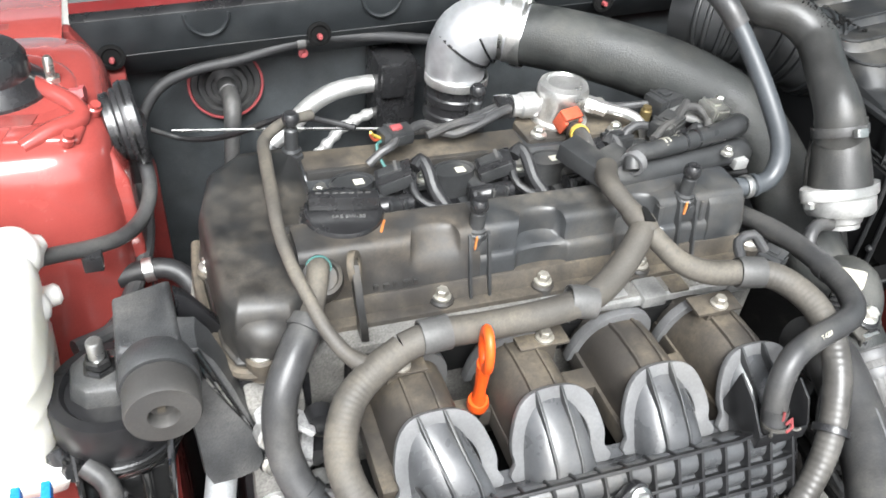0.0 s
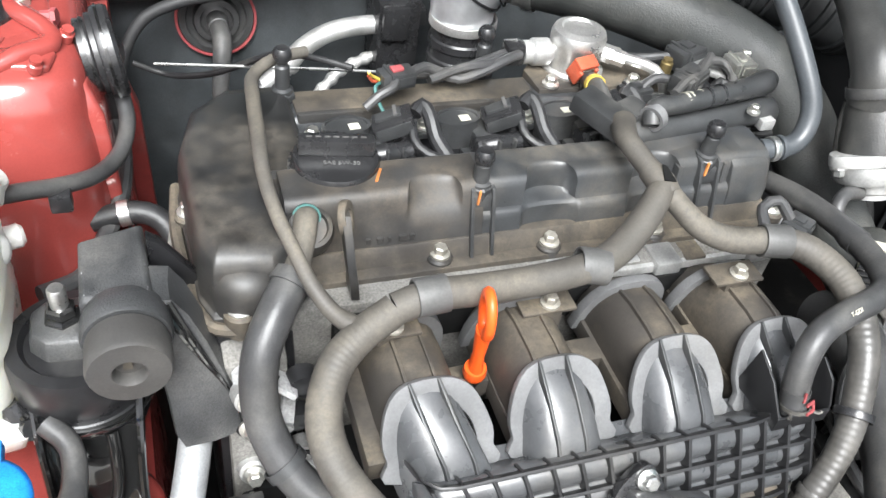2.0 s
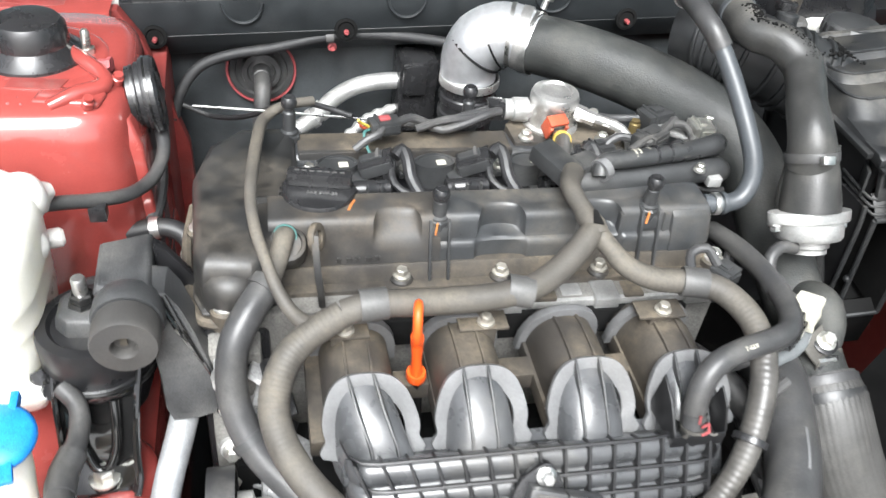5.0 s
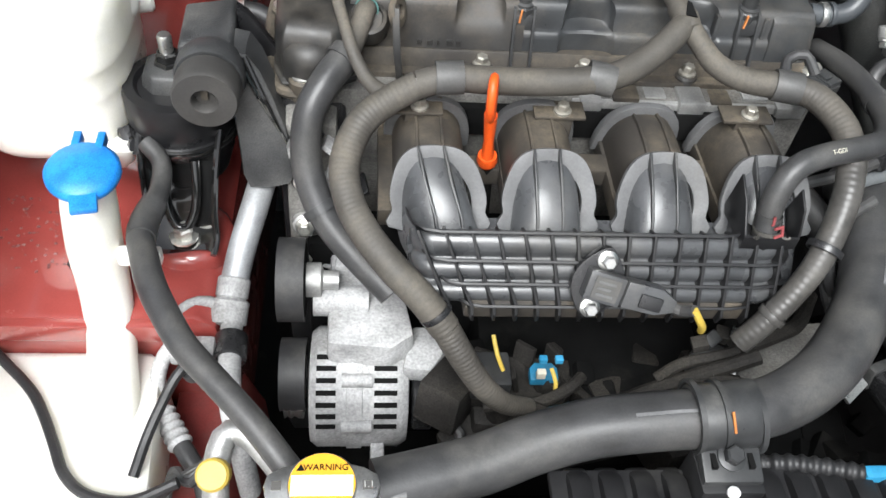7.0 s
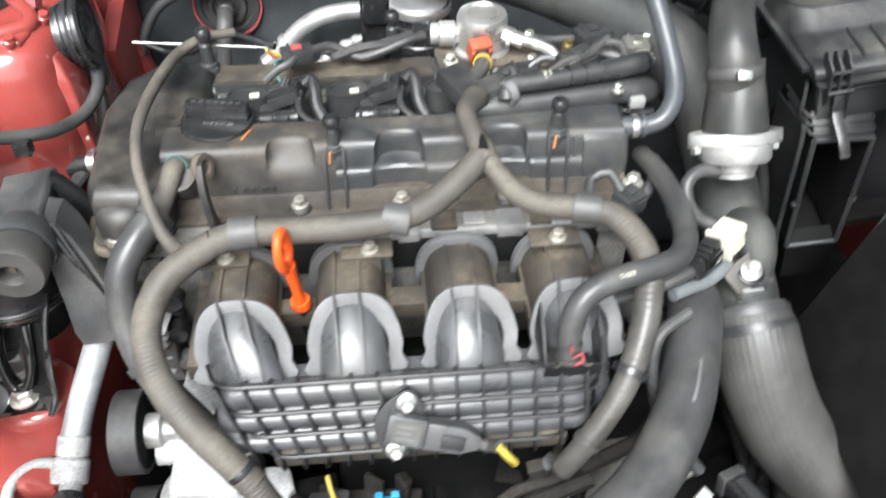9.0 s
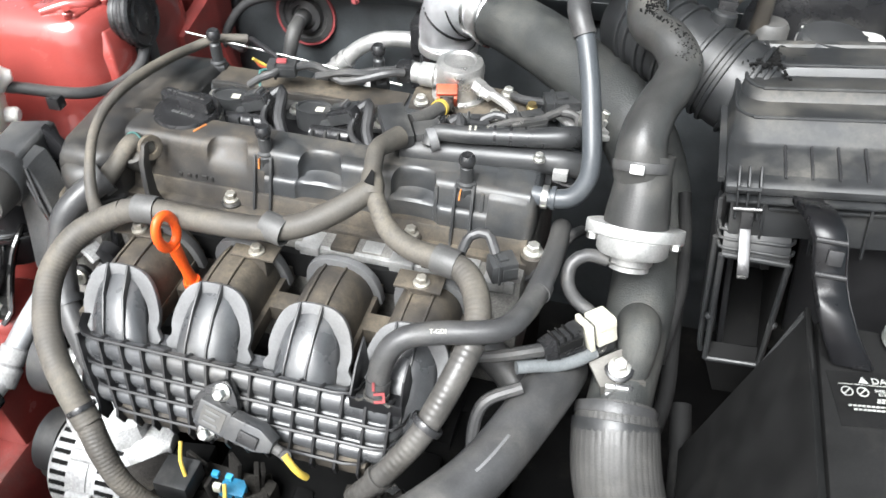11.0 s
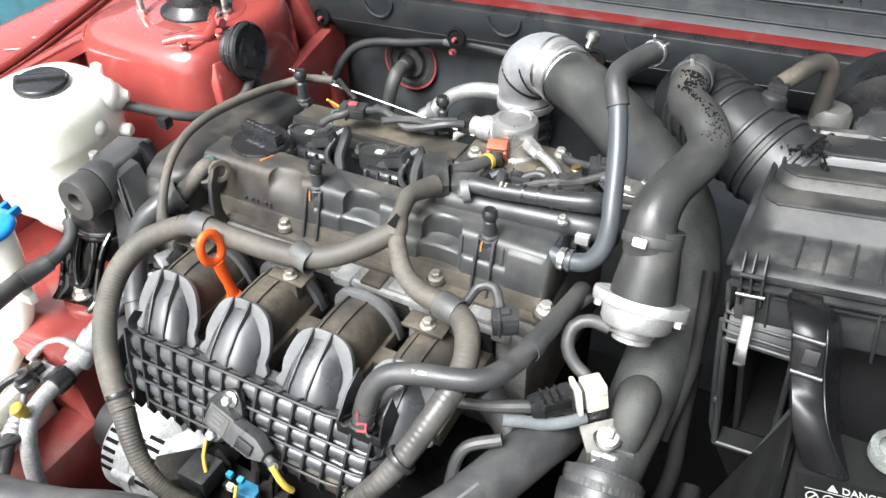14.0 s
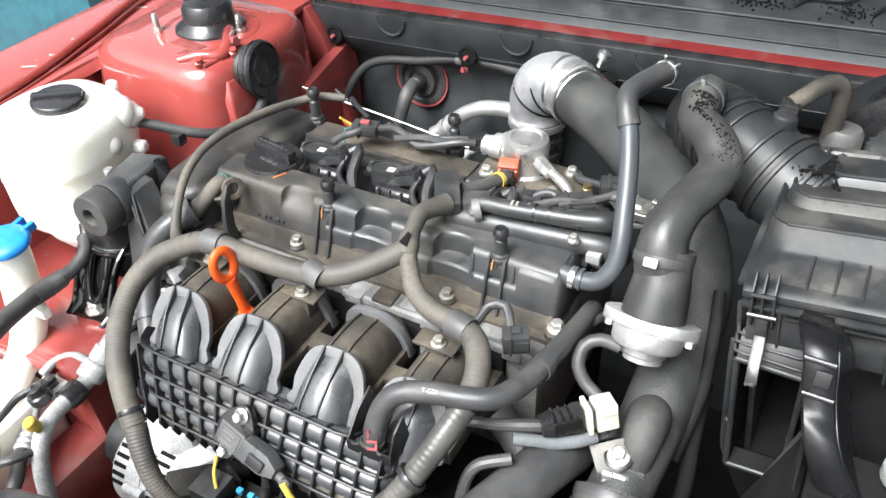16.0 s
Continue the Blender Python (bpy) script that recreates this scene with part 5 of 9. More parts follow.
hose("charge_pipe", "broad dusty black rubber intake pipe", [(0.160, 0.297, 0.893), (0.198, 0.266, 0.896), (0.240, 0.231, 0.896), (0.300, 0.181, 0.888), (0.347, 0.131, 0.868), (0.372, 0.086, 0.836), (0.380, 0.036, 0.800), (0.378, -0.030, 0.773), (0.375, -0.085, 0.752), (0.372, -0.125, 0.738)], [0.034, 0.035, 0.035, 0.036, 0.037, 0.036, 0.034, 0.031, 0.029, 0.029], m_textured, ends=[((0.163, 0.294, 0.893), (1, -0.8, 0.05), 0.036, m_steel, 0.012)], seg=28)
hose("intercooler_hose", "black ribbed braided intercooler hose with a steel clamp", [(0.372, -0.114, 0.743), (0.374, -0.132, 0.732), (0.380, -0.152, 0.708), (0.391, -0.170, 0.680), (0.408, -0.188, 0.650), (0.435, -0.205, 0.62), (0.47, -0.22, 0.59)], [0.034, 0.039, 0.040, 0.040, 0.040, 0.040, 0.040], m_braid, ends=[((0.3735, -0.130, 0.733), (0.06, -0.8, -0.6), 0.0375, m_plastic, 0.011)], seg=120, step=0.008, flutes=40, depth=0.00035)
u = bpy.data.objects["intercooler_hose"]
part("sleeve_lip", Geo().ring((0.372, -0.119, 0.740), (0.04, -0.85, -0.5), 0.0350, 0.0022, 0.010, 36), m_rubber, u, bevel=0.0008)
part("clamp_housing", Geo().box((-0.012, -0.008, -0.003), (0.012, 0.008, 0.006), pose(0.370, -0.1155, 0.764, 42, 0, 6)), m_plastic_clean, u, bevel=0.0015)
part("clamp_screw", Geo().lathe((0.358, -0.117, 0.770), (1, 0.1, 0), [(0.0045, 0), (0.0045, 0.008), (0.003, 0.009), (0.003, 0.02)], 8), m_steel, u, smooth=20)
hose("bypass_hose", "dusty black bypass hose, cracked on top", [(0.3540, 0.000, 0.918), (0.3515, 0.004, 0.934), (0.3515, 0.018, 0.948), (0.357, 0.042, 0.958), (0.368, 0.070, 0.966), (0.372, 0.092, 0.975), (0.358, 0.114, 0.986), (0.338, 0.136, 0.986), (0.333, 0.160, 0.992), (0.333, 0.19, 0.990)], [0.0232, 0.0222, 0.0205, 0.0190, 0.0190, 0.0195, 0.0185, 0.0178, 0.0180, 0.0180], m_hose_dust, ends=[((0.3535, 0.002, 0.926), (0.06, -0.50, -0.86), 0.0234, m_rubber, 0.009), ((0.333, 0.168, 0.992), (0, 1, -0.05), 0.0184, m_pipe, 0.007)], seg=26)
hose("radiator_hose", "thick black radiator hose with a plastic clip", [(-0.125, -0.380, 0.728), (-0.09, -0.372, 0.728), (-0.05, -0.362, 0.730), (-0.01, -0.350, 0.738), (0.03, -0.343, 0.746), (0.075, -0.341, 0.752), (0.122, -0.340, 0.757), (0.165, -0.332, 0.762), (0.205, -0.310, 0.766), (0.240, -0.275, 0.768), (0.272, -0.228, 0.768), (0.296, -0.172, 0.770), (0.312, -0.125, 0.768), (0.318, -0.09, 0.75)], [0.0215] * 7 + [0.0215, 0.022, 0.0225, 0.023, 0.0235, 0.024, 0.024], m_rubber, seg=26)


def print_mark(parent_name, name, pts, r, side, u0, u1, width, material=None, label="white printed line"):
    """A thin printed line along a hose."""
    path = spline(pts, 0.003)
    n = len(path)
    rings = []
    for k in range(int(u0 * (n - 1)), int(u1 * (n - 1)) + 1):
        q = path[k][1]
        d = (path[min(k + 1, n - 1)][1] - path[max(k - 1, 0)][1]).normalized()
        s = Vector(side) - d * Vector(side).dot(d)
        s.normalize()
        w = d.cross(s)
        o = q + s * (r + 0.0003)
        rings.append([o - w * width, o + w * width, o + w * width - s * 0.001, o - w * width - s * 0.001])
    return part(name, Geo().loft(rings), material or m_flange, bpy.data.objects[parent_name], label)


RAD = [(-0.05, -0.362, 0.730), (-0.01, -0.350, 0.738), (0.03, -0.343, 0.746), (0.075, -0.341, 0.752), (0.122, -0.340, 0.757), (0.165, -0.332, 0.762), (0.205, -0.310, 0.766), (0.240, -0.275, 0.768), (0.272, -0.228, 0.768), (0.296, -0.172, 0.770)]
print_mark("radiator_hose", "printed_line", RAD, 0.0217, (0, -0.25, 1), 0.26, 0.36, 0.0012)
print_mark("radiator_hose", "printed_line", RAD, 0.0232, (0.1, -0.3, 1), 0.83, 0.93, 0.0012)
text_part("hose_print", "T-GDI", 0.0050, pose(0.222, -0.1782, 0.8693, 42, 0, 16), m_cream, bpy.data.objects["vacuum_hose"], "white printed letters")
part("end_band", Geo().ring((0.178, -0.200, 0.820), (0.05, 0.3, 0.95), 0.0098, 0.0006, 0.004, 20), m_rubber, bpy.data.objects["vacuum_hose"])
part("end_cuff", Geo().ring((0.289, -0.100, 0.8565), (0.1, 1, -0.15), 0.0098, 0.0012, 0.012, 20), m_rubber, bpy.data.objects["vacuum_hose"])


def dirt_flakes():
    """Crumbs of dried dirt on the bypass hose and the intake tube."""
    rnd = random.Random(3)
    g = Geo()
    spine = spline([(0.3515, 0.018, 0.948), (0.357, 0.042, 0.958), (0.368, 0.070, 0.966), (0.372, 0.092, 0.975), (0.358, 0.114, 0.986), (0.338, 0.136, 0.986), (0.333, 0.160, 0.992)], 0.002)
    for k in range(300):
        q = spine[int(len(spine) * (1 - rnd.random() ** 1.5 * 0.55)) - 1][1]
        a = rnd.gauss(0.25, 0.35)
        o = q + Vector((math.sin(a), -0.35 * math.cos(a), math.cos(a))).normalized() * 0.0188
        s = rnd.uniform(0.0003, 0.0012)
        g.box((-s, -s * 0.7, -0.0008), (s, s * 0.7, 0.0007), pose(*o, math.degrees(-0.25 * a), math.degrees(a), rnd.uniform(0, 180)))
    for k in range(160):
        o = Vector((rnd.gauss(0.452, 0.012), rnd.gauss(0.150, 0.010), 0.0))
        o.z = 0.9585 if o.x > 0.462 else 0.9615
        s = rnd.uniform(0.0005, 0.0022)
        g.box((-s, -s * 0.7, -0.0008), (s, s * 0.7, 0.0010), pose(*o, rnd.uniform(-20, 20), rnd.uniform(-20, 20), rnd.uniform(0, 180)))
    for cx, cy, n in ((0.318, 0.508, 90), (0.422, 0.505, 70), (0.12, 0.51, 30)):
        for k in range(n):
            o = Vector((rnd.gauss(cx, 0.016), rnd.gauss(cy, 0.009), 0.0))
            o.z = 0.938 + (o.y - 0.47) * 0.227 + 0.036 * o.x + 0.016 * (o.x - 0.375) + 0.0015
            s = rnd.uniform(0.0005, 0.0018)
            g.box((-s, -s * 0.6, -0.0008), (s, s * 0.6, 0.0008), pose(*o, rnd.uniform(-25, 25), rnd.uniform(-25, 25), rnd.uniform(0, 180)))
    tagged(new("dirt_flakes", mesh_of("dirt_flakes", g, m_dark)), "dark dried dirt flakes on the hoses and cowl", "dirt", kind="stuff")


dirt_flakes()

u = bpy.data.objects["bypass_hose"]
part("clamp_screw", Geo().box((-0.006, -0.004, 0.0), (0.006, 0.004, 0.006), pose(0.350, -0.021, 0.937, 55, 0, 0)), m_steel, u, "bright clamp screw", bevel=0.0012)
part("clamp_ear", Geo().box((-0.002, -0.005, 0.0), (0.002, 0.005, 0.008), pose(0.331, 0.167, 1.008, 0, -10, 10)), m_steel, u, bevel=0.0008)

part("end_cuff", Geo().ring((-0.1535, -0.0545, 0.8465), (-0.6, -0.75, -0.35), 0.0138, 0.002, 0.010, 24), m_rubber, bpy.data.objects["breather_hose"])
part("spring_clamp", Geo().ring((-0.172, -0.134, 0.749), (0.55, -0.55, -0.6), 0.0148, 0.0012, 0.008, 24), m_plastic, bpy.data.objects["breather_hose"])


def hose_clip():
    c = thing("hose_clip", (0.122, -0.36, 0.74), "black plastic hose clip with an orange paint mark", "clip")
    part("collar", Geo().ring((0.122, -0.340, 0.757), (1, 0.05, 0.1), 0.0222, 0.003, 0.046, 32), m_plastic, c, bevel=0.001)
    for x in (0.100, 0.118, 0.144):
        part("collar_rib", Geo().ring((x, -0.340, 0.757), (1, 0.05, 0.1), 0.0245, 0.0026, 0.004, 32), m_plastic, c)
    part("foot", Geo().prism([(-0.352, 0.744), (-0.354, 0.758), (-0.386, 0.747), (-0.386, 0.738)], (0.101, 0, 0), (0, 1, 0), (0, 0, 1), (0.043, 0, 0)), m_plastic, c, bevel=0.002)
    for x in (0.107, 0.134):
        part("foot_slot", Geo().box((x, -0.378, 0.7495), (x + 0.004, -0.362, 0.7535)), m_dark, c)
    bolt("foot_screw", (0.122, -0.370, 0.7535), c, (0, -0.3, 0.95), r=0.007, material=m_plastic)
    part("paint_dot", Geo().ball((0.121, -0.3695, 0.7625), 0.0028, 10, 0.4), m_orange_paint, c, "orange paint dot")
    part("paint_mark", Geo().box((-0.0009, -0.008, 0), (0.0009, 0.008, 0.0008), pose(0.119, -0.3575, 0.7785, 50, 0, 20)), m_orange_paint, c, "orange paint mark")


hose_clip()


def foil_elbow():
    k = thing("foil_elbow", (0.1, 0.31, 0.8), "silver foil-wrapped pipe elbow with black straps", "pipe elbow")
    pts = [(0.099, 0.321, 0.832), (0.098, 0.322, 0.845), (0.100, 0.322, 0.862), (0.108, 0.318, 0.882), (0.126, 0.312, 0.896), (0.146, 0.303, 0.898), (0.160, 0.296, 0.894)]
    part("elbow", Geo().tube(pts, [0.034, 0.035, 0.037, 0.038, 0.037, 0.036, 0.035], 26), m_foil, k, smooth=50)
    part("neck", Geo().lathe((0.100, 0.318, 0.755), (0, 0.03, 1), [(0.033, 0), (0.033, 0.025), (0.036, 0.027), (0.036, 0.036), (0.034, 0.038), (0.034, 0.048), (0.036, 0.050), (0.036, 0.058), (0.034, 0.060), (0.034, 0.08)], 34), m_plastic_clean, k)
    part("collar", Geo().ring((0.100, 0.320, 0.832), (0, 0.03, 1), 0.0355, 0.002, 0.010, 30), m_polish, k, bevel=0.0006)
    part("strap", Geo().ring((0.104, 0.320, 0.872), (0.5, -0.12, 0.85), 0.0375, 0.0012, 0.003, 30), m_black, k)
    part("strap", Geo().ring((0.140, 0.306, 0.898), (0.95, -0.38, 0.05), 0.0362, 0.0012, 0.005, 30), m_steel, k)
    part("strap", Geo().ring((0.122, 0.314, 0.889), (0.82, -0.25, 0.5), 0.0378, 0.0010, 0.0022, 30), m_black, k)
    part("band", Geo().ring((0.152, 0.300, 0.897), (0.9, -0.42, -0.05), 0.0358, 0.0016, 0.012, 30), m_polish, k, bevel=0.0006)
    part("band_screw", Geo().lathe((0.178, 0.318, 0.925), (0.3, 0.2, 1), [(0.004, 0), (0.004, 0.01), (0.008, 0.011), (0.008, 0.018), (0.004, 0.021)], 14), m_steel, k)


foil_elbow()


def bypass_valve():
    b = thing("bypass_valve", (0.356, -0.03, 0.85), "cast aluminium bypass valve with a two-bolt flange", "valve")
    o, ax = Vector((0.3585, -0.020, 0.879)), Vector((0.02, -0.48, -0.87)).normalized()
    u = Vector((1, 0, 0)) - ax * ax.x
    u.normalize()
    w = ax.cross(u)
    pl = []
    for k in range(40):
        t = 2 * math.pi * k / 40
        c, s = math.cos(t), math.sin(t)
        pl.append((0.043 * math.copysign(abs(c) ** 1.0, c), 0.024 * math.copysign(abs(s) ** 0.8, s) * (1 - 0.35 * abs(c) ** 4)))
    part("flange", Geo().prism(pl, o, u, w, ax * 0.011), m_alu, b, bevel=0.002)
    part("body", Geo().lathe(o + ax * 0.011, ax, [(0.0315, 0), (0.0315, 0.013), (0.0295, 0.016), (0.0205, 0.017), (0.0195, 0.024), (0.0175, 0.026), (0.0175, 0.030), (0.004, 0.031)], 36), m_alu, b)
    for s in (-1, 1):
        bolt("flange_bolt", o + u * 0.036 * s + ax * 0.011, b, ax, 0.005, m_steel)
    part("neck", Geo().lathe(o, -ax, [(0.0285, 0), (0.0280, 0.010), (0.0262, 0.024), (0.0250, 0.036), (0.0232, 0.044), (0.0232, 0.062)], 32), m_hose_dust, b, "dusty neck", smooth=50)
    for q in (0.7, 2.3):
        part("neck_web", Geo().tube([o + u * 0.026 * math.cos(q) - w * 0.026 * math.sin(q), o + u * 0.0255 * math.cos(q) - w * 0.0255 * math.sin(q) - ax * 0.022, o + u * 0.023 * math.cos(q) - w * 0.023 * math.sin(q) - ax * 0.042], [0.0065, 0.005, 0.003], 10), m_hose_dust, b, smooth=60)
    part("nipple", Geo().tube([o + ax * 0.032, o + ax * 0.036 + Vector((-0.016, 0, 0)), o + ax * 0.036 + Vector((-0.024, 0, 0))], 0.004, 10), m_steel, b)
    return b


bypass_valve()
hose("valve_hose", "thin black hose looping from the bypass valve", [(0.340, -0.044, 0.853), (0.322, -0.046, 0.856), (0.310, -0.054, 0.850), (0.310, -0.066, 0.836), (0.320, -0.072, 0.824), (0.336, -0.078, 0.816), (0.346, -0.088, 0.800)], 0.0062, m_rubber, seg=12)


def solenoid_valve():
    s = thing("solenoid_valve", (0.335, -0.1, 0.79), "cream solenoid valve with a black plug on a steel bracket", "solenoid")
    # axes: right along the case, up its face, and out of the face
    u = Vector((0.76, 0.65, 0.07)).normalized()
    w = Vector((-0.35, 0.0, 0.93))
    w = (w - u * w.dot(u)).normalized()
    n = u.cross(w)
    m = Matrix((u, w, n)).transposed().to_4x4()
    m.translation = Vector((0.3490, -0.0985, 0.8170))
    part("coil_case", Geo().box((-0.0065, -0.0125, -0.022), (0.0130, 0.0125, 0.0), m), m_cream, s, bevel=0.0018)
    part("case_cheek", Geo().box((-0.0150, -0.0125, -0.023), (-0.0105, 0.0140, 0.0015), m), m_cream, s, bevel=0.0012)
    part("case_neck", Geo().box((-0.0115, -0.0100, -0.018), (-0.0055, 0.0100, -0.004), m), m_sleeve, s)
    part("case_ridge", Geo().box((-0.0055, 0.0045, -0.002), (0.0120, 0.0115, 0.0020), m), m_cream, s, bevel=0.001)
    part("lower_body", Geo().box((-0.0120, -0.0260, -0.026), (0.0125, -0.0125, -0.004), m), m_plastic_clean, s, bevel=0.003)
    p = part("plug", Geo().loft([[m @ Vector((x, y, z)) for y, z in ((-0.011 * k, -0.021), (0.010 * k, -0.021), (0.011 * k, -0.006), (-0.011 * k, -0.004))] for x, k in ((-0.0165, 1.1), (-0.024, 1.1), (-0.027, 0.9), (-0.046, 0.85), (-0.055, 0.6))]), m_plastic_clean, s, bevel=0.0015)
    part("plug_latch", Geo().box((-0.044, -0.004, -0.006), (-0.020, 0.005, -0.0015), m), m_gloss, p, bevel=0.001)
    for k in range(3):
        part("plug_rib", Geo().box((-0.044 + 0.007 * k, -0.0105, -0.0215), (-0.0415 + 0.007 * k, 0.0105, -0.004), m), m_gloss, p, bevel=0.0006)
    e = m @ Vector((-0.054, 0, -0.013))
    part("lead", Geo().tube([e, e + Vector((-0.016, -0.008, 0.000)), e + Vector((-0.036, -0.012, -0.006)), e + Vector((-0.058, -0.016, -0.010)), e + Vector((-0.080, -0.02, -0.012))], [0.0062, 0.006, 0.0055, 0.005, 0.005], 10), m_rubber, s)
    part("pale_tube", Geo().tube([m @ Vector((-0.008, -0.020, -0.006)), m @ Vector((-0.026, -0.019, -0.004)), m @ Vector((-0.045, -0.017, -0.006)), m @ Vector((-0.062, -0.012, -0.010)), m @ Vector((-0.080, -0.008, -0.014))], 0.0060, 12), m_clear, s, "pale clear tube")
    part("bracket_arm", Geo().loft([[Vector(q) for q in ((0.340, -0.106, 0.786), (0.366, -0.092, 0.796), (0.392, -0.104, 0.772), (0.354, -0.120, 0.772))], [Vector(q) for q in ((0.340, -0.106, 0.783), (0.366, -0.092, 0.793), (0.392, -0.104, 0.769), (0.354, -0.120, 0.769))]]), m_bracket_steel, s, bevel=0.0008)
    part("bracket_lip", Geo().loft([[Vector(q) for q in ((0.354, -0.120, 0.772), (0.392, -0.105, 0.772), (0.392, -0.110, 0.758), (0.356, -0.124, 0.758))], [Vector(q) for q in ((0.354, -0.118, 0.772), (0.392, -0.103, 0.772), (0.392, -0.108, 0.758), (0.356, -0.122, 0.758))]]), m_bracket_steel, s)
    part("bracket_hook", Geo().tube([(0.380, -0.098, 0.774), (0.381, -0.094, 0.786), (0.384, -0.088, 0.792), (0.386, -0.080, 0.792)], 0.0030, 8), m_steel, s)
    part("bolt_washer", Geo().lathe((0.367, -0.104, 0.783), (0, -0.35, 0.93), [(0.013, 0), (0.013, 0.002), (0.011, 0.003)], 20), m_black, s)
    bolt("bracket_bolt", (0.367, -0.105, 0.786), s, (0, -0.35, 0.93), 0.0068, m_zinc)
    part("pipe_stub", Geo().tube([(0.377, -0.040, 0.780), (0.378, -0.058, 0.793), (0.379, -0.072, 0.795), (0.380, -0.086, 0.786), (0.381, -0.096, 0.770)], [0.018, 0.0205, 0.020, 0.017, 0.013], 24), m_textured, s)
    return s


solenoid_valve()


def fuel_pump():
    p = thing("fuel_pump", (0.153, 0.165, 0.85), "machined metal high-pressure fuel pump with an orange plug", "fuel pump")
    c = (0.153, 0.165, 0.852)
    part("base_plate", Geo().prism([(-0.048, -0.036), (0.07, -0.040), (0.078, -0.01), (0.06, 0.022), (-0.03, 0.026), (-0.05, 0.0)], c, (1, 0, 0), (0, 1, 0), (0, 0, 0.012)), m_dusty, p, bevel=0.003)
    part("body", Geo().lathe((c[0], c[1], 0.862), (0, 0, 1), [(0.030, 0), (0.030, 0.004), (0.0255, 0.006), (0.0255, 0.028), (0.0262, 0.029), (0.0262, 0.036), (0.0245, 0.041), (0.018, 0.0435), (0.016, 0.0415), (0.006, 0.0415), (0.004, 0.0425)], 40), m_polish, p)
    part("inlet_boss", Geo().lathe((0.130, 0.167, 0.880), (-1, 0.05, 0), [(0.009, 0), (0.010, 0.004), (0.013, 0.005), (0.013, 0.020), (0.011, 0.022), (0.011, 0.03)], 18), m_alu, p)
    part("inlet_plug", Geo().box((0.082, 0.160, 0.870), (0.100, 0.178, 0.890)), m_plastic_clean, p, bevel=0.003)
    part("inlet_lead", Geo().tube([(0.084, 0.168, 0.880), (0.06, 0.155, 0.882), (0.03, 0.15, 0.876), (0.0, 0.158, 0.87), (-0.03, 0.165, 0.872)], 0.0048, 10), m_rubber, p)
    part("outlet_nut", Geo().lathe((0.174, 0.152, 0.886), (0.85, -0.5, -0.15), [(0.0085, 0), (0.0085, 0.010), (0.0075, 0.011), (0.0075, 0.022), (0.005, 0.023)], 6), m_polish, p, smooth=20)
    part("outlet_pipe", Geo().tube([(0.190, 0.143, 0.884), (0.204, 0.135, 0.883), (0.218, 0.126, 0.880), (0.226, 0.117, 0.870), (0.228, 0.112, 0.856)], 0.0052, 12), m_polish, p)
    pm = pose(0.147, 0.133, 0.880, 25, 0, 14)
    q = part("orange_plug", Geo().box((-0.0110, -0.005, 0.006), (0.0110, 0.008, 0.0105), pm).box((-0.0110, -0.008, -0.010), (-0.0072, 0.008, 0.0065), pm).box((0.0072, -0.008, -0.010), (0.0110, 0.008, 0.0065), pm), m_redplug, p, "red-orange locking frame", bevel=0.0015)
    part("plug_core", Geo().box((-0.0074, -0.006, -0.009), (0.0074, 0.009, 0.0062), pm), m_dusty, q, "brown connector core", bevel=0.001)
    part("plug_boot", Geo().lathe(pm @ Vector((0, -0.005, -0.002)), pm.to_3x3() @ Vector((0, -1, -0.1)), [(0.0070, 0), (0.0070, 0.006), (0.0082, 0.007), (0.0082, 0.010), (0.0070, 0.011), (0.0070, 0.014)], 18), m_dusty, q)
    part("plug_lead", Geo().tube([(0.149, 0.122, 0.876), (0.147, 0.108, 0.880), (0.143, 0.092, 0.884), (0.136, 0.074, 0.888), (0.128, 0.06, 0.892)], [0.008, 0.0085, 0.0075, 0.0075, 0.0075], 12), m_rubber, p)
    part("yellow_band", Geo().ring((0.1465, 0.107, 0.8805), (-0.15, -1, 0.25), 0.0082, 0.0012, 0.006, 18), m_yellow, p, "yellow tape band")
    for x, y in ((0.118, 0.135), (0.200, 0.128), (0.205, 0.175)):
        bolt("pump_bolt", (x, y, 0.8655), p, r=0.0055)


fuel_pump()


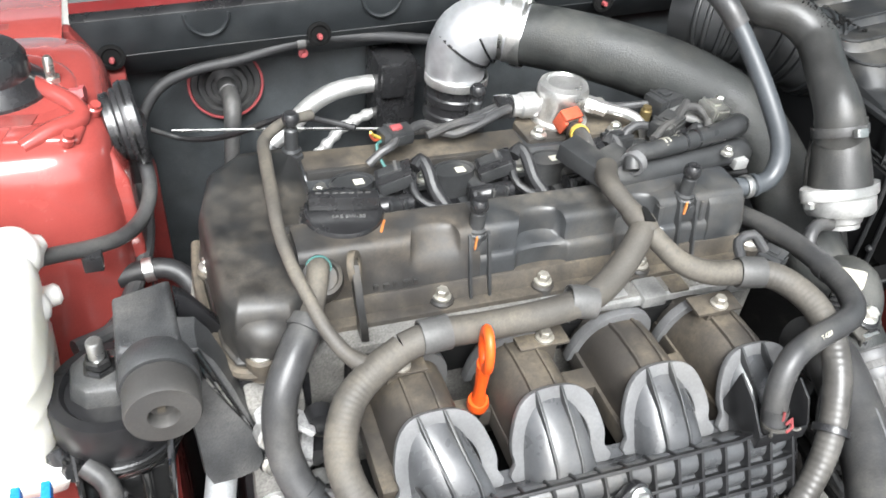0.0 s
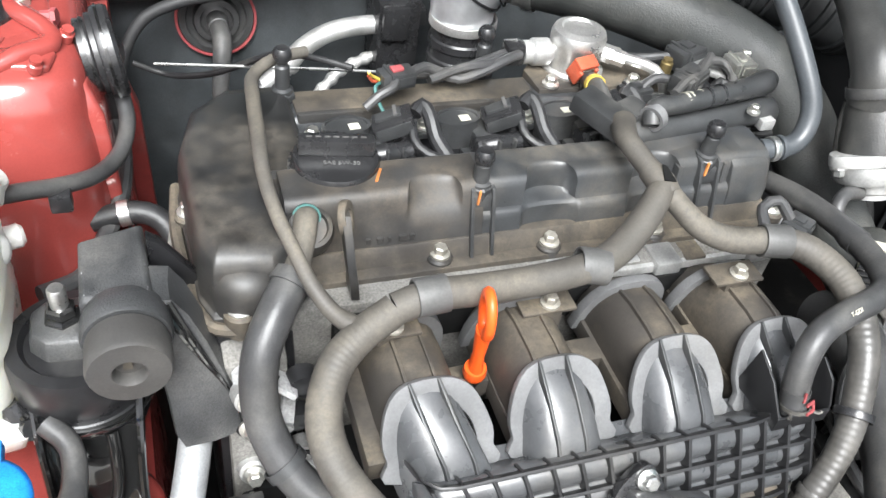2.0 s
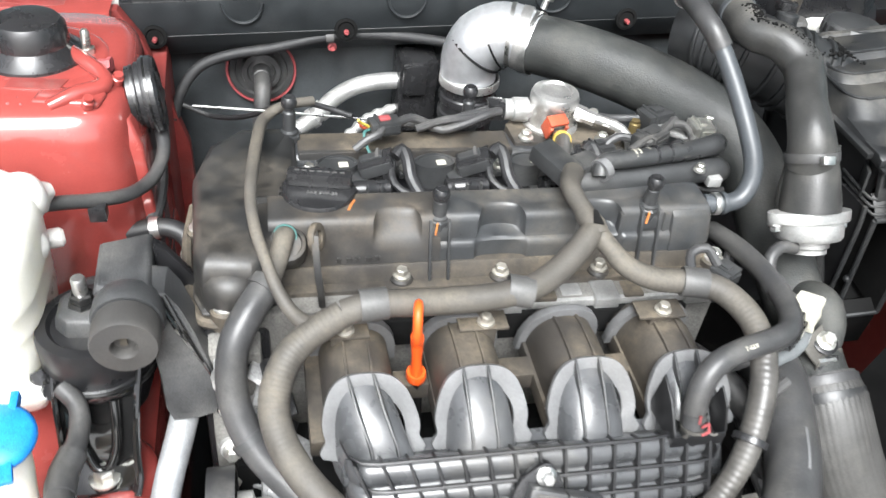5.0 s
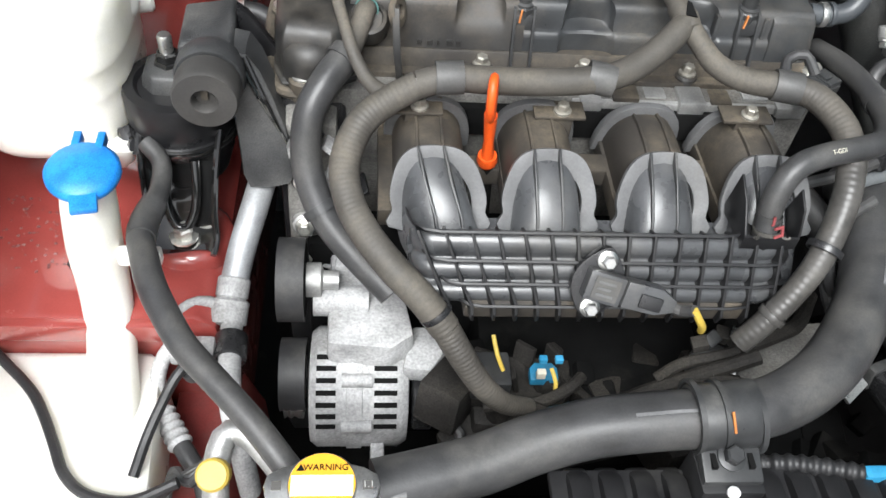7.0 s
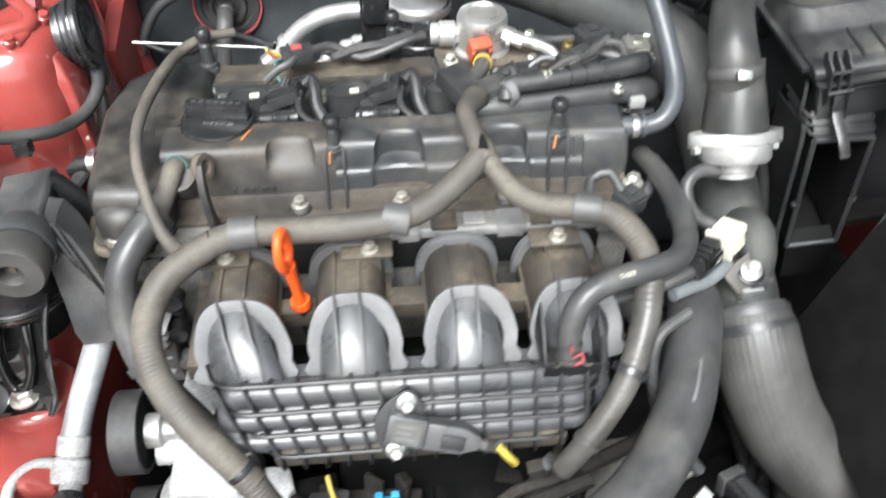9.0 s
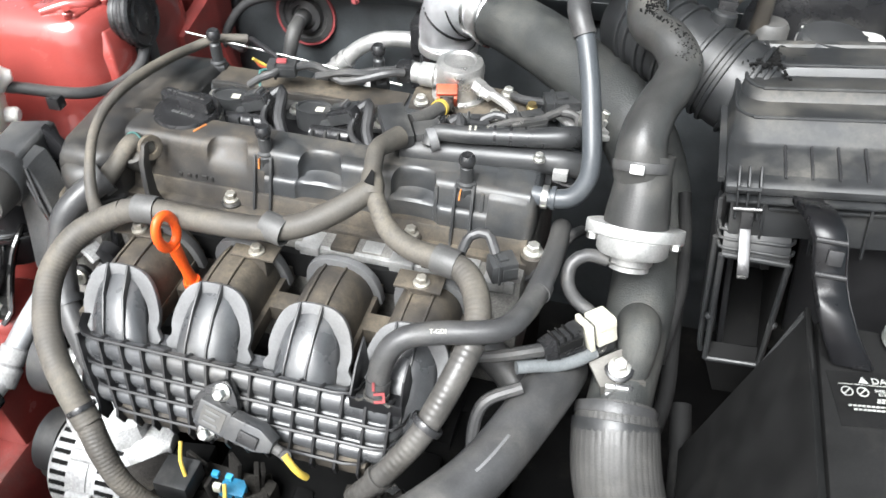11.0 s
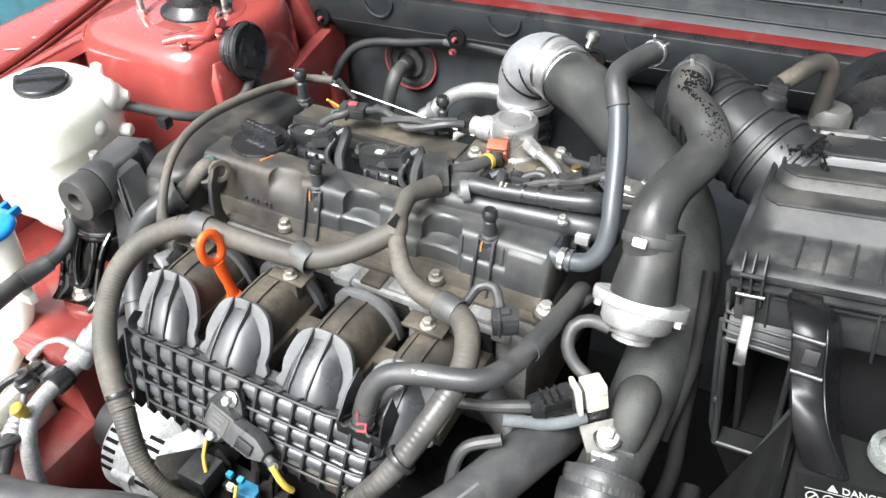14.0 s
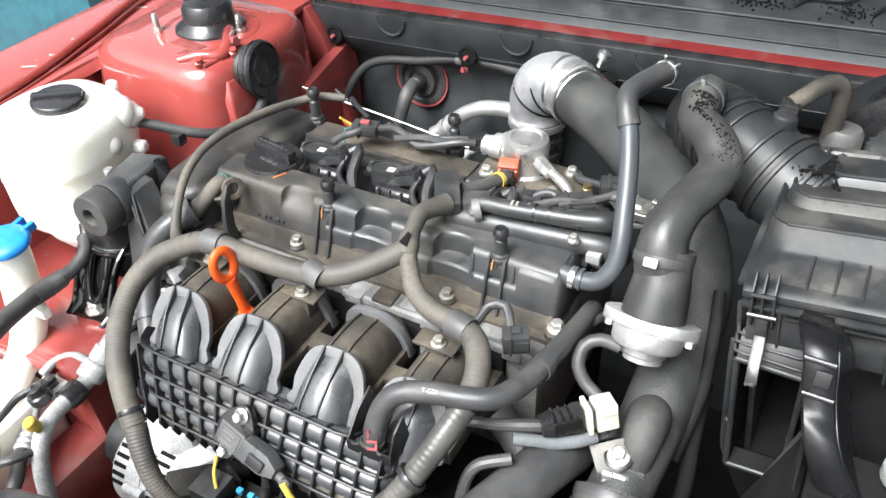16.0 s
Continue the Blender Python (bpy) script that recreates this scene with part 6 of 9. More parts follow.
def fuel_rail():
    f = thing("fuel_rail", (0.2, 0.05, 0.86), "grey-black fuel rail with a ribbed pipe and white stripes", "fuel rail")
    part("rail", Geo().tube([(0.128, 0.034, 0.876), (0.150, 0.036, 0.878), (0.200, 0.041, 0.879), (0.250, 0.046, 0.880), (0.285, 0.050, 0.880), (0.298, 0.056, 0.874), (0.300, 0.066, 0.86)], [0.012, 0.0125, 0.0125, 0.0125, 0.013, 0.013, 0.011], 18), m_plastic, f)
    part("cover", Geo().prism([(0.036, 0.855), (0.040, 0.872), (0.070, 0.872), (0.074, 0.855)], (0.138, 0, 0), (0, 1, 0), (0, 0, 1), (0.137, 0.006, 0)), m_plastic, f, bevel=0.002)
    pipe = [(0.158, 0.026, 0.892), (0.160, 0.033, 0.900), (0.168, 0.037, 0.902), (0.190, 0.039, 0.902), (0.225, 0.044, 0.903), (0.260, 0.050, 0.904), (0.284, 0.056, 0.905), (0.293, 0.066, 0.900), (0.293, 0.076, 0.89)]
    part("pipe", Geo().tube(pipe, [0.008, 0.0085, 0.0085, 0.0085, 0.0085, 0.0095, 0.0105, 0.0105, 0.010], 16), m_plastic, f)
    for x in (0.194, 0.199, 0.210):
        part("white_stripe", Geo().ring((x, 0.0395 + (x - 0.19) * 0.145, 0.9022), (1, 0.145, 0.02), 0.0082, 0.0005, 0.0018, 16), m_cream, f, "white stripe")
    for x in (0.217, 0.232, 0.246, 0.262):
        part("band", Geo().ring((x, 0.0395 + (x - 0.19) * 0.150, 0.9032), (1, 0.15, 0.03), 0.0085, 0.0009, 0.0025, 16), m_plastic_clean, f)
    part("hook", Geo().ring((0.160, 0.030, 0.897), (1, 0.6, 0.2), 0.0085, 0.003, 0.008, 18), m_flange, f, "grey open clip")
    part("joint_block", Geo().box((-0.014, -0.012, -0.012), (0.014, 0.012, 0.010), pose(0.150, 0.048, 0.888, 0, 0, 25)), m_plastic, f, bevel=0.003)
    part("end_clip", Geo().box((0.276, 0.030, 0.872), (0.290, 0.040, 0.882)), m_alu, f, bevel=0.001)
    bolt("rail_bolt", (0.262, 0.032, 0.8925), f, r=0.004)
    return f


fuel_rail()


def loose_plug(at, turn, label, material, lead, size=(0.018, 0.012, 0.010), extra=None):
    g = thing("wire_plug", at, label, "plug", "loose wire plugs")
    m = pose(*at, 0, 0, turn)
    sx, sy, sz = size
    part("shell", Geo().box((-sx, -sy, -sz), (sx, sy, sz), m), material, g, bevel=0.002)
    part("latch", Geo().box((-sx * 0.35, -sy * 0.45, sz), (sx * 0.35, sy * 0.4, sz + 0.003), m), extra or material, g, bevel=0.001)
    part("collar", Geo().box((-sx * 0.55, -sy - 0.0015, -sz - 0.0015), (-sx * 0.35, sy + 0.0015, sz + 0.0015), m), material, g, bevel=0.001)
    for s in (-1, 1):
        part("shell_rail", Geo().box((-sx * 0.2, s * sy - 0.001, -sz * 0.5), (sx * 0.9, s * sy + 0.001, sz * 0.5), m), material, g)
    if lead:
        part("lead", Geo().tube(lead, 0.0046, 10), m_rubber, g)


loose_plug((-0.034, 0.126, 0.888), 12, "black rear wire plug with a pink lock", m_plastic, [(-0.022, 0.128, 0.889), (-0.005, 0.140, 0.888), (0.012, 0.142, 0.880), (0.028, 0.138, 0.875), (0.050, 0.140, 0.880), (0.078, 0.148, 0.887), (0.092, 0.158, 0.884)], (0.0155, 0.0085, 0.0075), m_pink)
for a, mm in (([(-0.049, 0.123, 0.889), (-0.058, 0.118, 0.897), (-0.061, 0.114, 0.902)], m_yellow), ([(-0.049, 0.121, 0.887), (-0.055, 0.114, 0.888), (-0.054, 0.108, 0.880), (-0.05, 0.10, 0.872)], m_green), ([(-0.049, 0.125, 0.887), (-0.056, 0.120, 0.890), (-0.060, 0.118, 0.897)], m_redplug)):
    whole("bare_wire", Geo().tube(a, 0.0015, 6), mm, "short coloured wire at the rear plug", "wire", "bare wires")
loose_plug((0.238, 0.098, 0.884), 32, "black wire plug beside the fuel pump", m_plastic, [(0.252, 0.107, 0.886), (0.268, 0.118, 0.890), (0.286, 0.116, 0.888), (0.288, 0.098, 0.88), (0.27, 0.085, 0.865)], (0.019, 0.011, 0.009))
whole("plate_bracket", Geo().prism([(0.25, 0.145), (0.275, 0.165), (0.33, 0.135), (0.335, 0.11), (0.30, 0.10), (0.27, 0.125)], (0, 0, 0.872), (1, 0, 0), (0, 1, 0), (0, 0, 0.006)), m_alu, "dusty metal bracket plate behind the fuel rail", "bracket", bevel=0.002)
u = thing("bracket_sensor", (0.315, 0.125, 0.878), "bolted metal sensor with a round flange", "sensor")
part("flange", Geo().lathe((0.315, 0.125, 0.878), (0, 0, 1), [(0.016, 0), (0.016, 0.003), (0.010, 0.004), (0.009, 0.010)], 22), m_alu, u)
bolt("sensor_bolt", (0.315, 0.125, 0.887), u, r=0.006)
bolt("plate_bolt", (0.265, 0.153, 0.879), u, r=0.006)
loose_plug((0.265, 0.150, 0.878), 20, "black wire plug behind the fuel rail", m_plastic, [(0.25, 0.15, 0.878), (0.22, 0.16, 0.872), (0.2, 0.19, 0.86)])
loose_plug((0.252, -0.074, 0.850), 30, "black plug with a red pin beside the harness", m_plastic, [(0.245, -0.07, 0.86), (0.235, -0.06, 0.872), (0.22, -0.062, 0.868), (0.215, -0.08, 0.86)], (0.012, 0.010, 0.010))
loose_plug((0.300, 0.112, 0.888), 0, "round metal-capped sensor at the engine's corner", m_zinc, [(0.30, 0.11, 0.88), (0.31, 0.12, 0.86), (0.3, 0.14, 0.84)], (0.012, 0.012, 0.007))
loose_plug((0.185, 0.100, 0.872), 10, "dusty black plug behind the fuel rail", m_plastic, [(0.19, 0.10, 0.876), (0.205, 0.105, 0.884), (0.225, 0.10, 0.882), (0.245, 0.085, 0.87)], (0.015, 0.009, 0.008))
for a in ([(0.205, 0.07, 0.89), (0.225, 0.085, 0.892), (0.25, 0.1, 0.89), (0.275, 0.125, 0.892)], [(0.13, 0.06, 0.89), (0.125, 0.085, 0.882), (0.135, 0.105, 0.872), (0.16, 0.11, 0.868)], [(0.0, 0.135, 0.878), (0.03, 0.14, 0.885), (0.06, 0.145, 0.885), (0.085, 0.165, 0.88)]):
    whole("rail_wire", Geo().tube(a, 0.0042, 8), m_rubber, "black taped wire over the valve cover", "wire", "cover wires")
whole("brass_sensor", Geo().lathe((0.237, 0.135, 0.865), (0, 0, 1), [(0.006, 0), (0.006, 0.016), (0.0045, 0.017), (0.0045, 0.020)], 12), m_brass, "small brass-coloured sensor beside the fuel pump", "sensor")
whole("spring_clip", Geo().ring((0.178, -0.2055, 0.810), (0, 0.3, 1), 0.0099, 0.0010, 0.003, 18).tube([(0.186, -0.212, 0.810), (0.191, -0.216, 0.811), (0.193, -0.216, 0.813)], 0.0013, 6).tube([(0.170, -0.212, 0.810), (0.166, -0.216, 0.811), (0.164, -0.216, 0.813)], 0.0013, 6), m_bracket_steel, "small steel spring clip on the vacuum hose", "hose clip")
part("pink_mark", Geo().box((-0.0045, -0.0006, -0.0045), (0.0045, 0.0006, -0.0025), pose(0.183, -0.2135, 0.816, -25, 0, 20)).box((-0.0045, -0.0006, 0.0025), (0.0045, 0.0006, 0.0045), pose(0.183, -0.2135, 0.816, -25, 0, 20)).box((0.0025, -0.0006, -0.0026), (0.0045, 0.0006, 0.0026), pose(0.183, -0.2135, 0.816, -25, 0, 20)).box((-0.0035, -0.0006, 0.004), (-0.0015, 0.0006, 0.012), pose(0.180, -0.2115, 0.816, -15, 0, 5)), m_pink, bpy.data.objects["vacuum_hose"], "pink paint mark")


# ---- engine mount side ----
def engine_mount():
    e = thing("engine_mount", (-0.29, -0.04, 0.68), "black engine mount with a cast block, rubber bush and gloss bracket", "engine mount")
    # block: a tapered casting with raised lettering on its sloping top
    part("arm_block", Geo().loft([[Vector(q) for q in ((-0.289 + a, -0.053 + b, 0.852 - c), (-0.2435 - a, -0.064 + b, 0.856 - c), (-0.2465 - a, 0.0095 - a, 0.858 - c), (-0.2885 + a, -0.002 - a, 0.8585 - c))] for a, b, c in ((0.003, 0.003, -0.0015), (0.0, 0.0, 0.002), (-0.001, 0.0, 0.024), (-0.001, 0.004, 0.055), (0.004, 0.010, 0.08))]), m_arm, e, bevel=0.0015, smooth=30)
    part("front_step", Geo().box((-0.278, -0.073, 0.806), (-0.247, -0.056, 0.844)), m_arm, e, bevel=0.003)
    top = lambda u, v: Vector((-0.289 + 0.0455 * u - 0.003 * u * v, -0.053 - 0.011 * u + 0.051 * v + 0.0225 * u * v, 0.853 + 0.004 * u * (1 - v) + 0.0055 * v))
    rnd = random.Random(5)
    for col, n in ((0.20, 7), (0.34, 7), (0.50, 6), (0.80, 6)):
        for k in range(n):
            o = top(col + rnd.uniform(-0.015, 0.015), 0.16 + 0.115 * k)
            part("cast_letter", Geo().box((-0.0020 - rnd.uniform(0, 0.0008), -0.0020, -0.001), (0.0018, 0.0016 + rnd.uniform(0, 0.0008), 0.0005), pose(*o, 3, -3, 6)), m_arm, e, bevel=0.0004)
    for v in (0.10, 0.24):
        part("cast_ring", Geo().ring(top(0.80, v), (0, -0.05, 1), 0.0032, 0.001, 0.002, 18), m_arm, e)
    # bush in its housing
    part("bush_housing", Geo().lathe((-0.2625, -0.052, 0.8345), (0.01, -1, 0.03), [(0.026, 0), (0.0285, 0.006), (0.0290, 0.020), (0.0275, 0.024), (0.024, 0.024)], 36), m_arm, e, smooth=50)
    part("rubber_bush", Geo().lathe((-0.2625, -0.075, 0.8352), (0.01, -1, 0.03), [(0.022, 0), (0.0255, 0.002), (0.0265, 0.006), (0.0265, 0.026), (0.0250, 0.029), (0.0110, 0.0295), (0.0098, 0.028), (0.0092, 0.020), (0.001, 0.020)], 40), m_bush, e, "dull grey rubber bush", smooth=40)
    part("bush_core", Geo().box((-0.266, -0.0975, 0.8325), (-0.2605, -0.093, 0.843)), m_dusty, e)
    # drum and the shoe that carries the stud
    part("hydro_mount", Geo().lathe((-0.298, -0.040, 0.715), (0, 0, 1), [(0.036, 0), (0.042, 0.020), (0.045, 0.040), (0.050, 0.043), (0.051, 0.047), (0.050, 0.051), (0.0465, 0.053), (0.0455, 0.057), (0.0465, 0.060), (0.0465, 0.086), (0.0445, 0.0915), (0.036, 0.0925), (0.033, 0.088), (0.020, 0.088)], 48), m_black, e, smooth=40)
    part("seat_ring", Geo().ring((-0.298, -0.040, 0.7645), (0, 0, 1), 0.0475, 0.0045, 0.006, 48), m_gloss, e, bevel=0.0015)
    part("stud_shoe", Geo().loft([[Vector((-0.303 + a * w, -0.034 + b * w, z)) for a, b in ((-0.022, -0.010), (-0.012, -0.021), (0.012, -0.023), (0.026, -0.020), (0.026, 0.012), (0.012, 0.022), (-0.012, 0.022), (-0.022, 0.012))] for z, w in ((0.800, 1.08), (0.812, 1.02), (0.8175, 0.92), (0.820, 0.7))]), m_arm, e, smooth=50, bevel=0.0015)
    n = part("stud_nut", Geo().lathe((-0.3035, -0.033, 0.820), (0, 0, 1), [(0.0125, 0), (0.0125, 0.002), (0.0098, 0.003), (0.0098, 0.010), (0.008, 0.012)], 6), m_gloss, e, "black nut", smooth=20)
    part("stud", Geo().lathe((-0.3035, -0.033, 0.83), (0, 0, 1), [(0.0060, 0), (0.0060, 0.016), (0.0050, 0.018)], 14), m_steel, n, "bright steel stud")
    # gloss bracket: a dished plate with a pressed U
    plate = [(-0.058, 0.772, 0.034), (-0.080, 0.756, 0.032), (-0.094, 0.735, 0.030), (-0.106, 0.712, 0.029), (-0.116, 0.694, 0.030), (-0.130, 0.688, 0.028)]
    part("bracket_plate", Geo().loft([[Vector((-0.296 - w, y - 0.008, z + 0.003)), Vector((-0.296 - w * 0.8, y, z)), Vector((-0.296 + w * 0.8, y, z)), Vector((-0.296 + w, y - 0.008, z + 0.003)), Vector((-0.296 + w, y - 0.004, z - 0.003)), Vector((-0.296 + w * 0.8, y + 0.004, z - 0.005)), Vector((-0.296 - w * 0.8, y + 0.004, z - 0.005)), Vector((-0.296 - w, y - 0.004, z - 0.003))] for y, z, w in plate]), m_gloss, e, smooth=60)
    u = [(-0.013, -0.088, 0.757), (-0.0135, -0.099, 0.738), (-0.012, -0.109, 0.719), (-0.006, -0.117, 0.706), (0.0, -0.119, 0.7035), (0.006, -0.117, 0.706), (0.012, -0.109, 0.719), (0.0135, -0.099, 0.738), (0.013, -0.088, 0.757)]
    part("pressed_u", Geo().tube([(-0.296 + x, y + 0.001, z) for x, y, z in u], 0.0042, 10), m_gloss, e, smooth=60)
    for s in (-1, 1):
        part("bracket_edge", Geo().tube([(-0.296 + s * w, y - 0.009, z + 0.003) for y, z, w in plate], 0.003, 8), m_gloss, e)
    bolt("bracket_bolt", (-0.296, -0.118, 0.693), e, r=0.0088)
    # flat cast leg running down from the bush housing
    leg = [(-0.2480, 0.852), (-0.2340, 0.850), (-0.2240, 0.838), (-0.2130, 0.815), (-0.2040, 0.790), (-0.1975, 0.768), (-0.1955, 0.746), (-0.2010, 0.738), (-0.2150, 0.7345), (-0.2370, 0.7335), (-0.2420, 0.745), (-0.2440, 0.775), (-0.2480, 0.810)]
    yl = lambda z: -0.094 + (z - 0.735) * 0.30
    part("support_leg", Geo().loft([[Vector((x + (x + 0.22) * g, yl(z) + d, z + 0.002 * (d > 0.01))) for x, z in leg] for d, g in ((0.0, -0.06), (0.002, 0.0), (0.016, 0.0), (0.030, -0.10))]), m_arm, e, smooth=40)
    for k, (x0, z0, x1, z1) in enumerate(((-0.2425, 0.852, -0.2060, 0.782), (-0.2350, 0.849, -0.2010, 0.772))):
        part("leg_ridge", Geo().tube([(x0, yl(z0) - 0.001, z0), ((x0 + x1) / 2 - 0.002, yl((z0 + z1) / 2) - 0.0015, (z0 + z1) / 2 + 0.003), (x1, yl(z1) - 0.0005, z1)], [0.0022, 0.0026, 0.0012], 8), m_gloss, e)
    part("back_web", Geo().prism([(-0.245, 0.865), (-0.236, 0.858), (-0.206, 0.812), (-0.196, 0.770), (-0.245, 0.770)], (0, -0.014, 0), (1, 0, 0), (0, 0, 1), (0, 0.010, 0)), m_black, e, bevel=0.002)
    for k in range(3):
        part("block_rib", Geo().prism([(0.0, 0.0), (0.0125, -0.016), (0.010, -0.030), (0.0, -0.020)], (-0.2435, -0.052 + 0.022 * k, 0.846 + 0.002 * k), (1, 0, 0), (0, 0, 1), (0, 0.004, 0)), m_gloss, e, bevel=0.001)
    bolt("leg_bolt", (-0.2115, -0.040, 0.787), e, (0.1, -0.5, 0.85), 0.0085, m_arm)
    bolt("leg_bolt", (-0.205, -0.052, 0.770), e, (0.1, -0.5, 0.85), 0.005, m_arm)
    part("hose_stub", Geo().tube([(-0.2915, 0.134, 0.758), (-0.262, 0.134, 0.764), (-0.240, 0.128, 0.762), (-0.226, 0.112, 0.750), (-0.220, 0.090, 0.720)], 0.0100, 14), m_tape, e)
    part("stub_clamp", Geo().ring((-0.264, 0.134, 0.7635), (1, 0.0, 0.15), 0.0104, 0.0012, 0.009, 20), m_steel, e)


engine_mount()


def expansion_tank():
    t = thing("expansion_tank", (-0.4, 0.0, 0.76), "white translucent coolant expansion tank with a black cap", "coolant tank")
    corners = [(-0.378, -0.082), (-0.350, -0.074), (-0.336, -0.045), (-0.334, 0.0), (-0.336, 0.035), (-0.352, 0.066), (-0.385, 0.078), (-0.45, 0.075), (-0.485, 0.03), (-0.488, -0.05), (-0.45, -0.083)]
    loop = spline(corners + corners[:3], 0.012)
    plan = [(q.x, q.y) for f, q in loop if 1 <= f < len(corners) + 1]
    cx, cy = -0.41, -0.005
    rg = lambda z, k, dx=0.0, dy=0.0: [Vector((cx + dx + (x - cx) * k, cy + dy + (y - cy) * k, z)) for x, y in plan]
    b = part("bottle", Geo().loft([rg(0.744, 0.70, 0.004, -0.012), rg(0.747, 0.78, 0.004, -0.011), rg(0.756, 0.87, 0.003, -0.008), rg(0.774, 0.92, 0.002, -0.004), rg(0.796, 0.95, 0.001, -0.001), rg(0.806, 0.955), rg(0.8085, 0.966), rg(0.812, 0.955), rg(0.833, 0.97), rg(0.8365, 0.986), rg(0.840, 0.975), rg(0.866, 0.98), rg(0.879, 0.94), rg(0.889, 0.84, 0, 0.003), rg(0.895, 0.62, 0, 0.004), rg(0.897, 0.35)]), m_white, t, smooth=70)
    for x, y, z, r in ((-0.354, 0.044, 0.872, 0.021), (-0.345, 0.012, 0.846, 0.014)):
        part("blown_lobe", Geo().ball((x, y, z), r, 20, 1.15), m_white, b, smooth=70)
    part("spout", Geo().lathe((-0.402, 0.0, 0.887), (0, 0, 1), [(0.032, 0), (0.030, 0.012)], 24), m_white, b)
    part("cap", Geo().lathe((-0.402, 0.0, 0.897), (0.05, 0, 1), [(0.033, 0), (0.033, 0.006), (0.031, 0.009), (0.01, 0.010)], 32).box((-0.030, -0.006, 0.007), (0.030, 0.006, 0.014), pose(-0.402, 0.0, 0.897, 0, 3, 40)), m_plastic_clean, t, "black screw cap", bevel=0.001)
    part("hose_tail", Geo().tube([(-0.350, 0.060, 0.852), (-0.328, 0.073, 0.845), (-0.303, 0.090, 0.834), (-0.278, 0.113, 0.824), (-0.260, 0.145, 0.820), (-0.252, 0.180, 0.826), (-0.254, 0.203, 0.840)], 0.0068, 12), m_rubber, t)
    part("hose_holder", Geo().box((-0.312, 0.076, 0.818), (-0.296, 0.090, 0.834)), m_plastic_clean, t, bevel=0.002)
    part("nub", Geo().lathe((-0.345, 0.045, 0.825), (1, 0.3, 0), [(0.009, 0), (0.009, 0.014), (0.006, 0.017)], 14), m_white, t)
    part("upper_nub", Geo().lathe((-0.352, 0.052, 0.866), (0.8, 0.6, 0), [(0.018, -0.006), (0.017, 0.010), (0.010, 0.016), (0.006, 0.022)], 16), m_white, t)
    part("top_nub", Geo().lathe((-0.385, 0.068, 0.886), (0, 0.2, 1), [(0.008, -0.004), (0.007, 0.010), (0.004, 0.012)], 12), m_white, t)
    part("foot", Geo().loft([[Vector((-0.362 + a * w, -0.058 + b * h, z)) for a, b in ((-1, -1), (1, -1), (1, 1), (-1, 1))] for z, w, h in ((0.724, 0.010, 0.008), (0.732, 0.016, 0.013), (0.745, 0.024, 0.022), (0.765, 0.030, 0.030))]), m_white, t, bevel=0.005, smooth=60)
    part("outlet", Geo().tube([(-0.345, -0.060, 0.770), (-0.338, -0.070, 0.758), (-0.330, -0.080, 0.765)], 0.008, 10), m_plastic_clean, t)


expansion_tank()

u = thing("hose_fitting", (-0.525, 0.045, 0.84), "black plastic hose fitting beside the coolant tank", "hose fitting")
part("body", Geo().lathe((-0.520, 0.042, 0.825), (-0.2, 0.1, 1), [(0.014, 0), (0.014, 0.03), (0.017, 0.032), (0.017, 0.046), (0.013, 0.050), (0.009, 0.046)], 20), m_plastic_clean, u)
part("arm", Geo().tube([(-0.520, 0.045, 0.850), (-0.500, 0.060, 0.855), (-0.480, 0.080, 0.850), (-0.465, 0.10, 0.835)], 0.009, 12), m_rubber, u)


def washer_tank():
    w = thing("washer_tank", (-0.4, -0.28, 0.4), "white washer fluid tank with a long filler neck and blue cap", "washer tank")
    part("tank", Geo().prism([(-0.56, -0.50), (-0.300, -0.50), (-0.292, -0.46), (-0.312, -0.206), (-0.322, -0.196), (-0.56, -0.196)], (0, 0, 0.42), (1, 0, 0), (0, 1, 0), (0, 0, 0.205)), m_white, w, bevel=0.012, smooth=50)
    part("filler_neck", Geo().tube([(-0.348, -0.158, 0.806), (-0.352, -0.160, 0.770), (-0.356, -0.163, 0.730), (-0.355, -0.172, 0.690), (-0.351, -0.196, 0.657), (-0.347, -0.228, 0.640), (-0.343, -0.27, 0.608), (-0.340, -0.32, 0.59)], [0.020, 0.022, 0.0225, 0.0215, 0.0205, 0.021, 0.022, 0.023], 22), m_white, w)
    cap = Geo().lathe((-0.348, -0.160, 0.806), (0.03, -0.12, 1), [(0.0265, 0), (0.028, 0.003), (0.028, 0.007), (0.024, 0.011), (0.010, 0.013)], 30)
    c = part("blue_cap", cap, m_blue, w, "bright blue flip cap", smooth=50)
    part("cap_tab", Geo().box((-0.010, -0.04, 0.002), (0.010, -0.02, 0.008), pose(-0.348, -0.160, 0.807, 7, 0, 12)), m_blue, c, bevel=0.002)
    for s in (-1, 1):
        part("cap_ear", Geo().box((s * 0.009 - 0.003, 0.018, 0.0), (s * 0.009 + 0.003, 0.036, 0.010), pose(-0.348, -0.160, 0.807, 7, 0, 0)), m_blue, c, bevel=0.001)
    part("neck_tab", Geo().box((-0.336, -0.180, 0.722), (-0.300, -0.168, 0.738)), m_white, w, bevel=0.004)


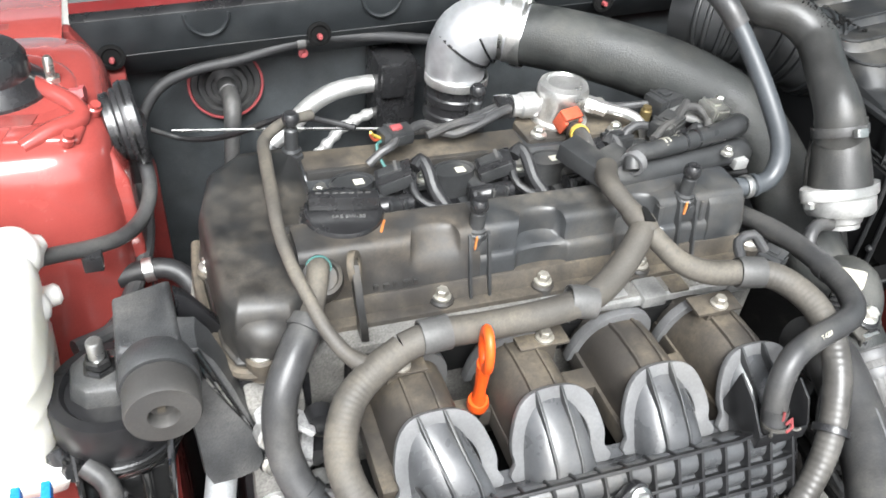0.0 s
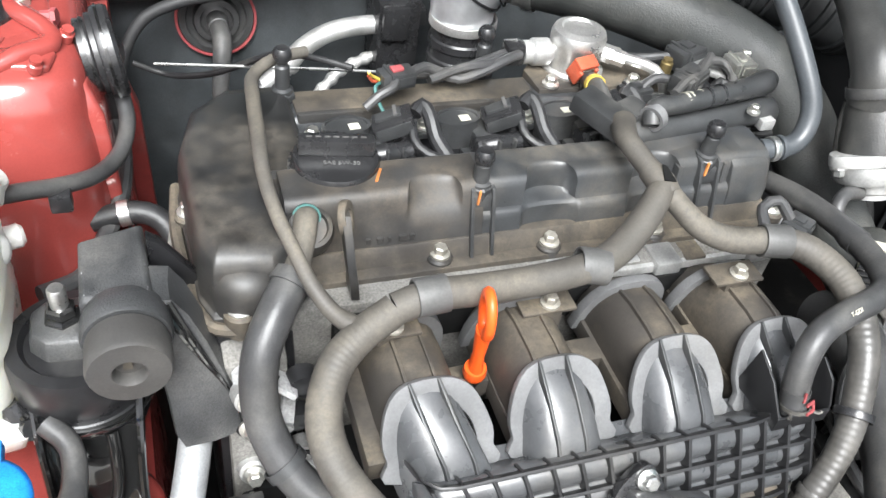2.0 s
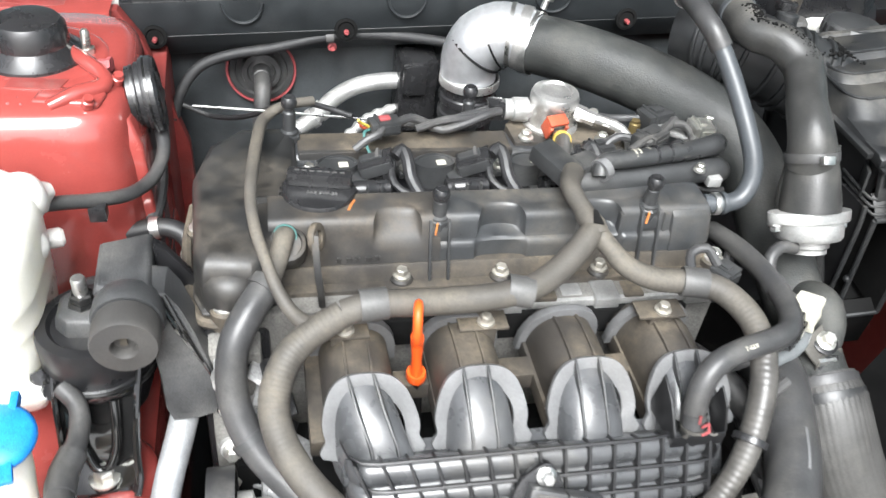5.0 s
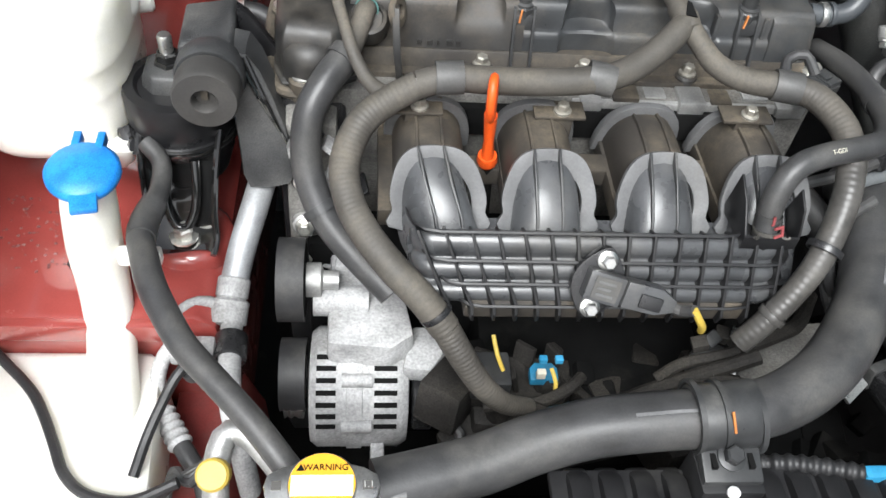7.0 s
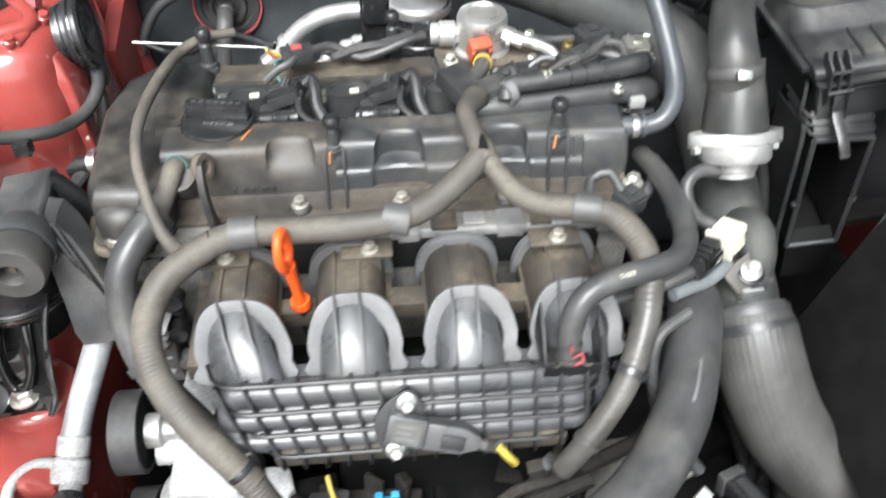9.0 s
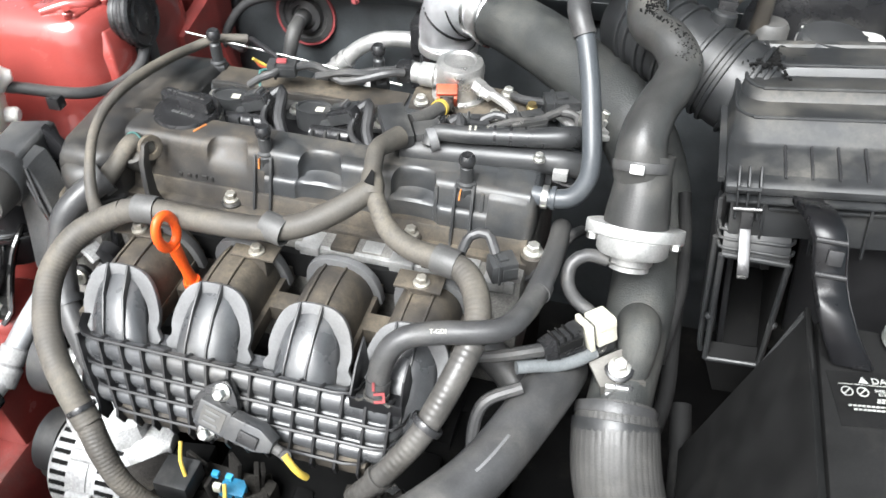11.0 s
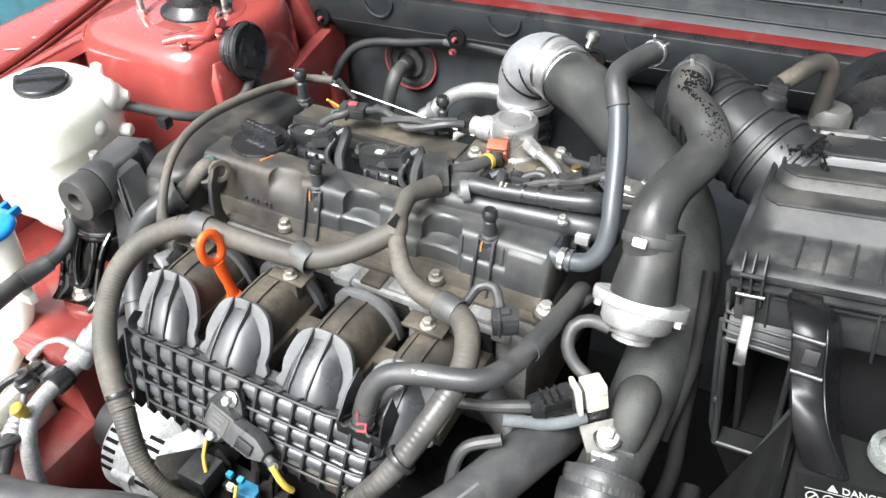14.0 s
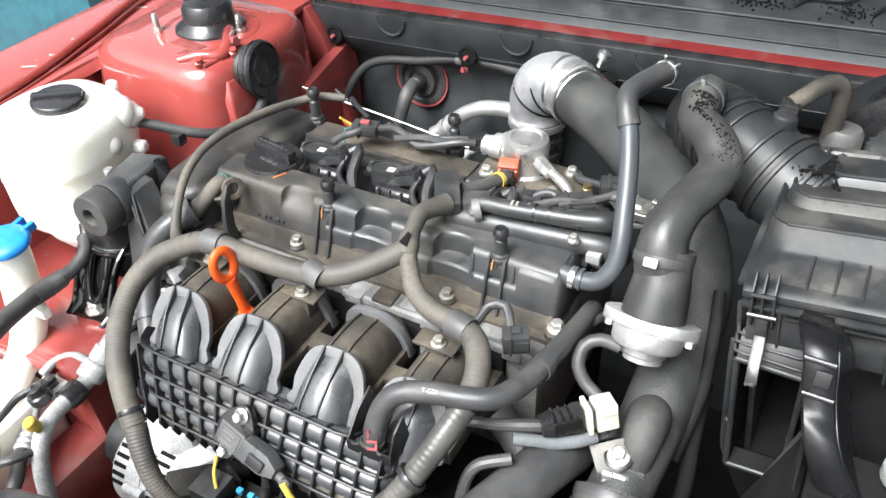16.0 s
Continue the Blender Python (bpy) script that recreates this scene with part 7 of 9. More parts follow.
washer_tank()
hose("purge_hose", "black rubber hose running down beside the filler neck", [(-0.322, -0.082, 0.772), (-0.308, -0.098, 0.764), (-0.307, -0.125, 0.755), (-0.316, -0.162, 0.750), (-0.3045, -0.202, 0.759), (-0.2915, -0.236, 0.766), (-0.276, -0.266, 0.772), (-0.2595, -0.293, 0.774), (-0.2415, -0.313, 0.772), (-0.222, -0.333, 0.768), (-0.203, -0.353, 0.762), (-0.182, -0.376, 0.750)], [0.008, 0.008, 0.0085, 0.0108, 0.0112, 0.0112, 0.0108, 0.0104, 0.0100, 0.0098, 0.0096, 0.0096], m_rubber, seg=14)
hose("washer_lead", "thin black electric lead lying over the washer tank", [(-0.53, -0.165, 0.655), (-0.47, -0.190, 0.634), (-0.436, -0.218, 0.631), (-0.412, -0.242, 0.631), (-0.396, -0.266, 0.631), (-0.382, -0.292, 0.631), (-0.368, -0.318, 0.631), (-0.346, -0.336, 0.632), (-0.31, -0.345, 0.64), (-0.275, -0.335, 0.65)], 0.0046, m_tape, category="wire", seg=10)

u = bpy.data.objects["purge_hose"]
part("sleeve", Geo().tube([(-0.3085, -0.134, 0.7535), (-0.314, -0.152, 0.750), (-0.313, -0.175, 0.7525)], [0.0110, 0.0120, 0.0118], 16), m_rubber, u, "thicker rubber sleeve")


def ac_lines():
    a = thing("refrigerant_line", (-0.25, -0.15, 0.6), "aluminium air-conditioning line with a fitting", "pipe")
    part("line", Geo().tube([(-0.222, -0.05, 0.735), (-0.232, -0.090, 0.715), (-0.243, -0.125, 0.692), (-0.250, -0.155, 0.672)], 0.0125, 16), m_dull_pipe, a)
    part("fitting", Geo().lathe((-0.2495, -0.150, 0.675), (-0.12, -0.82, -0.55), [(0.0125, 0), (0.0145, 0.002), (0.0145, 0.018), (0.0125, 0.019), (0.0165, 0.022), (0.0165, 0.042), (0.010, 0.044)], 24), m_alu_white, a)
    part("branch", Geo().tube([(-0.252, -0.178, 0.660), (-0.270, -0.172, 0.667), (-0.286, -0.178, 0.670), (-0.297, -0.193, 0.668), (-0.298, -0.212, 0.664)], 0.0052, 12), m_alu_white, a)
    k = part("pressure_switch", Geo().lathe((-0.272, -0.236, 0.655), (-0.25, -0.1, 1), [(0.011, 0), (0.0135, 0.003), (0.0135, 0.012), (0.011, 0.014), (0.010, 0.022), (0.006, 0.024)], 20), m_plastic_clean, a, "black pressure switch")
    part("switch_plug", Geo().box((-0.290, -0.228, 0.650), (-0.276, -0.208, 0.668)), m_plastic_clean, k, bevel=0.003)
    part("switch_lead", Geo().tube([(-0.276, -0.240, 0.676), (-0.286, -0.254, 0.672), (-0.298, -0.272, 0.655), (-0.308, -0.292, 0.640), (-0.315, -0.32, 0.63)], 0.0045, 8), m_tape, k)
    part("clamp_block", Geo().box((-0.300, -0.222, 0.640), (-0.262, -0.200, 0.656)), m_alu_white, a, bevel=0.004)
    part("lower_line", Geo().tube([(-0.298, -0.206, 0.652), (-0.310, -0.216, 0.634), (-0.314, -0.232, 0.612), (-0.308, -0.246, 0.600)], 0.0070, 12), m_alu_white, a)
    part("crimped_end", Geo().tube([(-0.309, -0.244, 0.601), (-0.300, -0.258, 0.599), (-0.288, -0.277, 0.599)], 0.0100, 16, pitch=0.0042, amp=0.0014), m_alu_white, a)
    part("rubber_end", Geo().tube([(-0.289, -0.275, 0.599), (-0.280, -0.288, 0.598), (-0.268, -0.305, 0.592), (-0.26, -0.33, 0.58)], 0.0085, 14), m_rubber, a)
    part("return_line", Geo().tube([(-0.2500, -0.184, 0.656), (-0.2485, -0.210, 0.656), (-0.2465, -0.240, 0.655), (-0.2440, -0.260, 0.650), (-0.2400, -0.276, 0.636), (-0.2350, -0.290, 0.606), (-0.231, -0.300, 0.56)], 0.0098, 16), m_alu_white, a, "pale bent aluminium pipe")
    part("rubber_collar", Geo().ring((-0.2482, -0.214, 0.656), (0.03, -1, 0), 0.0102, 0.0042, 0.024, 24), m_plastic_clean, a, "black rubber collar", bevel=0.0015)
    s = thing("service_port", (-0.24, -0.34, 0.66), "bare aluminium service pipe with a yellow cap", "pipe")
    part("pipe", Geo().tube([(-0.236, -0.40, 0.60), (-0.237, -0.385, 0.66), (-0.238, -0.362, 0.695), (-0.237, -0.338, 0.708), (-0.230, -0.326, 0.712), (-0.216, -0.330, 0.712), (-0.200, -0.345, 0.708), (-0.185, -0.362, 0.70), (-0.172, -0.378, 0.69)], 0.0095, 14), m_alu, s)
    part("cap", Geo().lathe((-0.238, -0.356, 0.706), (0, -0.5, 0.86), [(0.0118, 0), (0.0118, 0.012), (0.010, 0.014)], 20), m_yellow, s, "yellow dust cap")
    for k in range(3):
        part("twisted_wire", Geo().tube([(-0.30 + 0.004 * k, -0.335 - 0.004 * k, 0.61), (-0.285, -0.325 + 0.006 * k, 0.625), (-0.268, -0.318 - 0.005 * k, 0.635), (-0.252, -0.310 + 0.004 * k, 0.640), (-0.244, -0.295, 0.638), (-0.24, -0.27, 0.63)], 0.0045, 8), m_rubber, s)
    part("cap", Geo().lathe((-0.2420, -0.268, 0.656), (-0.15, -0.3, 0.94), [(0.005, 0), (0.005, 0.006), (0.0078, 0.007), (0.0078, 0.018), (0.006, 0.020)], 18), m_yellow, s, "yellow dust cap")


ac_lines()


def alternator():
    a = thing("alternator", (-0.135, -0.2, 0.55), "corroded whitish aluminium alternator with slotted end", "alternator")
    o = Vector((-0.182, -0.215, 0.600))
    part("housing", Geo().lathe(o, (1, 0, 0), [(0.030, 0), (0.050, 0.002), (0.055, 0.008), (0.055, 0.034), (0.053, 0.036), (0.053, 0.046), (0.055, 0.048), (0.055, 0.080), (0.050, 0.088), (0.03, 0.09)], 40), m_alu_white, a)
    for x0, x1 in ((0.008, 0.025), (0.058, 0.078)):
        for k in range(7):
            t = radians(18 + 11 * k)
            d = Vector((0, -math.cos(t), math.sin(t)))
            q = o + d * 0.0548
            part("vent_slot", Geo().box((o.x + x0, -0.0022, -0.001), (o.x + x1, 0.0022, 0.0012), Matrix.Translation((0, q.y, q.z)) @ Matrix.Rotation(math.atan2(d.z, d.y) - math.pi / 2, 4, "X")), m_dark, a, "dark vent slot")
    part("bracket", Geo().prism([(-0.165, -0.225), (-0.165, -0.12), (-0.14, -0.09), (-0.11, -0.10), (-0.100, -0.16), (-0.09, -0.215), (-0.11, -0.23)], (0, 0, 0.640), (1, 0, 0), (0, 1, 0), (0, 0, 0.042)), m_alu_white, a, bevel=0.006)
    part("bracket_boss", Geo().cyl((-0.178, -0.178, 0.680), (-0.130, -0.178, 0.680), 0.014), m_alu_white, a)
    part("ear", Geo().prism([(-0.10, -0.235), (-0.09, -0.19), (-0.066, -0.192), (-0.060, -0.215), (-0.075, -0.238)], (0, 0, 0.640), (1, 0, 0), (0, 1, 0), (0, 0, 0.02)), m_alu_white, a, bevel=0.004)
    bolt("bracket_bolt", (-0.135, -0.140, 0.683), a, r=0.008)
    part("seam_band", Geo().ring((-0.141, -0.215, 0.600), (1, 0, 0), 0.0532, 0.0035, 0.014, 44), m_alu_white, a, bevel=0.001)
    for t in (20, 62, 104):
        d = Vector((0, -math.cos(radians(t)), math.sin(radians(t))))
        part("clamp_lug", Geo().cyl(o + d * 0.0575 + Vector((0.030, 0, 0)), o + d * 0.0575 + Vector((0.056, 0, 0)), 0.006, seg=14), m_alu_white, a)
    part("upper_block", Geo().prism([(-0.160, -0.160), (-0.158, -0.108), (-0.134, -0.098), (-0.118, -0.112), (-0.112, -0.160)], (0, 0, 0.675), (1, 0, 0), (0, 1, 0), (0, 0, 0.030)), m_alu_white, a, bevel=0.004)
    part("stay_strap", Geo().box((-0.126, -0.290, 0.560), (-0.114, -0.262, 0.590)), m_alu_white, a, bevel=0.002)
    c = part("lower_casting", Geo().prism([(-0.170, -0.345), (-0.170, -0.275), (-0.075, -0.268), (-0.060, -0.300), (-0.070, -0.345)], (0, 0, 0.520), (1, 0, 0), (0, 1, 0), (0, 0, 0.028)), m_casting, a, "grey lower casting", bevel=0.005)
    for x, y in ((-0.100, -0.318), (-0.080, -0.300), (-0.140, -0.322)):
        part("casting_boss", Geo().lathe((x, y, 0.545), (0, -0.2, 1), [(0.011, 0), (0.010, 0.010), (0.007, 0.011), (0.006, 0.006)], 16), m_alu, c)
    p = part("pulley", Geo().lathe((-0.205, -0.215, 0.60), (1, 0, 0), [(0.024, 0), (0.030, 0.001), (0.028, 0.004), (0.030, 0.007), (0.028, 0.010), (0.030, 0.014), (0.030, 0.018), (0.01, 0.019)], 28), m_steel, a)
    part("terminal", Geo().box((-0.090, -0.262, 0.60), (-0.072, -0.225, 0.636)), m_plastic_clean, a, bevel=0.003)
    part("cable", Geo().tube([(-0.08, -0.25, 0.63), (-0.06, -0.27, 0.632), (-0.05, -0.285, 0.625), (-0.08, -0.30, 0.61), (-0.11, -0.31, 0.6)], 0.005, 10), m_rubber, a)
    a.location += Vector((0.0, 0.022, -0.038))
    a.scale = (1.05, 1.05, 1.05)


alternator()


def belt_drive():
    b = thing("drive_belt", (-0.2, -0.15, 0.55), "black ribbed drive belt round its pulleys", "drive belt")
    def band(c, r, w=0.024, seg=40):
        return Geo().ring(c, (1, 0, 0), r, 0.004, w, seg)
    part("idler_pulley", Geo().lathe((-0.214, -0.172, 0.690), (1, 0, 0), [(0.012, 0), (0.034, 0.001), (0.034, 0.024), (0.012, 0.025)], 36), m_dark, b, bevel=0.001)
    part("idler_belt", band((-0.202, -0.172, 0.690), 0.0345), m_belt, b)
    part("idler_hub", Geo().lathe((-0.190, -0.172, 0.690), (1, 0, 0), [(0.016, 0), (0.016, 0.014), (0.009, 0.016), (0.009, 0.03)], 20), m_alu, b)
    part("alternator_belt", band((-0.202, -0.215, 0.600), 0.031), m_belt, b)
    for y0, z0, y1, z1 in ((-0.136, 0.69, -0.10, 0.45), (-0.184, 0.605, -0.15, 0.40), (-0.246, 0.600, -0.16, 0.40)):
        part("belt_run", Geo().loft([[Vector((-0.214, y, z)), Vector((-0.190, y, z)), Vector((-0.190, y + 0.004, z + 0.001)), Vector((-0.214, y + 0.004, z + 0.001))] for y, z in ((y0, z0), (y1, z1))]), m_belt, b)
    part("crank_pulley", Geo().lathe((-0.214, -0.05, 0.42), (1, 0, 0), [(0.02, 0), (0.08, 0.001), (0.08, 0.024), (0.02, 0.025)], 40), m_dark, b)
    b.location += Vector((0.003, 0.024, -0.020))


belt_drive()


# ---- front: radiator and fan ----
def radiator():
    r = thing("radiator", (0.05, -0.44, 0.35), "black radiator end tank and core at the bay's front", "radiator")
    part("top_tank", Geo().box((-0.20, -0.46, 0.69), (0.55, -0.405, 0.735)), m_plastic_clean, r, bevel=0.006)
    part("core", Geo().box((-0.20, -0.45, 0.30), (0.55, -0.415, 0.69)), m_dark, r)
    part("filler_neck", Geo().lathe((-0.159, -0.402, 0.725), (0, 0, 1), [(0.022, 0), (0.022, 0.03), (0.026, 0.032), (0.026, 0.045)], 28), m_plastic_clean, r)
    part("outlet", Geo().lathe((-0.155, -0.388, 0.728), (1, 0.1, 0), [(0.018, 0), (0.018, 0.05)], 20), m_plastic_clean, r)


radiator()


def radiator_cap():
    o = Vector((-0.159, -0.402, 0.771))
    c = thing("radiator_filler_cap", o, "metal radiator cap with an orange and white warning label", "filler cap")
    part("disc", Geo().lathe(o, (0, 0, 1), [(0.0225, 0), (0.0235, 0.003), (0.0225, 0.010), (0.020, 0.0125), (0.006, 0.013)], 36), m_steel, c)
    for s in (-1, 1):
        part("ear", Geo().prism([(0.012 * s, -0.016), (0.026 * s, -0.0125), (0.034 * s, -0.008), (0.036 * s, 0), (0.034 * s, 0.008), (0.026 * s, 0.0125), (0.012 * s, 0.016)], o + Vector((0, 0, 0.002)), (1, 0, 0), (0, 1, 0), (0, 0, 0.009)), m_steel, c, bevel=0.002)
        part("ear_mark", Geo().box((s * 0.028 - 0.003, -0.003, 0.0112), (s * 0.028 + 0.003, 0.003, 0.0118), Matrix.Translation(o)), m_sleeve, c)
    text_part("rating_text", "1.1", 0.0062, pose(o.x + 0.0285, o.y, o.z + 0.0121), m_print, c, "stamped pressure rating")
    part("label", Geo().lathe(o + Vector((0, 0, 0.0128)), (0, 0, 1), [(0.0205, 0), (0.0205, 0.0005)], 40), m_label, c, "orange warning label")
    part("label_panel", Geo().box((-0.019, -0.008, 0), (0.019, 0.0055, 0.0004), Matrix.Translation(o + Vector((0, 0, 0.0136)))), m_paper, c, "white label panel")
    text_part("warning_text", "WARNING", 0.0058, pose(o.x + 0.002, o.y + 0.0105, o.z + 0.0140), m_dark, c, "black printed word")
    part("warning_sign", Geo().prism([(-0.0026, -0.002), (0.0026, -0.002), (0, 0.0026)], o + Vector((-0.0135, 0.0105, 0.0136)), (1, 0, 0), (0, 1, 0), (0, 0, 0.0004)), m_dark, c)
    for k in range(3):
        part("label_bar", Geo().box((-0.012 + 0.002 * k, -0.0002, 0), (0.012 - 0.002 * k, 0.0007, 0.0003), Matrix.Translation(o + Vector((0, -0.0115 - 0.0026 * k, 0.0136)))), m_dark, c)


radiator_cap()


def fan_shroud():
    f = thing("fan_shroud", (0.2, -0.40, 0.5), "black ribbed plastic fan shroud", "fan shroud")
    part("panel", Geo().box((0.0, -0.412, 0.40), (0.55, -0.396, 0.715)), m_tray, f, bevel=0.003)
    part("top_edge", Geo().box((0.0, -0.412, 0.708), (0.55, -0.360, 0.716)), m_tray, f, bevel=0.002)
    for k in range(13):
        x = 0.012 + 0.0235 * k
        part("shroud_rib", Geo().prism([(-0.405, 0.60), (-0.362, 0.61), (-0.352, 0.690), (-0.356, 0.712), (-0.372, 0.724), (-0.405, 0.726)], (x, 0, 0), (0, 1, 0), (0, 0, 1), (0.017, 0, 0)), m_tray, f, bevel=0.004)
    part("clip_mount", Geo().box((0.100, -0.392, 0.700), (0.146, -0.356, 0.742)), m_tray, f, bevel=0.003)
    part("white_pin", Geo().lathe((0.121, -0.392, 0.742), (0, 0, 1), [(0.0045, 0), (0.0045, 0.003), (0.002, 0.005)], 12), m_paper, f)


fan_shroud()


def lower_clutter():
    q = thing("injector_plug", (0.028, -0.222, 0.655), "light blue plug with yellow wires under the manifold", "plug")
    part("shell", Geo().prism([(0.016, -0.232), (0.016, -0.220), (0.021, -0.215), (0.037, -0.215), (0.042, -0.220), (0.042, -0.232)], (0, 0, 0.660), (1, 0, 0), (0, 1, 0.15), (0, 0, 0.010)), m_lightblue, q, bevel=0.002)
    for x in (0.018, 0.032):
        part("ear", Geo().box((x, -0.236, 0.666), (x + 0.007, -0.230, 0.672)), m_lightblue, q, bevel=0.001)
    part("socket", Geo().box((0.018, -0.240, 0.648), (0.026, -0.234, 0.657)), m_cream, q, bevel=0.001)
    part("lead", Geo().tube([(0.030, -0.236, 0.660), (0.034, -0.246, 0.652), (0.034, -0.252, 0.64)], 0.002, 8), m_yellow, q, "yellow wire")
    part("lead", Geo().tube([(-0.022, -0.215, 0.68), (-0.018, -0.228, 0.668), (-0.012, -0.235, 0.655)], 0.002, 8), m_yellow, q, "yellow wire")
    part("plug_body", Geo().box((-0.04, -0.25, 0.63), (-0.005, -0.215, 0.655)), m_plastic, q, bevel=0.003)
    rnd = random.Random(4)
    for k in range(16):
        x, y, z = rnd.uniform(-0.06, 0.2), rnd.uniform(-0.27, -0.14), rnd.uniform(0.565, 0.625)
        g = thing("casting_lump", (x, y, z - 0.02), "dark casting lump on the engine side", "engine part", "casting lumps")
        s = rnd.uniform(0.012, 0.03)
        part("lump", Geo().box((-s, -s * 0.8, -0.03), (s, s * 0.8, s * 0.5), pose(x, y, z, rnd.uniform(-20, 20), rnd.uniform(-20, 20), rnd.uniform(0, 90))), rnd.choice((m_engine_side, m_engine_side, m_dark)), g, bevel=0.004)
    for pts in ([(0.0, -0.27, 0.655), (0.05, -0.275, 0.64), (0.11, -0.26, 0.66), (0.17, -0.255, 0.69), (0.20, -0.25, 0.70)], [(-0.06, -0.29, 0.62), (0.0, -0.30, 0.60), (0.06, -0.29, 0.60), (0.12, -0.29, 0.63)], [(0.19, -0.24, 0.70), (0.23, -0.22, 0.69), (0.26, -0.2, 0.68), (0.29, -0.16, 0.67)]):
        whole("loom_wire", Geo().tube(pts, 0.007, 10), m_engine_side, "dusty taped wire under the manifold", "wire", "lower wires")
    whole("thermostat_housing", Geo().lathe((0.17, -0.24, 0.66), (0.1, -0.3, 1), [(0.022, 0), (0.024, 0.012), (0.020, 0.018), (0.012, 0.024)], 24), m_plastic, "dusty cast thermostat housing", "housing", bevel=0.002)
    whole("coolant_stub", Geo().tube([(0.30, -0.13, 0.72), (0.27, -0.10, 0.74), (0.24, -0.09, 0.76)], 0.016), m_rubber, "black coolant hose stub behind the manifold", "hose")
    # dusty casting and brackets below the manifold
    c = thing("front_casting", (0.01, -0.225, 0.60), "dusty grey engine casting with bosses and webs", "engine part")
    part("casting_body", Geo().prism([(-0.035, -0.262), (0.030, -0.268), (0.058, -0.232), (0.062, -0.195), (-0.035, -0.190)], (0, 0, 0.585), (1, 0, 0), (0, 1, 0.1), (0, 0, 0.050)), m_engine_side, c, bevel=0.006)
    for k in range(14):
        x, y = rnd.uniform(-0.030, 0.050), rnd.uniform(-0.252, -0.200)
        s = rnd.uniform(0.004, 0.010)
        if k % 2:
            part("boss", Geo().lathe((x, y, 0.612), (rnd.uniform(-0.4, 0.4), rnd.uniform(-0.5, 0), 1), [(s * 1.2, 0), (s, 0.012 + s), (s * 0.7, 0.015 + s), (s * 0.45, 0.011 + s)], 12), m_engine_side, c)
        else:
            part("web", Geo().box((-s * 1.6, -0.0025, 0), (s * 1.6, 0.0025, 0.022 + s), pose(x, y, 0.608, rnd.uniform(-15, 15), rnd.uniform(-15, 15), rnd.uniform(0, 180))), m_engine_side, c, bevel=0.0012)
    part("side_web", Geo().prism([(0.052, -0.205), (0.086, -0.250), (0.080, -0.256), (0.050, -0.216)], (0, 0, 0.585), (1, 0, 0), (0, 1, 0), (0, 0, 0.030)), m_engine_side, c, bevel=0.002)
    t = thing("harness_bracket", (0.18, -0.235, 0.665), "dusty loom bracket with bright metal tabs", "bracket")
    part("bracket_plate", Geo().prism([(0.150, -0.236), (0.166, -0.246), (0.198, -0.236), (0.206, -0.220), (0.188, -0.206), (0.158, -0.218)], (0, 0, 0.662), (1, 0, 0.1), (0, 1, 0.2), (0, 0, 0.005)), m_engine_side, t, bevel=0.0015)
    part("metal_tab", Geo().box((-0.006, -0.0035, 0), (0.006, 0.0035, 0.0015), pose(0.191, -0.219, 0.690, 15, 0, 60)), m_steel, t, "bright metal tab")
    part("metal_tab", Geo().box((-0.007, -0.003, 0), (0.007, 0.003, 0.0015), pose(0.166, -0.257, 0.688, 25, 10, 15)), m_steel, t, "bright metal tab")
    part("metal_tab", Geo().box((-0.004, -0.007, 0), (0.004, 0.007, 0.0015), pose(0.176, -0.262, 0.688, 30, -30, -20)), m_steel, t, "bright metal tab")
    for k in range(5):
        part("plug_lug", Geo().box((-0.007, -0.006, -0.004), (0.007, 0.006, 0.006), pose(0.158 + 0.011 * k, -0.228 + 0.005 * (k % 3), 0.686, 20 * (k % 2), 10 * k - 20, 35 * k)), (m_engine_side, m_plastic, m_engine_side)[k % 3], t, bevel=0.0015)
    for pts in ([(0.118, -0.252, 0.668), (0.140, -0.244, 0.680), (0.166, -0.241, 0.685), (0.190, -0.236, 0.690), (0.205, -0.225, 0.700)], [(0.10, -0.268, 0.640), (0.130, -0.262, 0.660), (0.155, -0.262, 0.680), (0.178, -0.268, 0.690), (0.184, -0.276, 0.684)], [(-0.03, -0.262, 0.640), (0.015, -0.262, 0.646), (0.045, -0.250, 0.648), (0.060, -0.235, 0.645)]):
        whole("loom_wire", Geo().tube(pts, 0.0055, 10), m_engine_side, "dusty taped wire under the manifold", "wire", "lower wires")
    part("spring_clip", Geo().box((-0.013, -0.0055, -0.002), (0.013, 0.0055, 0.002), pose(0.295, -0.262, 0.668, 30, -15, 38)), m_steel, bpy.data.objects["radiator_hose"], "bright steel clip")
    whole("ribbed_conduit", Geo().tube([(0.150, -0.350, 0.700), (0.178, -0.356, 0.716), (0.205, -0.362, 0.7215), (0.234, -0.368, 0.7225)], 0.0066, 12, pitch=0.0045, amp=0.0009), m_tape, "black ribbed fan wiring conduit", "conduit")
    f = thing("fan_plug", (0.25, -0.369, 0.715), "light blue and black fan wiring plug on the shroud", "plug")
    part("blue_shell", Geo().box((0.234, -0.374, 0.7175), (0.258, -0.364, 0.7275)), m_lightblue, f, "light blue shell", bevel=0.002)
    part("black_shell", Geo().box((0.258, -0.379, 0.714), (0.300, -0.361, 0.729)), m_plastic_clean, f, bevel=0.003)
    part("latch", Geo().box((0.266, -0.374, 0.729), (0.288, -0.366, 0.7325)), m_plastic_clean, f, bevel=0.001)
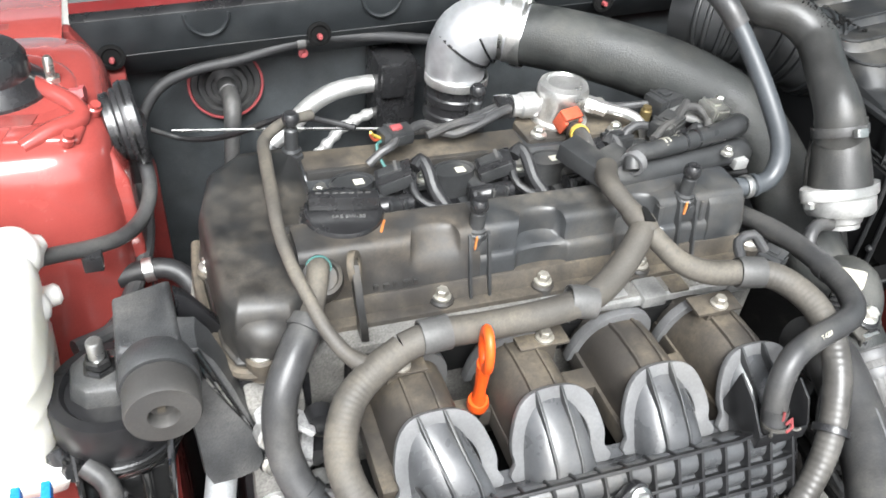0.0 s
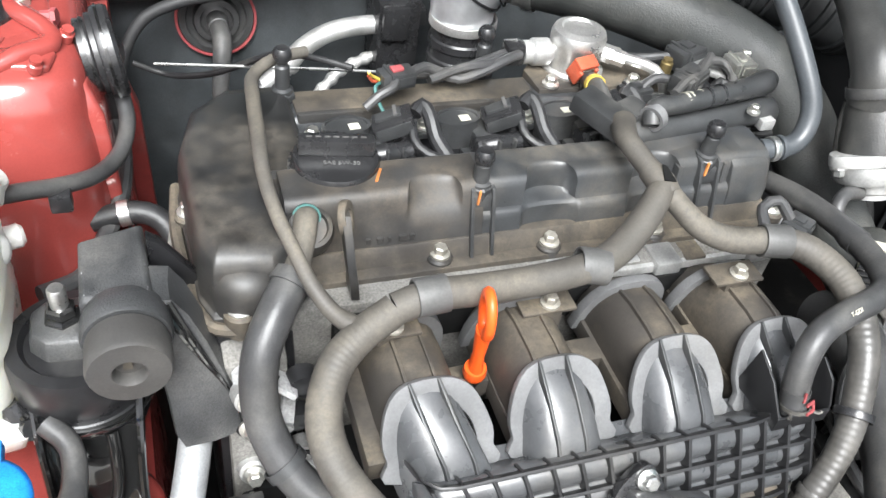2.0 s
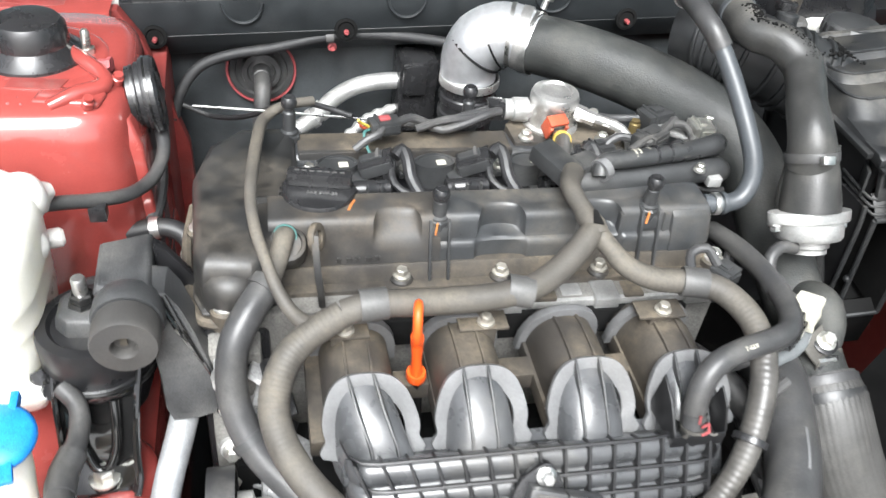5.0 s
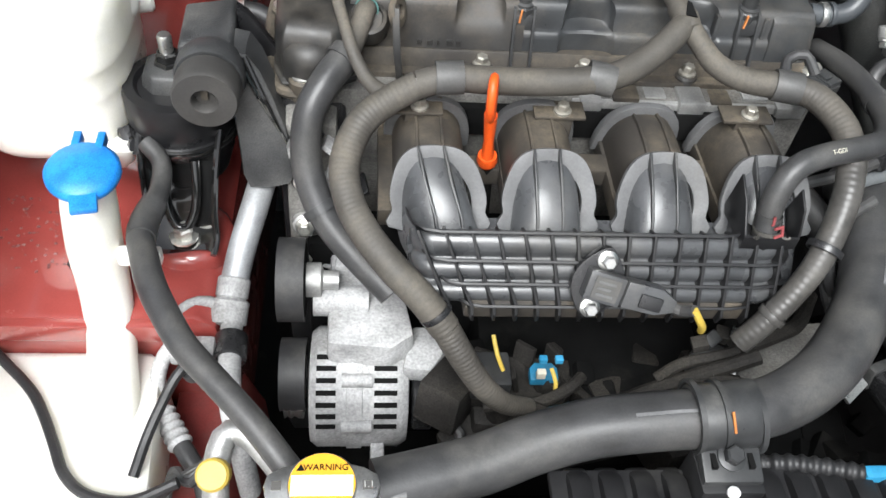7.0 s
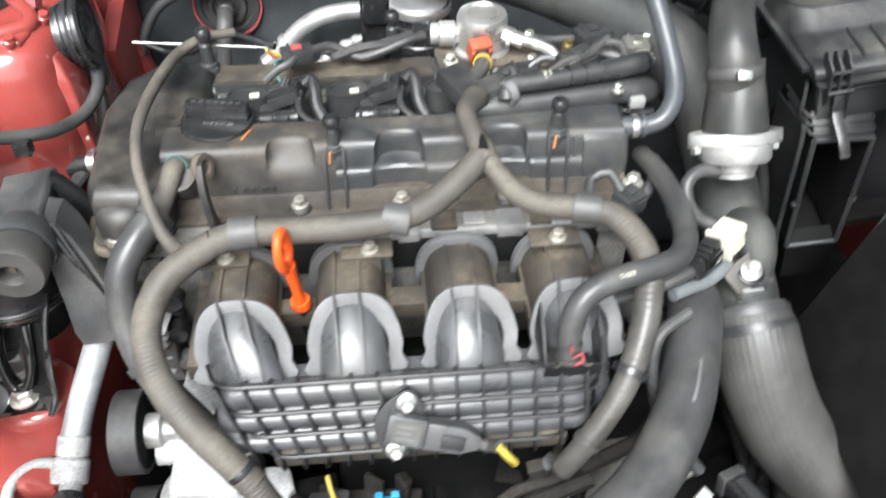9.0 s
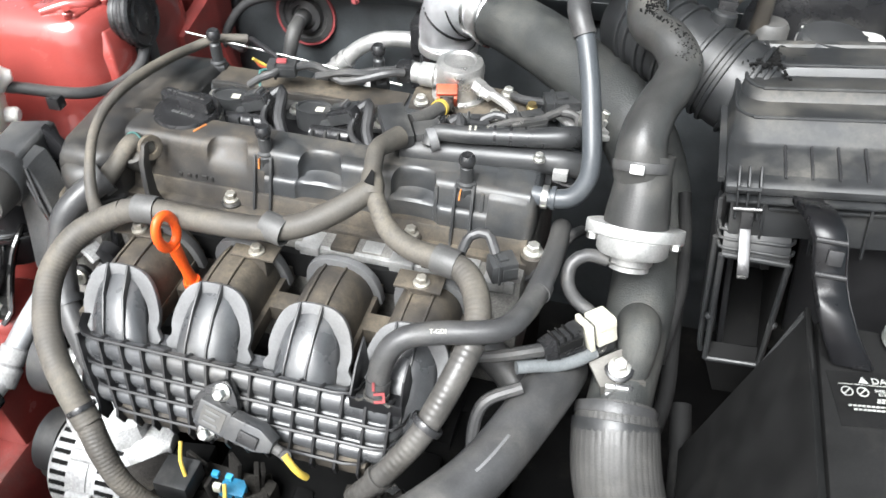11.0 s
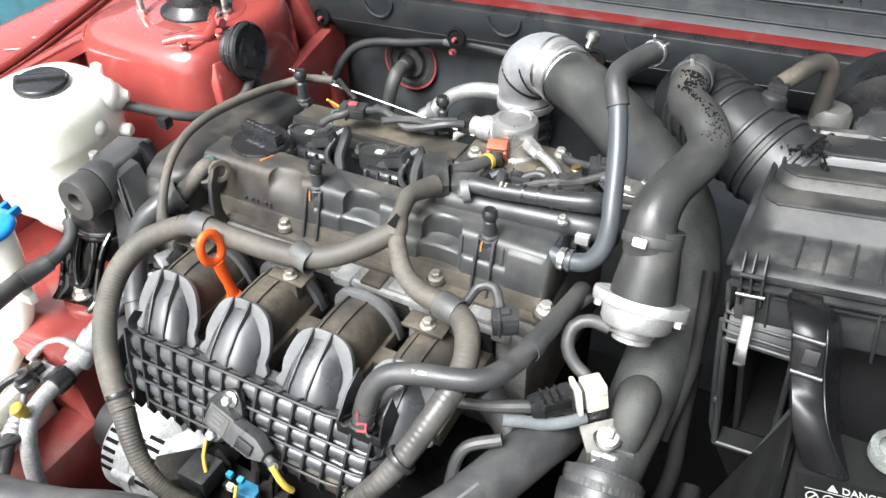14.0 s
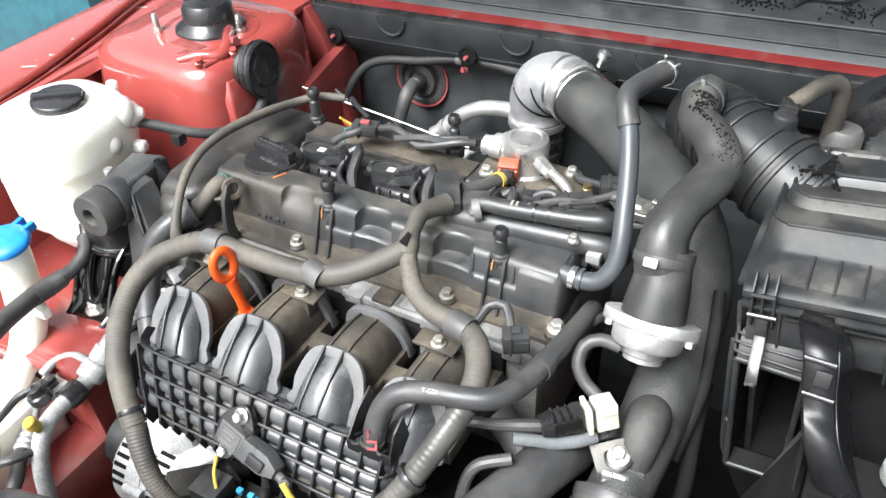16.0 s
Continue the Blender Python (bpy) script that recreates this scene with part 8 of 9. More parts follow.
    whole("shield_plate", Geo().prism([(0.203, -0.238), (0.231, -0.177), (0.318, -0.168), (0.320, -0.215), (0.240, -0.250)], (0, 0, 0.634), (1, 0, 0), (0, 1, 0), (0, 0, 0.006)), m_casting, "dusty grey flat shield plate by the thermostat", "shield", bevel=0.002)
    k = thing("side_connector", (0.35, -0.265, 0.64), "black bolted wiring connector below the radiator hose", "connector")
    m = pose(0.3495, -0.266, 0.652, 0, -8, -70)
    part("body", Geo().box((-0.034, -0.010, -0.010), (0.030, 0.010, 0.010), m), m_plastic_clean, k, bevel=0.003)
    part("ridge", Geo().box((-0.026, -0.004, 0.010), (0.020, 0.004, 0.014), m), m_plastic, k, bevel=0.001)
    part("collar", Geo().box((-0.040, -0.012, -0.012), (-0.030, 0.012, 0.013), m), m_plastic, k, bevel=0.002)
    part("ear", Geo().box((0.018, -0.020, -0.004), (0.034, -0.008, 0.002), m), m_plastic, k, bevel=0.001)
    bolt("ear_bolt", (0.3455, -0.293, 0.657), k, r=0.0055, material=m_steel)
    part("lead", Geo().tube([m @ Vector((0.030, 0, 0)), (0.366, -0.318, 0.640), (0.37, -0.345, 0.625), (0.36, -0.375, 0.60)], 0.006, 10), m_tape, k)


lower_clutter()


# ---- rear of the bay ----
def horn():
    h = thing("horn", (-0.255, 0.215, 0.84), "round black horn with ribbed drum and bright pin", "horn")
    c, ax = Vector((-0.262, 0.210, 0.876)), Vector((0.965, 0.09, 0.12)).normalized()
    part("drum", Geo().lathe(c, ax, [(0.018, -0.022), (0.031, -0.018), (0.031, -0.010), (0.034, -0.008), (0.034, -0.004), (0.0375, -0.003), (0.0385, 0), (0.0385, 0.008), (0.036, 0.011), (0.034, 0.009), (0.024, 0.009), (0.022, 0.011), (0.012, 0.0115), (0.004, 0.015)], 44), m_plastic_clean, h, smooth=25)
    part("rim", Geo().ring(c + ax * 0.002, ax, 0.0384, 0.0010, 0.0022, 44), m_gloss, h)
    part("rear_ring", Geo().ring(c - ax * 0.012, ax, 0.0312, 0.0008, 0.0022, 40), m_spring, h)
    part("centre_pin", Geo().lathe(c + ax * 0.013, ax, [(0.004, 0), (0.003, 0.002)], 12), m_steel, h)
    part("connector", Geo().box((-0.012, -0.010, -0.062), (0.010, 0.010, -0.034), Matrix.Translation(c + ax * 0.004)), m_plastic_clean, h, bevel=0.003)
    part("lead", Geo().tube([c + Vector((0, 0, -0.055)), (-0.258, 0.195, 0.79), (-0.265, 0.16, 0.765), (-0.285, 0.11, 0.75), (-0.30, 0.07, 0.755), (-0.33, 0.05, 0.76)], [0.006, 0.006, 0.0075, 0.008, 0.008, 0.008], 10), m_rubber, h)
    part("bracket", Geo().tube([c - ax * 0.012, (-0.285, 0.222, 0.876), (-0.30, 0.222, 0.87)], 0.006, 8), m_black, h)


horn()


def ac_pipe():
    a = thing("heater_pipe", (-0.03, 0.41, 0.7), "silver aluminium air-conditioning pipes at the firewall", "pipe")
    part("upper_pipe", Geo().tube([(-0.105, 0.40, 0.712), (-0.082, 0.405, 0.728), (-0.058, 0.41, 0.752), (-0.03, 0.412, 0.769), (0.0, 0.413, 0.776), (0.03, 0.413, 0.778)], 0.0112, 14), m_alu, a)
    for t in ((-0.085, 0.4045, 0.726), (-0.074, 0.407, 0.736)):
        part("crimp_ring", Geo().ring(t, (1, 0.1, 0.75), 0.0112, 0.003, 0.008, 20), m_alu, a)
    part("lower_pipe", Geo().tube([(-0.05, 0.395, 0.690), (-0.03, 0.40, 0.708), (-0.01, 0.408, 0.722), (0.02, 0.41, 0.735), (0.03, 0.41, 0.738)], 0.007, 12, pitch=0.008, amp=0.001), m_alu, a)
    part("dark_hose", Geo().tube([(-0.15, 0.37, 0.66), (-0.125, 0.385, 0.69), (-0.100, 0.402, 0.715)], 0.0105, 12), m_rubber, a)
    b = thing("expansion_valve", (0.055, 0.41, 0.72), "black expansion valve block on the firewall", "valve")
    part("block", Geo().box((0.026, 0.392, 0.710), (0.078, 0.450, 0.815)), m_plastic_clean, b, bevel=0.006)
    part("cap", Geo().box((0.030, 0.384, 0.770), (0.062, 0.394, 0.812)), m_plastic_clean, b, bevel=0.004)
    part("lug", Geo().box((0.074, 0.40, 0.78), (0.088, 0.43, 0.80)), m_plastic_clean, b, bevel=0.003)


ac_pipe()
hose("prop_rod", "thin bright steel rod across the firewall", [(-0.225, 0.25, 0.8385), (-0.20, 0.25, 0.836), (-0.08, 0.25, 0.824), (0.03, 0.25, 0.811), (0.06, 0.25, 0.808)], 0.0016, m_steel, category="rod", seg=10)
hose("firewall_cable", "black cable clipped along the firewall", [(-0.262, 0.390, 0.735), (-0.250, 0.405, 0.768), (-0.2263, 0.416, 0.796), (-0.187, 0.418, 0.812), (-0.137, 0.418, 0.821), (-0.083, 0.417, 0.835), (-0.043, 0.416, 0.842), (0.020, 0.414, 0.842), (0.075, 0.408, 0.838), (0.130, 0.40, 0.832)], 0.0066, m_belt, category="cable", seg=12)
part("cable_clip", Geo().ring((-0.0631, 0.4165, 0.8390), (1, 0, 0.1), 0.0068, 0.0016, 0.010, 18), m_sleeve, bpy.data.objects["firewall_cable"], "grey clip")
part("clip_pin", Geo().lathe((-0.0594, 0.4225, 0.822), (0, -1, 0.1), [(0.006, 0), (0.006, 0.003), (0.003, 0.004), (0.003, 0.009)], 12), m_pink, bpy.data.objects["firewall_cable"], "red push pin")
hose("rear_lead", "black lead between the firewall and the cover", [(-0.245, 0.35, 0.78), (-0.21, 0.34, 0.77), (-0.17, 0.29, 0.80), (-0.12, 0.22, 0.86), (-0.09, 0.19, 0.872), (-0.06, 0.17, 0.872)], 0.0032, m_tape, category="wire", seg=10)


# ---- air box and battery ----
def air_box():
    a = thing("air_box", (0.58, 0.1, 0.72), "dusty black air filter box with ribs and a metal latch", "air box")
    x0, x1, y0, y1 = 0.430, 0.80, -0.002, 0.21
    # lower wall set back and darker to give shade below the rim
    part("lower_wall_deep", Geo().box((0.496, y0 + 0.034, 0.70), (x1, y0 + 0.040, 0.90)), m_tray, a, bevel=0.002)
    part("lower_wall_front", Geo().prism([(y0 - 0.010, 0.872), (y0 - 0.004, 0.916), (y0 + 0.003, 0.916), (y0 - 0.003, 0.872)], (0.496, 0, 0), (0, 1, 0), (0, 0, 1), (x1 - 0.496, 0, 0)), m_box, a, bevel=0.002)
    part("front_upper_wall", Geo().prism([(y0 - 0.012, 0.880), (y0 - 0.004, 0.916), (y0 + 0.003, 0.916), (y0 - 0.005, 0.880)], (x0, 0, 0), (0, 1, 0), (0, 0, 1), (0.066, 0, 0)), m_box, a, bevel=0.002)
    part("lower_wall_side", Geo().box((x0 + 0.004, 0.006, 0.72), (x0 + 0.010, y1, 0.916)), m_tray, a, bevel=0.002)
    part("lower_wall_back", Geo().box((x0, y1 - 0.006, 0.72), (x1, y1, 0.916)), m_tray, a, bevel=0.002)
    # floor blackened to keep the box's inside in shade
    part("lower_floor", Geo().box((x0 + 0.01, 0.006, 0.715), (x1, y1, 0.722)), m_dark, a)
    # rim band round the joint
    part("rim", Geo().prism([(y0 - 0.006, 0.919), (y0 - 0.005, 0.926), (y0 + 0.002, 0.9295), (y1, 0.9295), (y1, 0.916), (y0, 0.916)], (x0 - 0.006, 0, 0), (0, 1, 0), (0, 0, 1), (x1 - x0 + 0.006, 0, 0)), m_box, a, bevel=0.003)
    part("rim_flange", Geo().box((x0 - 0.004, y0 - 0.012, 0.914), (x1, y0 + 0.004, 0.917)), m_box, a, bevel=0.001)
    # low lid: a sloping ribbed shoulder, then three shallow terraces with raised edges
    def rg(z, d, fy):
        xa, ya, c = x0 - 0.006 + d, y0 + fy, 0.022
        arc = [(xa + c * (1 - math.cos(radians(t))), ya + c * (1 - math.sin(radians(t))), z) for t in (0, 20, 45, 70, 90)]
        return [Vector(q) for q in arc + [(x1, ya, z), (x1, y1 - d, z), (xa, y1 - d, z)]]
    part("lid", Geo().loft([rg(0.927, 0.0, 0.004), rg(0.930, 0.001, 0.010), rg(0.933, 0.002, 0.042), rg(0.936, 0.003, 0.047), rg(0.946, 0.005, 0.061), rg(0.949, 0.006, 0.066), rg(0.9485, 0.009, 0.072), rg(0.9455, 0.010, 0.098), rg(0.9515, 0.013, 0.105), rg(0.9530, 0.014, 0.109), rg(0.9515, 0.018, 0.114), rg(0.949, 0.020, 0.138), rg(0.9545, 0.030, 0.144), rg(0.955, 0.034, 0.150), rg(0.9545, 0.045, 0.165)]), m_lid, a, "lid with tan dust patches", smooth=30)
    for k, (y, z, d) in enumerate(((0.066, 0.9492, 0.006), (0.108, 0.9532, 0.014), (0.147, 0.9552, 0.033))):
        part("lid_ridge", Geo().tube([Vector((x0 - 0.006 + d, y1 - d - 0.012, z - 0.001)), Vector((x0 - 0.006 + d, y0 + y + 0.045, z - 0.0005))] + rg(z, d, y)[:5] + [Vector((x0 + 0.09, y0 + y, z)), Vector((x1, y0 + y, z))], 0.0017, 8), m_box, a)
    for k in range(15):
        x = 0.470 + 0.0208 * k
        part("lid_rib", Geo().prism([(y0 + 0.004, 0.925), (y0 + 0.005, 0.9312), (y0 + 0.012, 0.9335), (y0 + 0.040, 0.9352), (y0 + 0.044, 0.937), (y0 + 0.044, 0.930)], (x, 0, 0), (0, 1, 0), (0, 0, 1), (0.0024, 0, 0)), m_tray, a, bevel=0.0006)
    for k in range(8):
        x = 0.455 + 0.041 * k
        part("wall_rib", Geo().prism([(y0 - 0.012, 0.914), (y0 - 0.003, 0.914), (y0 - 0.010, 0.862), (y0 - 0.013, 0.864)], (x, 0, 0), (0, 1, 0), (0, 0, 1), (0.0022, 0, 0)), m_box, a, bevel=0.0005)
    part("wall_step", Geo().box((x0 + 0.03, y0 - 0.010, 0.9065), (x1, y0 - 0.003, 0.9095)), m_box, a, bevel=0.001)
    # mouth below the front corner: a deep tunnel with a thin frame, its inner shade put into near-black walls
    tl, bl, br, tr = Vector((0.4273, -0.0235, 0.8651)), Vector((0.4236, -0.0225, 0.7295)), Vector((0.4722, -0.0265, 0.7311)), Vector((0.4825, -0.0245, 0.8589))
    back = Vector((0.012, 0.16, 0.004))
    mid = (tl + bl + br + tr) / 4
    for p, q in ((tl, bl), (bl, br), (br, tr), (tr, tl)):
        inn = (mid - (p + q) / 2).normalized() * 0.003
        # the floor of the mouth is only a short lip; the tunnel turns down behind it
        bk = Vector((0.002, 0.014, 0.006)) if q is br and p is bl else back
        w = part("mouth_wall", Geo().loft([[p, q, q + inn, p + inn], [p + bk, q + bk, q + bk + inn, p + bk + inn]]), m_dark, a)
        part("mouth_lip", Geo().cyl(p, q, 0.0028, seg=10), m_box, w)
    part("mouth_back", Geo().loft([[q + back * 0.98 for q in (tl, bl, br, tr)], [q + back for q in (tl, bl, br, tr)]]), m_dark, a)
    for k in range(4):
        t = 0.16 + 0.17 * k
        p, q = tl + (bl - tl) * t + back * 0.62 + Vector((0.016, 0, 0)), tr + (br - tr) * t + back * 0.62
        part("mouth_grid", Geo().loft([[r + Vector(s) for s in ((0, 0, 0), (0, 0.004, 0), (0, 0.004, -0.012), (0, 0, -0.012))] for r in (p, q)]), m_tray, a)
    p = tl + (tr - tl) * 0.68 + back * 0.66
    part("mouth_grid", Geo().box((p.x - 0.002, p.y - 0.010, 0.765), (p.x + 0.002, p.y - 0.004, 0.868)), m_tray, a)
    for s, q in ((-1, bl + (tl - bl) * 0.42), (1, br + (tr - br) * 0.42)):
        part("mouth_nub", Geo().lathe(q + Vector((0, 0.002, 0)), (s, -0.4, 0), [(0.004, -0.002), (0.004, 0.004), (0.002, 0.006)], 10), m_box, a)
    # hood from the mouth up to the wall, with two thin folds
    top = [Vector((q.x, -0.008, 0.8845)) for q in (tl, tr)]
    part("mouth_hood", Geo().loft([[tl, tr, tr + Vector((0.001, 0.004, 0.004)), tl + Vector((-0.001, 0.004, 0.004))], [tl + Vector((0, 0.005, 0.010)), tr + Vector((0, 0.005, 0.010)), tr + Vector((0, 0.008, 0.010)), tl + Vector((0, 0.008, 0.010))], [top[0], top[1], top[1] + Vector((0, 0.004, 0)), top[0] + Vector((0, 0.004, 0))]]), m_box, a, bevel=0.001)
    for k in range(3):
        f = 0.22 + 0.32 * k
        p, q = tl.lerp(top[0], f) + Vector((0, -0.001, 0.001)), tr.lerp(top[1], f) + Vector((0, -0.001, 0.001))
        part("mouth_collar", Geo().tube([p + Vector((-0.004, 0.05, 0.002)), p + Vector((-0.004, 0.008, 0.001)), p + Vector((0.002, 0.0, 0)), p.lerp(q, 0.5), q + Vector((-0.002, 0, 0)), q + Vector((0.003, 0.008, 0))], 0.0016, 8), m_box, a)
    part("outer_lip", Geo().tube([tl + Vector((-0.006, 0.012, 0.010)), tl + Vector((-0.007, 0.010, -0.02)), bl + Vector((-0.006, 0.012, 0.02)), bl + Vector((-0.004, 0.014, -0.004))], 0.0026, 8), m_box, a)
    part("outer_wall", Geo().loft([[tl + Vector((-0.006, 0.014, 0.008)), bl + Vector((-0.005, 0.014, 0)), bl + Vector((-0.003, 0.014, 0)), tl + Vector((-0.004, 0.014, 0.008))], [tl + Vector((-0.008, 0.07, 0.008)), bl + Vector((-0.007, 0.07, 0)), bl + Vector((-0.005, 0.07, 0)), tl + Vector((-0.006, 0.07, 0.008))]]), m_tray, a)
    # skirt under the mouth, near black to carry on the tunnel's shade
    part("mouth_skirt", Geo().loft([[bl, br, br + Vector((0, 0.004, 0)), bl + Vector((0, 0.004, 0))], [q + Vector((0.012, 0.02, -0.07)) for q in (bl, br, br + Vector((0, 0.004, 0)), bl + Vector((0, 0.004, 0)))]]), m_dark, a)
    # spring latch
    l = part("latch", Geo().prism([(-0.0165, 0.913), (-0.0195, 0.909), (-0.021, 0.893), (-0.028, 0.886), (-0.040, 0.8785), (-0.047, 0.870), (-0.0505, 0.8645), (-0.0490, 0.8630), (-0.0455, 0.868), (-0.0385, 0.8765), (-0.027, 0.8835), (-0.0195, 0.892), (-0.0175, 0.908)], (0.4385, 0, 0), (-0.02, 1, 0), (0, 0, 1), (0.0095, 0, 0)), m_latch, a, "dark spring latch", bevel=0.0006)
    part("latch_pivot", Geo().cyl((0.432, -0.0195, 0.9125), (0.4545, -0.0195, 0.9125), 0.0022, seg=10), m_spring, l)
    part("latch_tip", Geo().box((0.4395, -0.052, 0.8635), (0.4475, -0.046, 0.8665)), m_steel, l, "bare bright tip", bevel=0.001)
    for x in (0.4335, 0.4415, 0.4505):
        part("latch_cheek", Geo().prism([(-0.012, 0.895), (-0.0185, 0.902), (-0.016, 0.934), (-0.002, 0.944), (0.004, 0.94)], (x, 0, 0), (0, 1, 0), (0, 0, 1), (0.0018, 0, 0)), m_box, a, bevel=0.0005)
    part("latch_bar", Geo().cyl((0.4335, -0.0165, 0.931), (0.4523, -0.0165, 0.931), 0.0018, seg=8), m_box, a)
    part("side_fin", Geo().prism([(0.000, 0.878), (0.022, 0.884), (0.022, 0.906), (0.000, 0.908)], (0.420, 0, 0), (0.5, 1, 0), (0, 0, 1), (0.004, 0, 0)), m_box, a, bevel=0.001)
    part("side_flange", Geo().loft([[Vector((0.424 + dx, y, z)) for y, z in ((0.006, 0.920), (0.006, 0.926), (0.18, 0.926), (0.18, 0.920))] for dx in (-0.006, 0.008)]), m_box, a, bevel=0.001)
    # the whole box leans up towards the wing
    hinge, lean = Vector((0.432, 0.0, 0.92)), Matrix.Rotation(radians(-7.5), 4, "Y")
    a.matrix_basis = Matrix.Translation(hinge) @ lean @ Matrix.Translation(-hinge) @ a.matrix_basis
    return a


air_box()


def intake_tube():
    t = thing("air_intake_tube", (0.39, 0.17, 0.9), "corrugated dusty black air intake tube", "hose")
    pts = [Vector(q) for q in ((0.468, 0.148, 0.910), (0.450, 0.156, 0.916), (0.431, 0.163, 0.922), (0.400, 0.177, 0.931), (0.372, 0.192, 0.938), (0.345, 0.212, 0.940), (0.322, 0.238, 0.935))]
    part("tube", Geo().tube(pts, [0.045, 0.045, 0.045, 0.044, 0.043, 0.042, 0.042], 32), m_box, t)
    path = spline(pts, 0.004)
    n = len(path)
    for f, r in ((0.14, 0.0462), (0.20, 0.0466), (0.31, 0.0464), (0.37, 0.046), (0.46, 0.0455), (0.64, 0.0445), (0.70, 0.0442), (0.76, 0.044), (0.82, 0.0438), (0.88, 0.0436)):
        k = int(f * (n - 1))
        d = (path[min(k + 1, n - 1)][1] - path[max(k - 1, 0)][1]).normalized()
        part("rib_ring", Geo().lathe(path[k][1] - d * 0.004, d, [(r - 0.005, 0), (r + 0.001, 0.002), (r + 0.0016, 0.004), (r + 0.001, 0.006), (r - 0.005, 0.008)], 34), m_box, t)
    part("nipple", Geo().lathe((0.4055, 0.187, 0.966), (0.1, 0.1, 1), [(0.013, -0.01), (0.013, 0), (0.012, 0.016), (0.0095, 0.018)], 16), m_box, t)
    part("nipple_collar", Geo().box((0.399, 0.190, 0.981), (0.417, 0.208, 0.993)), m_plastic_clean, t, bevel=0.002)


intake_tube()
hose("tube_elbow", "dusty brown rubber elbow behind the intake tube", [(0.409, 0.202, 0.988), (0.419, 0.213, 0.995), (0.430, 0.227, 1.001), (0.440, 0.236, 1.001), (0.4465, 0.240, 0.993), (0.448, 0.243, 0.975), (0.447, 0.244, 0.94)], 0.0088, m_dusty, seg=14)


def snorkel():
    s = thing("air_duct", (0.5, -0.1, 0.86), "black plastic air duct arching from the air box to the battery", "air duct")
    path = [(-0.030, 0.936, 0.484, 0.0112), (-0.046, 0.952, 0.4835, 0.0122), (-0.066, 0.961, 0.4855, 0.0125), (-0.084, 0.962, 0.4895, 0.0122), (-0.092, 0.957, 0.492, 0.0118), (-0.097, 0.948, 0.4945, 0.0116), (-0.101, 0.937, 0.4965, 0.0116), (-0.106, 0.926, 0.500, 0.0116), (-0.114, 0.918, 0.5035, 0.0118), (-0.122, 0.912, 0.507, 0.0120), (-0.128, 0.902, 0.512, 0.0128), (-0.131, 0.888, 0.520, 0.0140), (-0.133, 0.872, 0.530, 0.0150)]
    rings, wall = [], []
    for k, (y, z, x, w) in enumerate(path):
        y1, z1 = path[min(k + 1, len(path) - 1)][:2]
        y0, z0 = path[max(k - 1, 0)][:2]
        d = Vector((0, y1 - y0, z1 - z0)).normalized()
        n = Vector((1, 0, 0)).cross(d)
        if n.z - n.y < 0:
            n = -n
        o = Vector((x, y, z))
        rings.append([o + Vector((-w, 0, 0)) - n * 0.006, o + Vector((-w, 0, 0)) - n * 0.001, o + Vector((-w * 0.85, 0, 0)) + n * 0.001, o + Vector((w * 0.85, 0, 0)) + n * 0.001, o + Vector((w, 0, 0)) - n * 0.001, o + Vector((w, 0, 0)) - n * 0.006])
        e = o + Vector((w - 0.002, 0, 0)) - n * 0.002
        wall.append([e, e + Vector((0.003, 0, 0)), e + Vector((0.018, 0.055, -0.050)), e + Vector((0.015, 0.055, -0.050))])
    part("duct", Geo().loft(rings), m_gloss_duct, s, smooth=50)
    part("side_wall", Geo().loft(wall), m_gloss_duct, s)
    for y, z, x in ((-0.0935, 0.9565, 0.4925), (-0.1035, 0.9325, 0.498)):
        part("duct_bead", Geo().cyl((x - 0.0108, y - 0.002, z), (x + 0.0108, y - 0.002, z), 0.0022, seg=10), m_plastic_clean, s)
    part("joint_clip", Geo().box((-0.005, -0.002, -0.006), (0.006, 0.002, 0.006), pose(0.497, -0.1005, 0.946, -20, 0, 0)), m_plastic_clean, s, bevel=0.001)


snorkel()


